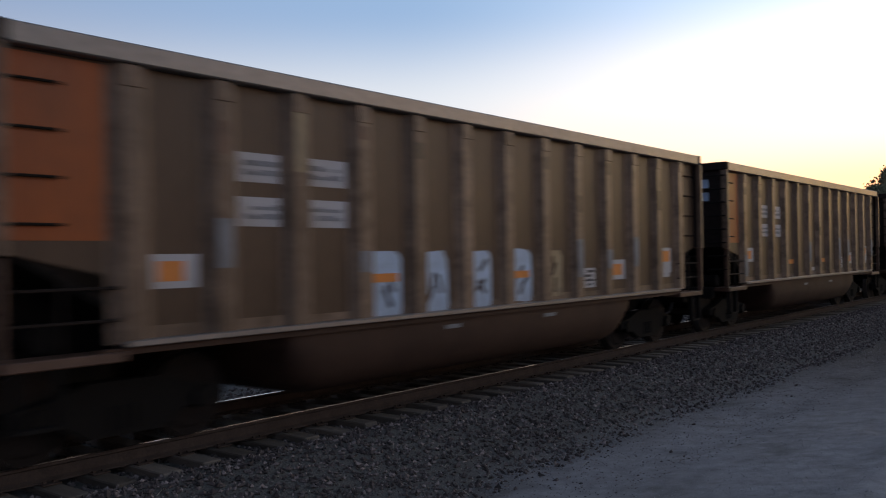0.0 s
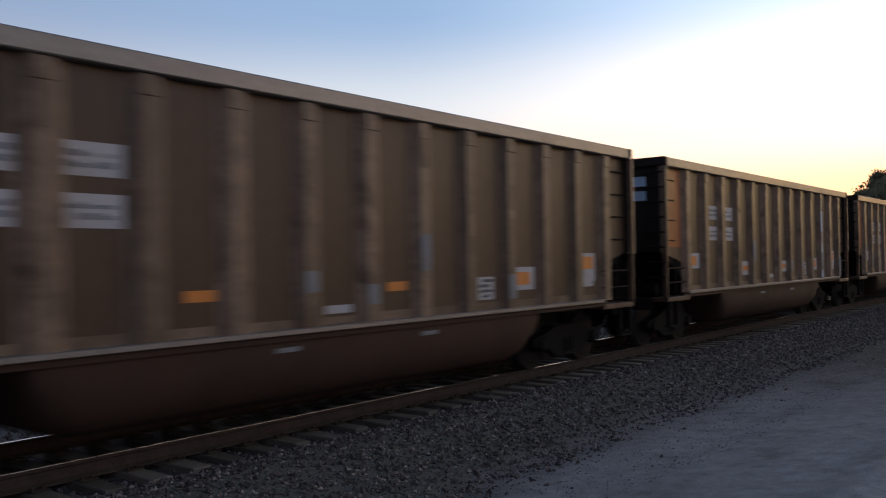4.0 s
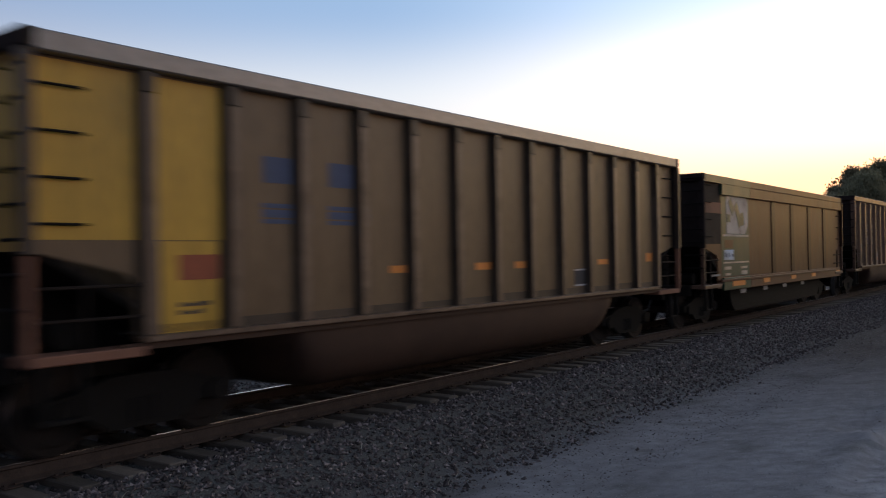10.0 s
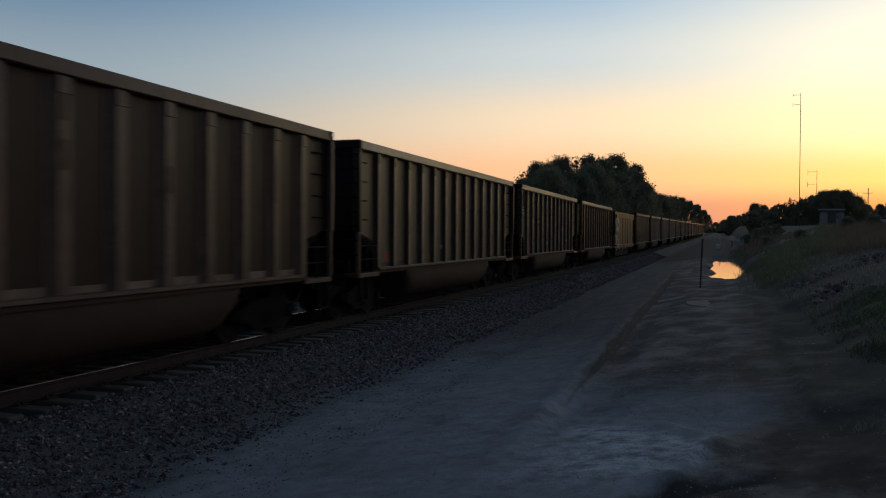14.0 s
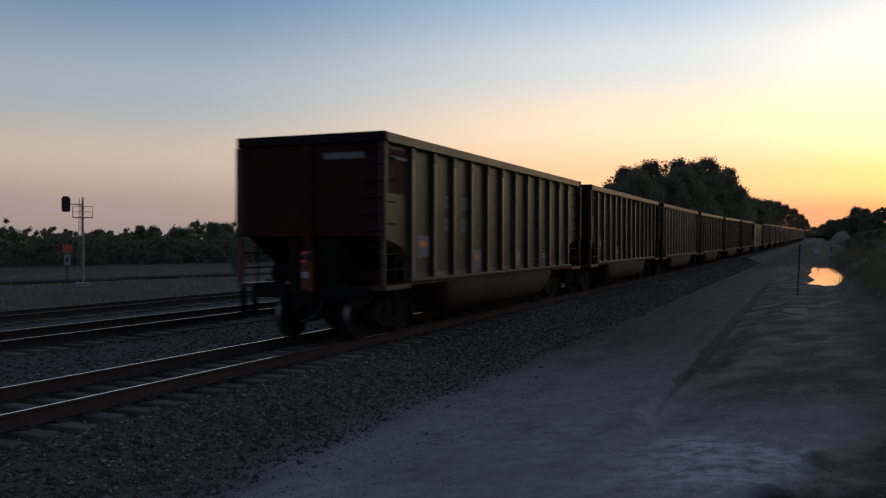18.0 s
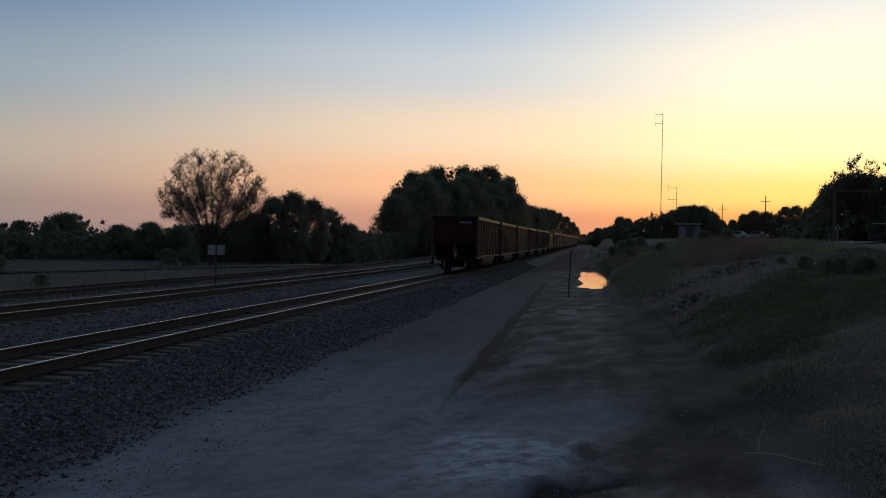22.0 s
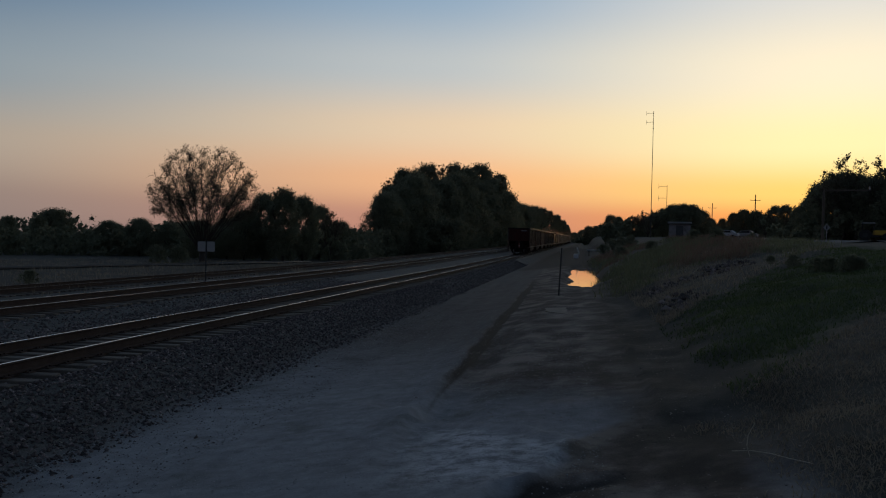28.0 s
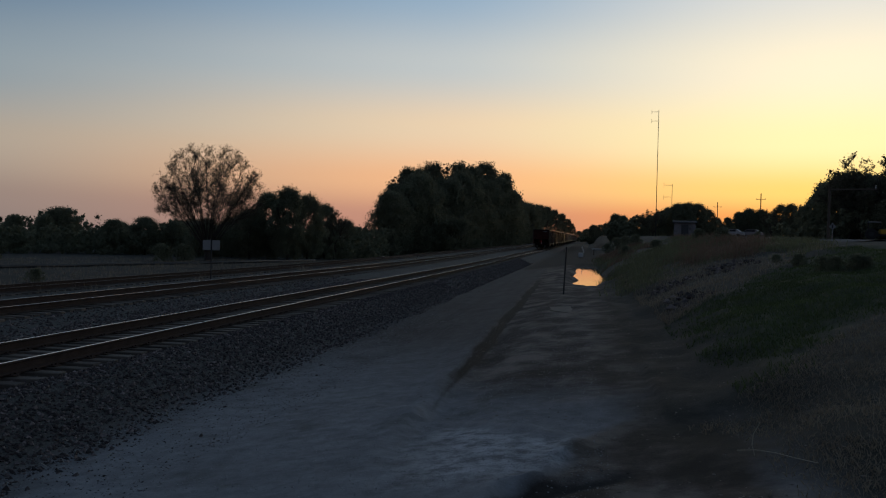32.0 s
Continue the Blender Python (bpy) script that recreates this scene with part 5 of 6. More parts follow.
def four_foot(r, n):
    y = 2 + 45 * r.rand(n) ** 1.1
    xp = -5.2 + 6.3 * r.rand(n)
    return XC + xp + bend(y), y


def shoulder_far(r, n):
    y = 42 + 60 * r.rand(n)
    return XC + 1.0 + 2.3 * r.rand(n) + bend(y), y


def roadside(r, n):
    y = 3.5 + 26 * r.rand(n) ** 1.6
    xp = 2.9 + 6.4 * r.rand(n) ** 1.3
    return XC + xp + bend(y), y


def mudside(r, n):
    y = 6 + 32 * r.rand(n) ** 1.4
    x = -2.4 + 5.0 * r.rand(n)
    keep = (y > 9.4 - 0.9 * x) | (x > 0.2 + 0.3 * (y - 8.6))
    keep &= rough(x, y, 1.4, 2.0) + 0.6 * lumps(x, y, 2.5, 9) > r.rand(n) - 0.75
    return x[keep], y[keep]


stones("ballast_stones", "broken grey ballast stones on the track shoulder", 84000, shoulder, (0.011, 0.042), 0.75, 1, ISLAND)
stones("ballast_bed_stones", "grey ballast stones between the rails", 22000, four_foot, (0.02, 0.05), 0.7, 2, ISLAND)
stones("ballast_far_stones", "grey ballast stones further along the shoulder", 9000, shoulder_far, (0.03, 0.07), 0.7, 3, ISLAND)
stones("road_pebbles", "pebbles loose on the gravel road", 26000, roadside, (0.004, 0.012), 0.6, 4, PEBBLE)
stones("road_edge_grit", "small ballast chips spilled on the road edge", 16000, spill, (0.005, 0.016), 0.6, 6, ISLAND)


PALE_MUD = mat("pale_dry_mud", (0.21, 0.185, 0.155), 0.95, 0, 0.45, 2.5, 25, 0.4)


def clod_material():
    m = mat("dry_mud_clod", (0.15, 0.125, 0.1), 0.95, 0, 0.4, 5, 40, 0.4)
    nt = m.node_tree
    geo, ramp = nt.nodes.new("ShaderNodeNewGeometry"), nt.nodes.new("ShaderNodeValToRGB")
    e = ramp.color_ramp.elements
    e[0].color, e[1].color = (0.06, 0.052, 0.046, 1), (0.34, 0.3, 0.26, 1)
    nt.links.new(geo.outputs["Random Per Island"], ramp.inputs[0])
    nt.links.new(ramp.outputs[0], nt.nodes["Principled BSDF"].inputs["Base Color"])
    return m


stones("mud_clods", "clods and crumbs of dried mud", 6000, mudside, (0.005, 0.022), 0.35, 5, clod_material())


# ---- grass and weeds ----
def blades(name, label, n, area, height, lean, width, seed, material, category="grass"):
    r = np.random.RandomState(seed)
    x, y = area(r, n)
    n = len(x)
    z = land(x, y) - 0.02
    h = height[0] + (height[1] - height[0]) * r.rand(n) ** 1.5
    a = r.rand(n) * 6.283
    w = width * (0.6 + 0.8 * r.rand(n))
    la = r.rand(n) * 6.283
    ll = lean * h * (0.3 + 1.1 * r.rand(n))
    dx, dy = np.cos(a) * w, np.sin(a) * w
    lx, ly = np.cos(la) * ll, np.sin(la) * ll
    v = np.zeros((n, 5, 3))
    v[:, 0] = np.stack([x - dx, y - dy, z], 1)
    v[:, 1] = np.stack([x + dx, y + dy, z], 1)
    v[:, 2] = np.stack([x + 0.6 * dx + 0.35 * lx, y + 0.6 * dy + 0.35 * ly, z + 0.6 * h], 1)
    v[:, 3] = np.stack([x - 0.6 * dx + 0.35 * lx, y - 0.6 * dy + 0.35 * ly, z + 0.6 * h], 1)
    v[:, 4] = np.stack([x + lx, y + ly, z + h * (1 - 0.25 * lean)], 1)
    k = np.arange(n) * 5
    f = np.concatenate([np.stack([k, k + 1, k + 2], 1), np.stack([k, k + 2, k + 3], 1), np.stack([k + 3, k + 2, k + 4], 1)])
    me = raw(name, v.reshape(-1, 3).tolist(), f.tolist(), material)
    return tagged(new(name, me), label, category, kind="stuff")


def tufts(x0, x1, y0, y1, cell, spread, wave=1.2, level=-0.15, power=1.0, slant=9.0):
    def area(r, n):
        m = int((x1 - x0) * (y1 - y0) / cell ** 2) + 1
        tx, ty = x0 + (x1 - x0) * r.rand(m), y0 + (y1 - y0) * r.rand(m) ** power
        keep = (rough(tx, ty, wave, 7.0 + x0) > level) & (np.abs(tx) < slant * ty)
        tx, ty = tx[keep], ty[keep]
        i = r.randint(0, len(tx), n)
        return tx[i] + r.randn(n) * spread, ty[i] + r.randn(n) * spread

    return area


def green_patch(r, n):
    x = 1.9 + 8.2 * r.rand(n) ** 1.15
    f = r.rand(n)
    y = 10.3 + 1.35 * (x - 2.2) + f * (9.5 + 0.6 * (x - 2.2)) + 0.35 * r.randn(n)
    inside = np.clip(np.minimum(f, 1 - f) * 5, 0, 1) * np.clip((x - 1.9) / 1.1, 0, 1)
    keep = inside + 0.7 * lumps(x, y, 0.9, 12) + 0.5 * lumps(x, y, 2.3, 13) > r.rand(n) * 0.9 - 0.1
    return x[keep], y[keep]


def dry_patch(r, n):
    x = 1.3 + 7.0 * r.rand(n) ** 1.4
    top = 10.6 + 1.35 * (x - 2.2)
    y = 3.0 + (top - 3.0) * r.rand(n)
    keep = 0.75 + 0.4 * rough(x, y, 1.7, 5.0) + 0.5 * rough(x, y, 4.5, 1.0) - np.clip((2.2 - x) / 0.8, 0, 1) > r.rand(n)
    return x[keep] + 0.08 * r.randn(keep.sum()), y[keep] + 0.08 * r.randn(keep.sum())


def upper_patch(r, n):
    x = 2.0 + 7.5 * r.rand(n) ** 1.3
    y = 19.5 + 1.9 * (x - 2.2) + 26 * r.rand(n) ** 1.4
    keep = 0.55 + 0.7 * rough(x, y, 0.9, 6.0) > r.rand(n)
    return x[keep], y[keep]


def rubble(r, n):
    x = 2.4 + 4.0 * r.rand(n)
    y = 20.5 + 1.9 * (x - 2.2) + 9 * r.rand(n)
    keep = rough(x, y, 0.8, 1.5) > 0.1
    return x[keep], y[keep]


blades("green_grass", "short dark green grass on the bank", 62000, green_patch, (0.03, 0.13), 0.8, 0.008, 11, GRASS)
blades("dry_grass", "matted dry straw grass on the bank", 90000, dry_patch, (0.03, 0.12), 1.2, 0.005, 12, STRAW)
blades("bank_straw", "pale dry grass on the bank side", 22000, upper_patch, (0.05, 0.26), 0.8, 0.01, 13, STRAW)
stones("bank_rubble", "grey broken stones lying on the bank", 1500, rubble, (0.03, 0.16), 0.6, 17, ISLAND)
blades("brown_weeds", "tall rust-brown weeds along the bank top", 13000, tufts(2.3, 12.0, 34, 100, 1.5, 0.4, 0.6, 0.1, slant=0.2), (0.2, 0.75), 0.4, 0.013, 14, WEED, "weeds")
blades("olive_weeds", "olive green weeds along the bank top", 36000, tufts(2.2, 14.0, 32, 95, 1.2, 0.5, 0.7, -0.1, slant=0.26), (0.12, 0.5), 0.55, 0.016, 18, OLIVE, "weeds")
blades("field_grass", "pale dry grass of the field", 16000, tufts(-75, -27.5, 25, 130, 1.6, 0.5, 0.2, -0.6), (0.1, 0.4), 0.5, 0.02, 15, STRAW)
blades("verge_weeds", "sparse dry weeds beside the siding", 4000, tufts(-27, -17.5, 20, 110, 1.4, 0.3, 0.4, 0.0), (0.1, 0.4), 0.4, 0.012, 16, STRAW, "weeds")


def litter(r, n):
    y = 3 + 22 * r.rand(n) ** 1.4
    return XC + 1.5 + 2.2 * r.rand(n) + bend(y), y


blades("straw_litter", "dry straw bits lying on the ballast", 260, litter, (0.05, 0.14), 1.9, 0.004, 19, DRYSTALK, "straw")


# ---- water ----
def puddle():
    m = bpy.data.materials.new("still_water")
    m.use_nodes = True
    b = m.node_tree.nodes["Principled BSDF"]
    b.inputs["Base Color"].default_value = (0.02, 0.02, 0.02, 1)
    b.inputs["Roughness"].default_value = 0.05
    b.inputs["Specular IOR Level"].default_value = 0.9
    n, bp = m.node_tree.nodes.new("ShaderNodeTexNoise"), m.node_tree.nodes.new("ShaderNodeBump")
    n.inputs["Scale"].default_value = 1.5
    bp.inputs["Strength"].default_value, bp.inputs["Distance"].default_value = 0.05, 0.004
    m.node_tree.links.new(n.outputs["Fac"], bp.inputs["Height"])
    m.node_tree.links.new(bp.outputs[0], b.inputs["Normal"])
    pts = []
    for i in range(40):
        a = 2 * math.pi * i / 40
        pts.append((1.0 + 2.5 * math.cos(a), 64 + 21 * math.sin(a)))
    bm = bmesh.new()
    bm.faces.new([bm.verts.new((u, v, -0.5)) for u, v in pts])
    ob = part("puddle", bm, m)
    return tagged(ob, "still puddle in the muddy ditch that mirrors the sky", "water", kind="structure")


puddle()


# ---- trees ----
def leaf_cloud(r, centres, radius, n, size, droop=0.0):
    """Many small leaf faces gathered in clumps."""
    i = r.randint(0, len(centres), n)
    d = r.randn(n, 3)
    d /= np.linalg.norm(d, axis=1)[:, None]
    c = centres[i] + d * (radius[i] * np.minimum(np.abs(r.randn(n)) * 0.6, 1.12))[:, None]
    c[:, 2] -= droop * r.rand(n)
    u = r.randn(n, 3)
    u /= np.linalg.norm(u, axis=1)[:, None]
    w = np.cross(u, r.randn(n, 3))
    w /= np.linalg.norm(w, axis=1)[:, None]
    s = size * (0.5 + r.rand(n))[:, None]
    v = np.stack([c - u * s, c + w * s * 0.6, c + u * s, c - w * s * 0.6], 1)
    f = np.arange(n * 4).reshape(n, 4)
    return v.reshape(-1, 3).tolist(), f.tolist()


def limb(verts, faces, p, q, r0, r1, seg=5):
    p, q = Vector(p), Vector(q)
    d = (q - p).normalized()
    a = d.orthogonal().normalized()
    b = d.cross(a)
    k = len(verts)
    for c, rr in ((p, r0), (q, r1)):
        for i in range(seg):
            t = 2 * math.pi * i / seg
            verts.append(tuple(c + (a * math.cos(t) + b * math.sin(t)) * rr))
    for i in range(seg):
        faces.append((k + i, k + (i + 1) % seg, k + seg + (i + 1) % seg, k + seg + i))


def grow(rnd, verts, faces, tips, p, d, length, radius, depth, spread, lift):
    """A forking limb; the ends are kept for the leaves."""
    q = p + d * length
    mid = p + d * length * 0.5 + Vector((rnd.uniform(-1, 1), rnd.uniform(-1, 1), 0)) * length * 0.05
    limb(verts, faces, p, mid, radius, radius * 0.85)
    limb(verts, faces, mid, q, radius * 0.85, radius * 0.7)
    if depth <= 2:
        tips.append((tuple(q), length))
        tips.append((tuple(mid), length))
    if depth == 0:
        return
    for i in range(rnd.choice((2, 3, 3)) if depth > 1 else 3):
        e = d + Vector((rnd.uniform(-1, 1), rnd.uniform(-1, 1), rnd.uniform(-0.4, 0.8))) * spread
        e.z += lift
        e.normalize()
        grow(rnd, verts, faces, tips, q if i else mid.lerp(q, 0.8), e, length * rnd.uniform(0.66, 0.86), radius * 0.62, depth - 1, spread, lift)


def tree_meshes(seed, height, width, leaves, leaf_size, leaf_mat, low=0.06, lumps=70, full=0.62, hollow=0.45, depth=3):
    """Trunk and crown meshes of a leafy tree: forked limbs inside an uneven crown of clumps, standing on the origin."""
    rnd, r = random.Random(seed), np.random.RandomState(seed)
    verts, faces, tips = [], [], []
    limb(verts, faces, (0, 0, -0.4), (0.02 * height * rnd.uniform(-1, 1), 0, height * 0.3), 0.026 * height, 0.018 * height, 8)
    for i in range(4):
        a = 2 * math.pi * (i + rnd.uniform(-0.3, 0.3)) / 4
        d = Vector((math.cos(a) * 0.6, math.sin(a) * 0.6, 1)).normalized()
        grow(rnd, verts, faces, tips, Vector((0, 0, height * (0.16 + 0.05 * i))), d, height * 0.2, 0.012 * height, depth, 0.6, 0.1)
    trunk = raw("trunk", verts, faces, BARK)
    h = low + (1 - low) * r.rand(lumps) ** 0.85
    k = (h - low) / (1 - low)
    reach = np.clip(np.sin(np.pi * np.clip(0.12 + 0.86 * k, 0, 1)), 0.08, 1) ** full
    a = r.rand(lumps) * 6.283
    rr = (hollow + (1 - hollow) * r.rand(lumps)) * reach * width * 0.5 * (0.8 + 0.3 * r.rand(lumps))
    rad = width * (0.065 + 0.075 * r.rand(lumps))
    c = np.stack([rr * np.cos(a) * 0.86, rr * np.sin(a) * 0.86, np.minimum(h * height, height - rad * 0.6)], 1)
    lv, lf = leaf_cloud(r, c, rad, leaves, leaf_size)
    return trunk, raw("crown", lv, lf, leaf_mat)


def open_tree_meshes(seed, height, width, stems, subs, twigs, leaves, leaf_size, leaf_mat, clump, fork=0.14):
    """Long stems fan out from a short trunk to a rounded crown; side branches and fine twigs fill it evenly."""
    rnd, r = random.Random(seed), np.random.RandomState(seed)
    verts, faces, tips = [], [], []
    limb(verts, faces, (0, 0, -0.4), (0, 0, height * fork), 0.03 * height, 0.025 * height, 8)
    mid = Vector((0, 0, 0.56 * height))
    size = Vector((0.5 * width, 0.5 * width, 0.44 * height))

    def inside(p, k=1.0):
        q = p - mid
        return (q.x / size.x) ** 2 + (q.y / size.y) ** 2 + (q.z / size.z) ** 2 < k

    for i in range(stems):
        up = 0.97 - 1.4 * (i + 0.5) / stems
        a = 2.39996 * i + rnd.uniform(-0.25, 0.25)
        flat = math.sqrt(1 - up * up) * rnd.uniform(0.85, 1.02)
        end = mid + Vector((math.cos(a) * flat * size.x, math.sin(a) * flat * size.y, up * size.z * rnd.uniform(0.9, 1.02)))
        base = Vector((0, 0, height * fork * rnd.uniform(0.7, 1.0)))
        ctrl = base.lerp(end, 0.5) + Vector((0, 0, 0.1 * height * (1 - up)))
        last = base
        n = 9
        for j in range(1, n + 1):
            t = j / n
            p = base * (1 - t) ** 2 + ctrl * 2 * t * (1 - t) + end * t * t
            p += Vector((rnd.uniform(-1, 1), rnd.uniform(-1, 1), rnd.uniform(-1, 1))) * 0.012 * height
            w = 0.0055 * height
            limb(verts, faces, last, p, w * (1.05 - 0.9 * (j - 1) / n), w * (1.05 - 0.9 * j / n), 5)
            along = (p - last).normalized()
            last = p
            if j < 5:
                continue
            for _ in range(subs):
                d = (along * 0.8 + Vector((rnd.gauss(0, 1), rnd.gauss(0, 1), rnd.gauss(0.25, 0.8))) * 0.6).normalized()
                q = p + d * height * rnd.uniform(0.06, 0.16)
                if not inside(q, 1.12):
                    q = p.lerp(q, 0.4)
                c = p.lerp(q, 0.5) + Vector((rnd.uniform(-1, 1), rnd.uniform(-1, 1), rnd.uniform(-1, 1))) * 0.008 * height
                limb(verts, faces, p, c, 0.002 * height, 0.0014 * height, 4)
                limb(verts, faces, c, q, 0.0014 * height, 0.0008 * height, 4)
                for k in range(twigs):
                    s = c.lerp(q, rnd.random())
                    e = s + (d * 0.6 + Vector((rnd.gauss(0, 1), rnd.gauss(0, 1), rnd.gauss(0.2, 0.9))) * 0.8).normalized() * height * rnd.uniform(0.025, 0.07)
                    limb(verts, faces, s, e, 0.0008 * height, 0.0004 * height, 3)
                    tips.append(tuple(e))
                    tips.append(tuple(s.lerp(e, 0.5)))
    trunk = raw("trunk", verts, faces, BARK)
    pts = np.array(tips)
    lv, lf = leaf_cloud(r, pts, np.full(len(pts), clump), leaves, leaf_size)
    return trunk, raw("crown", lv, lf, leaf_mat)


def sight(az, el):
    """Azimuth and elevation as they lie from the eye, once the horizon is levelled."""
    return az - 0.055 - 0.0062 * az, el - 0.505 + 0.0066 * max(az, -22.0)


TREES = {
    "round": tree_meshes(21, 20, 18, 46000, 0.21, LEAF, lumps=240),
    "tall": tree_meshes(22, 22, 14, 40000, 0.21, LEAF, full=0.5, lumps=220),
    "wide": tree_meshes(27, 16, 19, 42000, 0.21, LEAF, lumps=230),
    "bush": tree_meshes(24, 5, 8.0, 9000, 0.13, LEAF, 0.02, 90, 0.5, 0.3, 2),
    "spring": tree_meshes(25, 12, 10, 3600, 0.17, LEAF_SPRING, 0.15, 60, 0.6, 0.3, 4),
    "bare": open_tree_meshes(26, 17.0, 16.4, 38, 5, 6, 75000, 0.062, LEAF_SPRING, 0.4, 0.08),
    "lace": open_tree_meshes(28, 12, 13, 22, 2, 4, 15000, 0.12, LEAF_SPRING, 0.45),
}
REF = {"round": 20, "tall": 22, "wide": 16, "bush": 5, "spring": 12, "bare": 17.0, "lace": 12}
TREE_LABEL = {
    "round": "large dark leafy tree in full leaf at the wood edge",
    "tall": "tall dark leafy tree standing among others",
    "wide": "broad dark leafy tree in the distance",
    "bush": "dense dark green bush growing on the ground",
    "spring": "thinly leaved spring tree against the sky",
    "bare": "large fan-shaped tree with thin spring leaves and open branches",
    "lace": "lacy tree with the sunset showing through its crown",
}


def plant(kind, az, dist, top_el=None, height=None, spin=None, widen=1.0, group=""):
    """A tree seen at an azimuth (degrees right of the track) and distance, of a height or reaching an elevation."""
    az, el = sight(az, top_el or 0.0)
    a = radians(az)
    x, y = dist * math.sin(a), dist * math.cos(a)
    z = float(land(x, y))
    h = height if height else EYE[2] + dist * math.tan(radians(el)) - z
    s = h / REF[kind]
    t = thing("bush" if kind == "bush" else "tree", TREE_LABEL[kind], "bush" if kind == "bush" else "tree", group)
    spin = (az * 47.3 + dist) % 360 if spin is None else spin
    t.matrix_basis = pose(x, y, z - 0.1, 0, 0, spin) @ Matrix.Diagonal((s * widen, s * widen, s, 1))
    part("trunk", TREES[kind][0], None, t)
    part("crown", TREES[kind][1], None, t)
    return t


plant("bare", -24.45, 130, 6.2, spin=20, group="field trees", widen=0.93)
for az, d, el in ((-20.6, 150, 3.4), (-19.3, 145, 3.75), (-18.0, 150, 3.3), (-16.9, 165, 2.7)):
    plant("round", az, d, el, group="field trees", widen=0.72)
plant("spring", -16.2, 160, 2.3, group="field trees")
for az, d, el in ((-21.8, 150, 2.2), (-15.6, 175, 1.6), (-14.9, 190, 1.2), (-22.9, 160, 1.7), (-26.5, 170, 1.3), (-24.6, 150, 1.5), (-28.3, 172, 1.5), (-30.2, 176, 1.3)):
    plant("wide", az, d, el, group="field trees")
# the wood beside the line
WOOD = ((-12.75, 224, 2.4), (-12.6, 228, 3.3), (-12.35, 230, 4.1), (-11.95, 236, 4.7), (-11.4, 240, 5.1), (-10.6, 245, 5.4), (-9.7, 255, 5.5), (-8.8, 262, 5.65), (-7.9, 270, 5.6), (-7.0, 280, 5.5), (-6.2, 290, 5.5), (-5.5, 300, 5.3), (-4.9, 310, 4.9), (-4.55, 318, 4.2))
for i, (az, d, el) in enumerate(WOOD):
    plant(("tall", "round", "tall", "spring")[i % 4], az, d, el + (0.05, -0.18, 0.0, -0.1, 0.1, -0.22)[i % 6], group="wood by the line", widen=(0.6, 0.5, 0.7, 0.75)[i % 4])
    if el > 3.5:
        plant("wide", az - 0.25 + 0.04 * i, d - 12, el * (0.7 + 0.08 * (i % 3)), group="wood by the line", widen=0.75)
for az, d, el in ((-8.1, 232, 1.9), (-12.9, 222, 0.9), (-10.5, 226, 1.0), (-6.8, 262, 1.1), (-5.3, 296, 1.0), (-9.3, 236, 0.8)):
    plant("bush", az, d, el, group="wood by the line", widen=1.1)
for az, d, el in ((-4.0, 420, 3.3), (-3.5, 430, 3.05), (-3.0, 450, 2.95), (-2.5, 480, 2.9), (-2.0, 520, 2.8), (-1.5, 580, 2.6), (-1.0, 660, 2.35), (-0.6, 760, 2.0), (-0.3, 860, 1.7)):
    plant("round" if d % 20 else "tall", az, d, el, group="wood by the line", widen=0.85)
# low trees that close the view down the line
for az, d, el in ((0.15, 900, 1.2), (0.7, 760, 1.35), (1.15, 640, 1.6), (1.6, 560, 1.65), (2.1, 480, 1.75), (0.45, 820, 1.1)):
    plant("wide", az, d, el, group="far trees", widen=1.0)
# right of the line
for az, d, el in ((2.55, 230, 2.35), (3.05, 225, 2.3), (3.6, 215, 2.15), (4.2, 205, 2.3), (4.75, 200, 2.3), (5.3, 190, 2.55), (5.9, 185, 2.8), (6.5, 180, 3.05), (7.1, 178, 3.1), (7.7, 178, 3.05), (8.3, 180, 2.7), (8.9, 190, 2.2), (9.6, 200, 2.25), (10.3, 205, 2.55), (10.9, 205, 2.75), (11.6, 205, 2.7), (12.1, 210, 2.5)):
    plant("wide" if int(az * 10) % 3 else "round", az, d, el, group="trees along the road", widen=0.8)
for az, d, el in ((12.75, 190, 3.05), (13.35, 185, 3.1), (14.1, 150, 3.0)):
    plant("round", az, d, el, group="trees along the road", widen=0.8)
plant("lace", 4.95, 178, 2.7, group="trees along the road")
plant("lace", 12.2, 180, 2.75, group="trees along the road", widen=0.7)
plant("lace", 13.9, 165, 3.0, group="trees along the road", widen=0.6)
for az, d, el in ((14.7, 122, 3.5), (15.4, 116, 4.5), (16.3, 112, 4.9), (17.4, 108, 4.3), (18.6, 105, 4.6), (20.0, 102, 5.0), (22.0, 100, 5.4), (25, 98, 5.2), (29, 95, 5.0)):
    plant("round" if az < 16 else "wide", az, d, el, group="trees along the road", widen=0.9)
plant("lace", 17.4, 106, 5.9, group="trees along the road", widen=0.9)
plant("round", 17.6, 108, 4.9, group="trees along the road", widen=0.9)
plant("spring", 16.7, 107, 5.2, group="trees along the road", widen=0.9)
plant("spring", 18.9, 103, 5.2, group="trees along the road", widen=0.8)
# scrub on the bank top
for az, d, h in ((2.1, 116, 1.3), (2.7, 112, 1.5), (3.3, 106, 1.4), (3.9, 100, 1.3), (3.2, 78, 1.0), (5.2, 70, 0.9), (7.8, 72, 1.0), (9.3, 64, 1.0), (11.8, 47, 0.35)):
    plant("bush", az, d, height=h, group="bank scrub")
# bushes in the field
for az, d, h in ((-37.0, 98, 1.6), (-27.2, 122, 2.4), (-25.9, 126, 2.4), (-34.6, 60, 0.9)):
    plant("bush", az, d, height=h, group="field bushes")


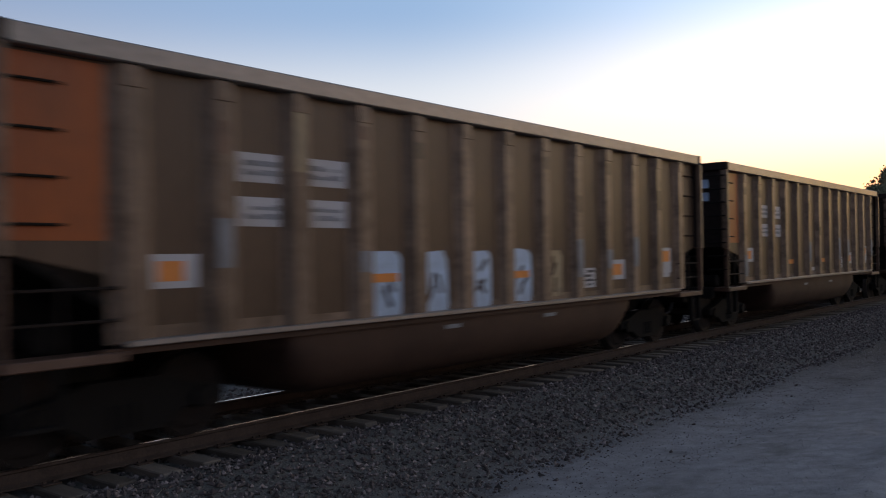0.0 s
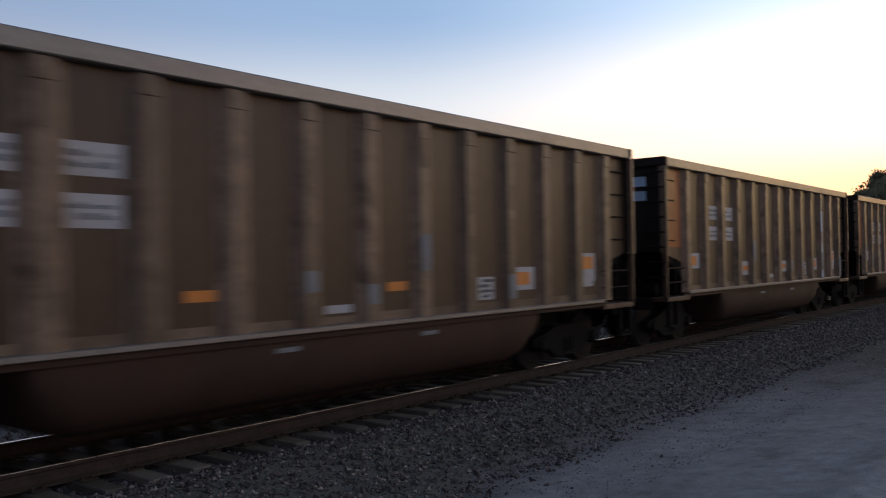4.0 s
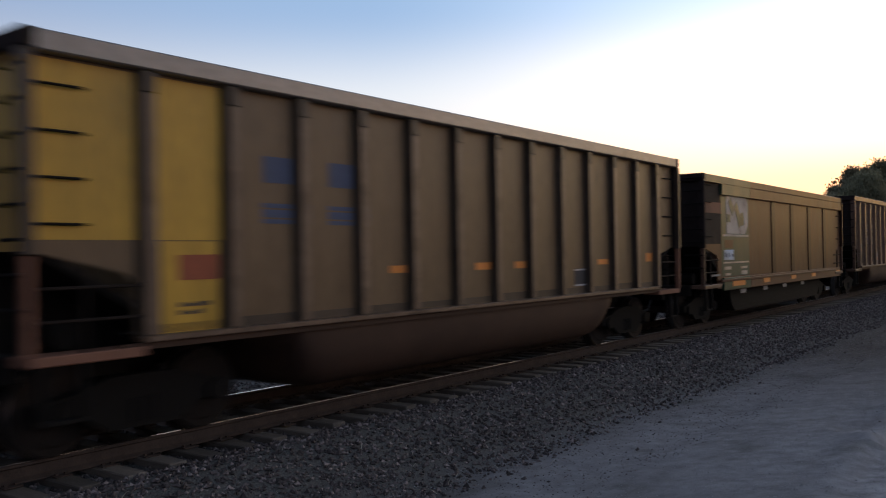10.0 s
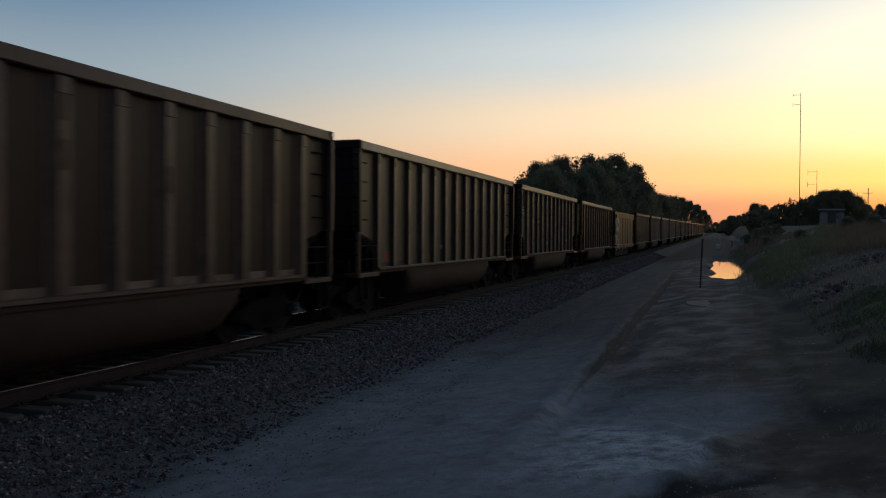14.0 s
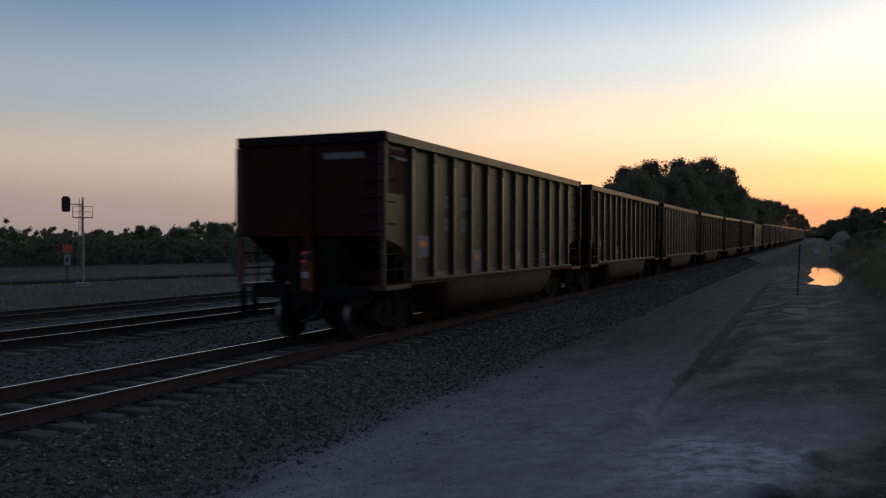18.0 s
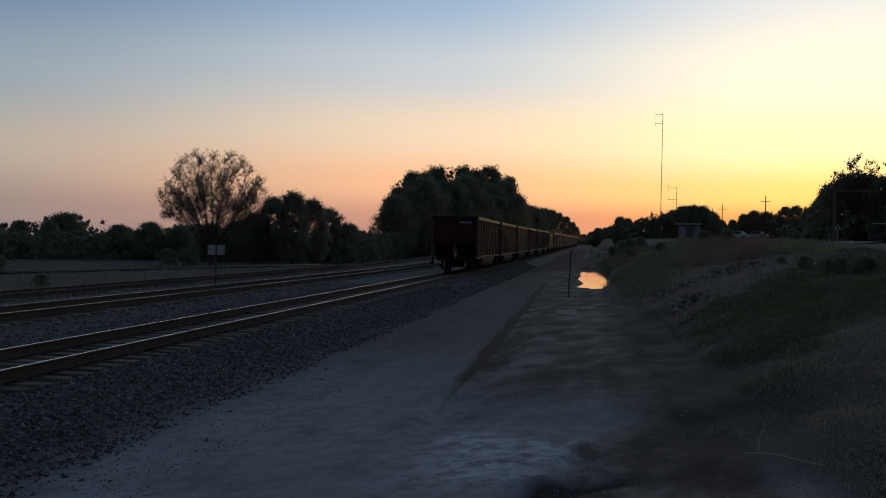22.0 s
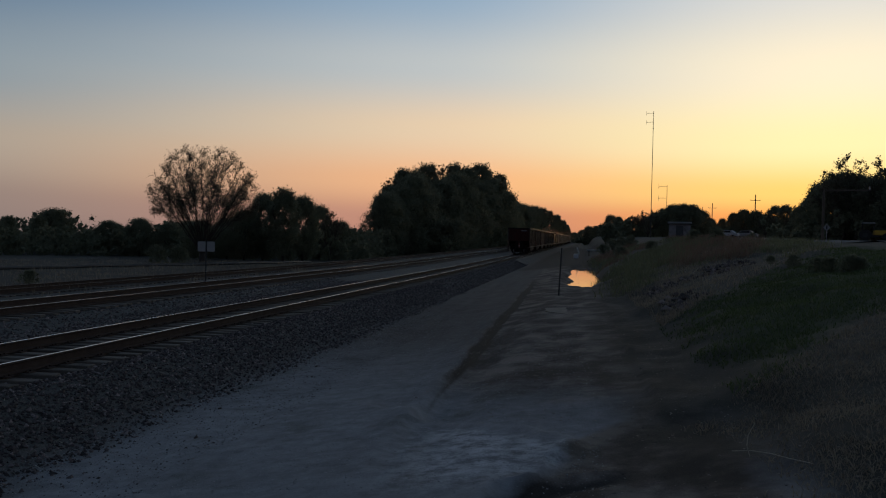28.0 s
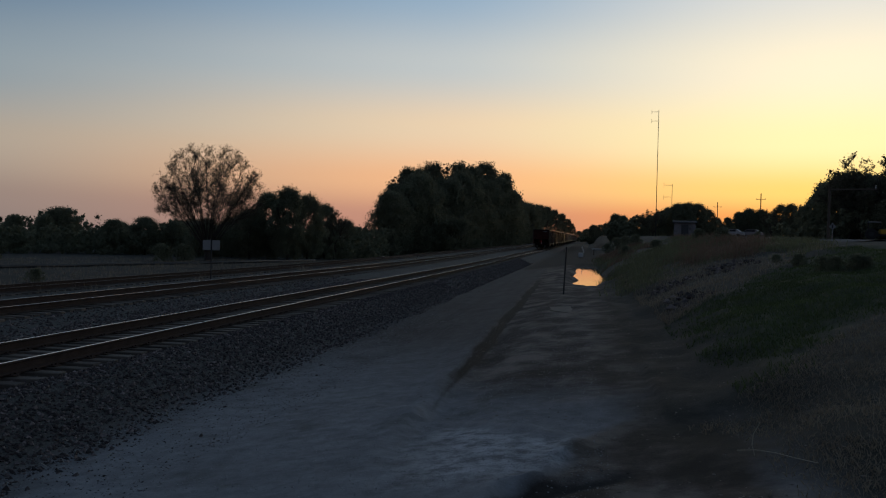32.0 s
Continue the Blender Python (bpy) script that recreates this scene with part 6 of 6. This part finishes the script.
def treeline(name, label, seed, az0, az1, n, dist, el_at, leaves, size, deep=20.0):
    """A distant row of trees in one piece, reaching the elevation that el_at gives for each azimuth."""
    r = np.random.RandomState(seed)
    deg = np.linspace(az0, az1, n)
    az = np.radians(deg)
    d = dist * (1 + 0.06 * np.sin(az * 9) + deep / dist * r.rand(n))
    el = el_at(deg) + 0.26 * lumps(deg, 0 * deg, 0.55, seed) + 0.14 * lumps(deg, 0 * deg, 1.9, seed + 1) + 0.1 * (r.rand(n) - 0.5)
    el = el - 0.505 + 0.0066 * np.maximum(deg, -22)
    x, y = d * np.sin(az), d * np.cos(az)
    z0 = land(x, y)
    top = EYE[2] + d * np.tan(np.radians(el))
    cs, rs = [], []
    for i in range(n):
        h = max(1.0, top[i] - z0[i])
        for k in range(16):
            f = (k + r.rand()) / 16
            cs.append((x[i] + r.randn() * (2.2 - 0.9 * f), y[i] + r.randn() * 4, z0[i] + h * (0.02 + 0.92 * f)))
            rs.append(h * 0.13 * (1.3 - 0.6 * f))
    v, f = leaf_cloud(r, np.array(cs), np.array(rs), leaves, size)
    inner, g = leaf_cloud(r, np.array(cs), 0.55 * np.array(rs), leaves // 4, size * 1.8)
    f = f + [tuple(j + len(v) for j in q) for q in g]
    v = v + inner
    tv, tf = [], []
    for i in range(0, n, 2):
        limb(tv, tf, (x[i], y[i], z0[i] - 0.3), (x[i] + r.randn(), y[i], z0[i] + 0.7 * (top[i] - z0[i])), 0.22, 0.1, 5)
    me = raw(name, v + tv, f + [tuple(j + len(v) for j in q) for q in tf], LEAF)
    tagged(new(name, me), label, "trees", kind="stuff")


def left_tops(a):
    return 1.2 + 0.25 * np.sin(a * 0.7) + 0.18 * np.sin(a * 1.9 + 1) + 0.9 * np.exp(-((a + 38.5) / 1.6) ** 2) + 0.9 * np.exp(-((a + 53) / 1.2) ** 2) + 0.4 * np.exp(-((a + 33.5) / 2.5) ** 2)


treeline("far_treeline", "far dark row of leafy trees beyond the field", 77, -80, -13.0, 240, 214, lambda a: left_tops(a) - 0.12, 250000, 0.23)
# single crowns that stand out of the far row
for i in range(30):
    az = -70 + 1.55 * i + 0.5 * math.sin(i * 2.3)
    plant(("round", "wide", "tall", "round", "wide")[i % 5], az, 200 + 9 * math.sin(i * 1.9), float(left_tops(az)) + 0.1 * math.sin(i * 3.7) - 0.1, group="far field trees", widen=(0.85, 0.8, 0.95, 0.7, 1.1)[i % 5])
treeline("near_hedge", "dark hedge of bushes at the field edge", 78, -80, -13.6, 190, 160, lambda a: 0.85 + 0.2 * np.sin(a * 1.3) + 0.12 * np.sin(a * 3.1), 200000, 0.19)
treeline("road_hedge", "dark row of bushes along the road", 79, 2.3, 16.0, 60, 200, lambda a: 1.75 + 0.15 * np.sin(a * 2.1) + 0.1 * np.sin(a * 5.3), 60000, 0.27)
treeline("far_hedge", "far low trees across the end of the line", 80, -1.2, 2.8, 30, 640, lambda a: 1.05 + 0.16 * np.maximum(a, 0), 9000, 0.9)
treeline("roadside_hedge", "dark bushes under the roadside trees", 81, 14.0, 34, 50, 100, lambda a: 2.5 + 0.3 * np.sin(a * 1.7), 60000, 0.18)


# ---- things beside the line ----
def along(az, el, lo=10.0, hi=400.0):
    """Where a line of sight meets the land."""
    az, el = sight(az, el)
    a, e = radians(az), math.tan(radians(el))
    for _ in range(60):
        m = (lo + hi) / 2
        if EYE[2] + m * e > float(land(m * math.sin(a), m * math.cos(a))):
            lo = m
        else:
            hi = m
    return lo * math.sin(a), lo * math.cos(a)


for az, low, top in ((13.9, -0.75, 0.2), (15.3, -0.9, 0.1), (15.9, -0.95, 0.15), (17.1, -0.9, 0.3), (17.6, -0.85, 0.2), (12.6, -0.6, 0.1)):
    plant("bush", az, math.hypot(*along(az, low)), top, group="bank scrub", widen=0.9)


def marker_post():
    x, y = -0.5, 35.4
    z = float(land(x, y))
    t = thing("marker_post", "thin dark steel marker post leaning in the mud", "post", m=pose(x, y, z, 0, 2.2, 0))
    part("post", prism(((-0.03, -0.03), (0.03, -0.03), (0.03, -0.02), (-0.018, -0.018), (-0.018, 0.03), (-0.03, 0.03)), "z", -0.2, 1.95), DARKMETAL, t)
    part("cap_plate", box(bmesh.new(), -0.04, 0.04, -0.012, 0.012, 1.72, 1.95, 0.004), GALV, t)


marker_post()


def speed_sign():
    x, y = -20.9, 46.7
    z = float(land(x, y))
    t = thing("track_sign", "two white panels on a dark post beside the siding", "sign", m=pose(x, y, z, 0, 0, 22))
    part("post", C((0, 0, -0.2), (0, 0, 2.55), 0.035, seg=10), DARKMETAL, t)
    for s in (-1, 1):
        part("panel", box(bmesh.new(), s * 0.26 - 0.215, s * 0.26 + 0.215, -0.06, -0.045, 1.88, 2.46, 0.008), SIGNWHITE, t, "blank white panel")
    part("bracket", box(bmesh.new(), -0.42, 0.42, -0.045, -0.03, 2.1, 2.16), DARKMETAL, t)


speed_sign()


def signal():
    x, y = along(-46.5, -2.3)
    z = float(land(x, y))
    d = math.hypot(x, y)
    s = d / 60
    t = thing("railway_signal", "tall railway signal mast with a dark lamp head and cage", "signal", m=pose(x, y, z, 0, 0, 46) @ Matrix.Diagonal((s, s, s, 1)))
    part("base_block", box(bmesh.new(), -0.45, 0.45, -0.45, 0.45, -0.2, 0.25, 0.03), CONCRETE, t)
    part("mast", C((0, 0, 0.2), (0, 0, 5.75), 0.075, 0.06, 12), GALV, t)
    part("ladder", cyl(cyl(bmesh.new(), (-0.32, 0, 0.4), (-0.2, 0, 5.7), 0.02, seg=6), (-0.12, 0, 0.4), (-0.1, 0, 5.4), 0.02, seg=6), GALV, t)
    for k in range(12):
        part("rung", C((-0.3 + 0.01 * k, 0, 0.7 + 0.38 * k), (-0.12, 0, 0.7 + 0.38 * k), 0.012, seg=6), GALV, t)
    part("platform", box(bmesh.new(), -0.62, 0.6, -0.3, 0.3, 4.42, 4.47), GALV, t)
    for xx in (-0.6, 0.58):
        for zz in (4.8, 5.15):
            part("cage_rail", C((xx, -0.3, zz), (xx, 0.3, zz), 0.018, seg=6), GALV, t)
        part("cage_post", C((xx, -0.3, 4.45), (xx, -0.3, 5.15), 0.018, seg=6), GALV, t)
        part("cage_post", C((xx, 0.3, 4.45), (xx, 0.3, 5.15), 0.018, seg=6), GALV, t)
    for zz in (4.8, 5.15):
        part("cage_rail", C((-0.6, -0.3, zz), (0.58, -0.3, zz), 0.018, seg=6), GALV, t)
    head = part("signal_head", prism(((-0.22, -0.5), (0.22, -0.5), (0.26, -0.3), (0.26, 0.35), (0.15, 0.5), (-0.15, 0.5), (-0.26, 0.35), (-0.26, -0.3)), "y", -0.06, 0.06), DARKMETAL, t, "dark backing plate", pose(-1.0, -0.1, 5.3))
    for zz in (-0.28, 0.0, 0.28):
        part("lens_hood", C((0, -0.06, zz), (0, -0.28, zz + 0.01), 0.1, 0.11, 12), DARKMETAL, head)
    part("bracket", C((-1.0, 0, 5.3), (0, 0, 5.3), 0.03, seg=8), GALV, t)


signal()


def crossing_sign():
    x, y = along(-47.4, -2.2)
    z = float(land(x, y))
    d = math.hypot(x, y) / 60
    t = thing("pipeline_sign", "orange and white warning sign on a dark post in the field", "sign", m=pose(x, y, z, 0, 0, 47) @ Matrix.Diagonal((d, d, d, 1)))
    part("post", C((0, 0, -0.2), (0, 0, 2.6), 0.04, seg=8), DARKMETAL, t)
    part("top_panel", box(bmesh.new(), -0.3, 0.3, -0.06, -0.045, 2.05, 2.6, 0.01), SIGNORANGE, t, "orange upper panel")
    part("lower_panel", box(bmesh.new(), -0.2, 0.2, -0.06, -0.045, 1.25, 2.0, 0.01), SIGNWHITE, t, "white lower panel")
    part("symbol_bar", box(bmesh.new(), -0.07, 0.07, -0.066, -0.06, 1.5, 1.75), INK, t)


crossing_sign()


def pipe():
    pts = [(*along(az, el),) for az, el in ((-62, -2.4), (-52, -2.15), (-44, -1.98), (-36.5, -1.78), (-29, -1.52), (-22.2, -1.27), (-17.5, -1.1))]
    t = thing("field_pipe", "long dark pipe lying across the dry field", "pipe")
    for (x0, y0), (x1, y1) in zip(pts, pts[1:]):
        n = 4
        for i in range(n):
            a, b = i / n, (i + 1) / n
            p = (x0 + (x1 - x0) * a, y0 + (y1 - y0) * a)
            q = (x0 + (x1 - x0) * b, y0 + (y1 - y0) * b)
            part("pipe_length", C((*p, float(land(*p)) + 0.14), (*q, float(land(*q)) + 0.14), 0.17, seg=8), DARKMETAL, t)


pipe()


def pole_at(name, label, az, dist, top_el, r, arms, material=POLE, low=0.0, group=""):
    az, top_el = sight(az, top_el)
    a = radians(az)
    x, y = dist * math.sin(a), dist * math.cos(a)
    z = float(land(x, y))
    h = EYE[2] + dist * math.tan(radians(top_el)) - z
    t = thing(name, label, "pole" if material is POLE else "mast", group, m=pose(x, y, z, 0, 0, -az))
    part("shaft", C((0, 0, -0.3), (0, 0, h), r, r * 0.75, 8), material, t)
    for dz, left, right in arms:
        part("cross_arm", box(bmesh.new(), -left, right, -0.06, 0.06, h - dz - 0.06, h - dz + 0.06), material, t)
        for xx in (-left + 0.1, right - 0.1):
            if abs(xx) > 0.3:
                part("insulator", C((xx, 0, h - dz + 0.05), (xx, 0, h - dz + 0.3), 0.06, 0.04, 8), GALV, t)
    return t


def antenna(az, dist, top_el, reach, gap, r, label):
    az, top_el = sight(az, top_el)
    a = radians(az)
    x, y = dist * math.sin(a), dist * math.cos(a)
    z = float(land(x, y))
    h = EYE[2] + dist * math.tan(radians(top_el)) - z
    t = thing("radio_mast", label, "mast", m=pose(x, y, z, 0, 0, -az))
    part("shaft", C((0, 0, -0.3), (0, 0, h), r, r * 0.7, 8), DARKMETAL, t)
    for k in range(2):
        zz = h - 0.3 - gap * k
        part("side_arm", C((0, 0, zz), (-reach, 0, zz), r * 0.5, seg=6), DARKMETAL, t)
        part("dipole", C((-reach, 0, zz - gap * 0.22), (-reach, 0, zz + gap * 0.22), r * 0.45, seg=6), DARKMETAL, t)
    part("collar", C((0, 0, h * 0.86), (0, 0, h * 0.865), r * 1.6, seg=10), GALV, t)


antenna(5.12, 150, 9.1, 1.15, 1.55, 0.06, "tall slender radio mast with two side arms")
antenna(6.1, 240, 4.35, 2.2, 3.2, 0.08, "smaller distant radio mast with side arms")
for az, d, el, r in ((8.35, 320, 2.95, 0.16), (8.95, 300, 3.2, 0.16), (11.55, 250, 3.75, 0.17)):
    pole_at("utility_pole", "distant wooden utility pole with cross arm", az, d, el, r, ((1.6, 1.3, 1.3),), group="utility poles")
pole_at("utility_pole", "tall wooden utility pole beside the road", 15.5, 75, 4.1, 0.12, ((0.15, 0.1, 3.4),), group="utility poles")


def road_sign():
    a = radians(15.57)
    d = 66
    x, y = d * math.sin(a), d * math.cos(a)
    z = float(land(x, y))
    t = thing("road_sign", "pale diamond road sign on a thin post", "sign", m=pose(x, y, z, 0, 0, -15.7))
    part("post", C((0, 0, -0.2), (0, 0, EYE[2] + d * math.tan(radians(1.55)) - z), 0.03, seg=8), GALV, t)
    zz = EYE[2] + d * math.tan(radians(1.32)) - z
    part("panel", prism(((0, zz - 0.24), (0.24, zz), (0, zz + 0.24), (-0.24, zz)), "y", -0.05, -0.035), SIGNWHITE, t, "pale diamond panel")
    part("symbol_bar", box(bmesh.new(), -0.05, 0.05, -0.056, -0.05, zz - 0.14, zz + 0.14), INK, t)


road_sign()


def asphalt_road():
    """The road on the rise, draped on the land."""
    pts = [(33, 190), (27, 140), (19, 100), (14.5, 71), (18, 62), (26, 54), (40, 48), (70, 42), (140, 38)]
    xs = np.linspace(0, len(pts) - 1, 140)
    cx, cy = np.interp(xs, range(len(pts)), [p[0] for p in pts]), np.interp(xs, range(len(pts)), [p[1] for p in pts])
    verts, faces = [], []
    for i in range(len(xs)):
        j0, j1 = max(0, i - 1), min(len(xs) - 1, i + 1)
        d = Vector((cx[j1] - cx[j0], cy[j1] - cy[j0])).normalized()
        n = Vector((-d.y, d.x))
        for w in (-3.4, -2.2, -1.0, 0.0, 1.0, 2.2, 3.4):
            verts.append((cx[i] + n.x * w, cy[i] + n.y * w, float(land(cx[i] + n.x * w, cy[i] + n.y * w)) + 0.08))
    for i in range(len(xs) - 1):
        for k in range(6):
            a = i * 7 + k
            faces.append((a, a + 1, a + 8, a + 7))
    tagged(new("road", raw("road", verts, faces, ASPHALT, smooth=True)), "grey asphalt road along the rise", "road", kind="structure")


asphalt_road()


def loader():
    """A yellow wheel loader parked at the road."""
    a = radians(18.1)
    d = 92
    x, y = d * math.sin(a), d * math.cos(a)
    z = float(land(x, y)) + 0.1
    t = thing("wheel_loader", "yellow tractor loader with a canopy parked by the road", "tractor", m=pose(x, y, z, 0, 0, -18) @ Matrix.Diagonal((0.8, 0.8, 0.72, 1)))
    part("hood", box(bmesh.new(), 0.0, 1.9, -0.45, 0.45, 0.7, 1.35, 0.08), BUSYELLOW, t, "yellow engine hood")
    part("chassis", box(bmesh.new(), -1.3, 1.9, -0.4, 0.4, 0.45, 0.72, 0.04), DARKMETAL, t)
    part("canopy", box(bmesh.new(), -1.25, 0.25, -0.7, 0.7, 2.25, 2.36, 0.04), WALLW, t, "pale canopy roof")
    for xx in (-1.15, 0.12):
        for yy in (-0.6, 0.6):
            part("canopy_post", box(bmesh.new(), xx - 0.04, xx + 0.04, yy - 0.04, yy + 0.04, 0.7, 2.26), DARKMETAL, t)
    part("seat", box(bmesh.new(), -0.8, -0.3, -0.25, 0.25, 0.75, 1.3, 0.06), RUBBER, t)
    for xx, rr in ((-0.8, 0.72), (1.5, 0.5)):
        for yy in (-0.75, 0.75):
            w = part("wheel", C((xx, yy - 0.2, rr), (xx, yy + 0.2, rr), rr, seg=20), RUBBER, t)
            part("rim", C((xx, yy - 0.22, rr), (xx, yy + 0.22, rr), rr * 0.42, seg=14), DARKMETAL, w)
    part("loader_arm", box(bmesh.new(), 1.2, 2.9, -0.55, -0.42, 0.75, 0.9, 0.02), BUSYELLOW, t)
    part("loader_arm", box(bmesh.new(), 1.2, 2.9, 0.42, 0.55, 0.75, 0.9, 0.02), BUSYELLOW, t)
    part("bucket", prism(((2.7, 0.2), (3.5, 0.2), (3.4, 0.3), (2.9, 0.35), (2.85, 0.9), (2.7, 0.9)), "y", -0.95, 0.95), DARKMETAL, t)


loader()


def shed():
    a = radians(6.85)
    d = 130
    x, y = d * math.sin(a), d * math.cos(a)
    z = float(land(x, y))
    zt = EYE[2] + d * math.tan(radians(1.54)) - z
    t = thing("shed", "low pale metal shed behind the weeds", "building", m=pose(x, y, z, 0, 0, -6))
    part("wall_shell", box(bmesh.new(), -1.5, 1.5, -1.6, 1.6, -0.2, zt - 0.35), SHED_WALL, t)
    part("roof", prism(((-1.9, zt - 0.38), (1.9, zt - 0.38), (1.9, zt - 0.28), (0, zt), (-1.9, zt - 0.28)), "x", -1.7, 1.7), ROOFING, t)
    part("door", box(bmesh.new(), -0.5, 0.5, -1.64, -1.6, 0, min(1.95, zt - 0.6)), ROOFING, t)


shed()


def parked_car(az, d, label, material):
    a = radians(az)
    x, y = d * math.sin(a), d * math.cos(a)
    z = float(land(x, y)) + 0.05
    t = thing("parked_car", label, "car", m=pose(x, y, z, 0, 0, -az + 75))
    out = ((-2.2, 0.35), (2.2, 0.35), (2.25, 0.75), (1.3, 0.9), (0.7, 1.42), (-1.0, 1.45), (-1.7, 0.95), (-2.25, 0.85))
    part("body", prism(out, "x", -0.85, 0.85), material, t)
    part("window_band", prism(((-0.95, 1.0), (1.05, 1.0), (0.6, 1.36), (-0.9, 1.38)), "x", -0.86, 0.86), GLASS, t)
    for yy in (-1.4, 1.4):
        for xx in (-0.8, 0.8):
            part("wheel", C((xx - 0.1, yy, 0.32), (xx + 0.1, yy, 0.32), 0.32, seg=16), RUBBER, t)


parked_car(9.75, 172, "pale car standing at the road", WALLW)
parked_car(10.9, 176, "second pale car standing at the road", GALV)


def white_gear():
    """Pale trackside equipment seen far down the line."""
    x, y = 0.55, 118.0
    z = float(land(x, y))
    t = thing("switch_stand", "white switch stand with a raised arm beside the track", "switch stand", m=pose(x, y, z) @ Matrix.Diagonal((0.8, 0.8, 0.8, 1)))
    part("housing", box(bmesh.new(), -0.42, 0.42, -0.3, 0.3, 0, 0.8, 0.12), WHITEGEAR, t, "rounded white housing")
    part("arm", C((0.5, 0, 0.8), (0.1, 0, 1.9), 0.06, seg=8), WHITEGEAR, t, "raised white arm")
    t2 = thing("white_plank", "long white plank lying by the track", "plank", m=pose(x + 2.6, y + 4, float(land(x + 2.6, y + 4)) + 0.75, 0, 0, 4))
    part("board", box(bmesh.new(), -1.1, 1.1, -0.2, 0.2, 0, 0.14, 0.02), WHITEGEAR, t2)
    for s in (-0.8, 0.8):
        part("leg", box(bmesh.new(), s - 0.06, s + 0.06, -0.15, 0.15, -0.8, 0.0), POLE, t2)


white_gear()


def stalk():
    x, y = 1.6, 7.7
    z = float(land(x, y))
    t = thing("dry_stalk", "bent pale dry weed stalk lying on the bank", "stalk", m=pose(x, y, z))
    bm = bmesh.new()
    pts = [(-0.03, 0, -0.02), (-0.055, 0.02, 0.08), (-0.045, 0.03, 0.17), (0.01, 0.03, 0.28)]
    for p, q in zip(pts, pts[1:]):
        cyl(bm, p, q, 0.004, 0.003, 6)
    part("stem", bm, DRYSTALK, t)
    bm = bmesh.new()
    pts = [(u, v, float(land(x + u, y + v)) - z + w) for u, v, w in ((-0.16, 0.12, 0.04), (-0.03, 0, 0.05), (0.09, -0.2, 0.06), (0.19, -0.44, 0.055), (0.3, -0.68, 0.04))]
    for p, q in zip(pts, pts[1:]):
        cyl(bm, p, q, 0.0035, 0.003, 6)
    part("branch", bm, DRYSTALK, t)


stalk()


def slab():
    """A flat pale crust of dried mud by the marker post."""
    r = random.Random(8)
    for x, y, w, d in ((-0.25, 27.4, 0.6, 1.3),):
        pts = []
        for i in range(14):
            a = 2 * math.pi * i / 14
            s = r.uniform(0.8, 1.1)
            pts.append((w * s * math.cos(a), d * s * math.sin(a)))
        z = float(land(x, y))
        t = thing("mud_slab", "flat pale crust of dried mud lying by the post", "slab", "crusts of dried mud", m=pose(x, y, z))
        part("crust", prism(pts, "z", -0.05, 0.02), PALE_MUD, t)


slab()


# ---- what moves ----
def motions():
    for k, car in CARS.items():
        walk(car, [(t, on_track(car_y(k, t))) for t in range(0, 33)])
    # the marker strobe flashes now and then, imitated by turning its lit face out
    y = BODY[12][0] - 0.27
    rows = [(0.0, -120)]
    for t in (20.5, 23.0):
        rows += [(t - 0.22, -120), (t - 0.14, -60), (t - 0.06, 0), (t + 0.06, 0), (t + 0.14, -60), (t + 0.22, -120)]
    rows.append((32.0, -120))
    walk(MARKER, [(t, pose(0.09, y, 1.62, 0, 0, a)) for t, a in rows])
    first = {}
    step = SPEED / FPS / 0.457
    for k, car in CARS.items():
        for tr in car.children:
            if not tr.name.startswith("truck"):
                continue
            for w in tr.children:
                if not w.name.startswith("wheelset"):
                    continue
                a = round(w.matrix_basis.translation.y, 2)
                if a not in first:
                    walk(w, [(i / FPS, pose(0, a, 0.457, -math.degrees(step * i) % 360)) for i in range(0, 32 * FPS + 1)])
                    first[a] = w.animation_data
                else:
                    w.rotation_mode = "QUATERNION"
                    keys = w.animation_data_create()
                    keys.action = first[a].action
                    keys.action_slot = first[a].action_slot


motions()
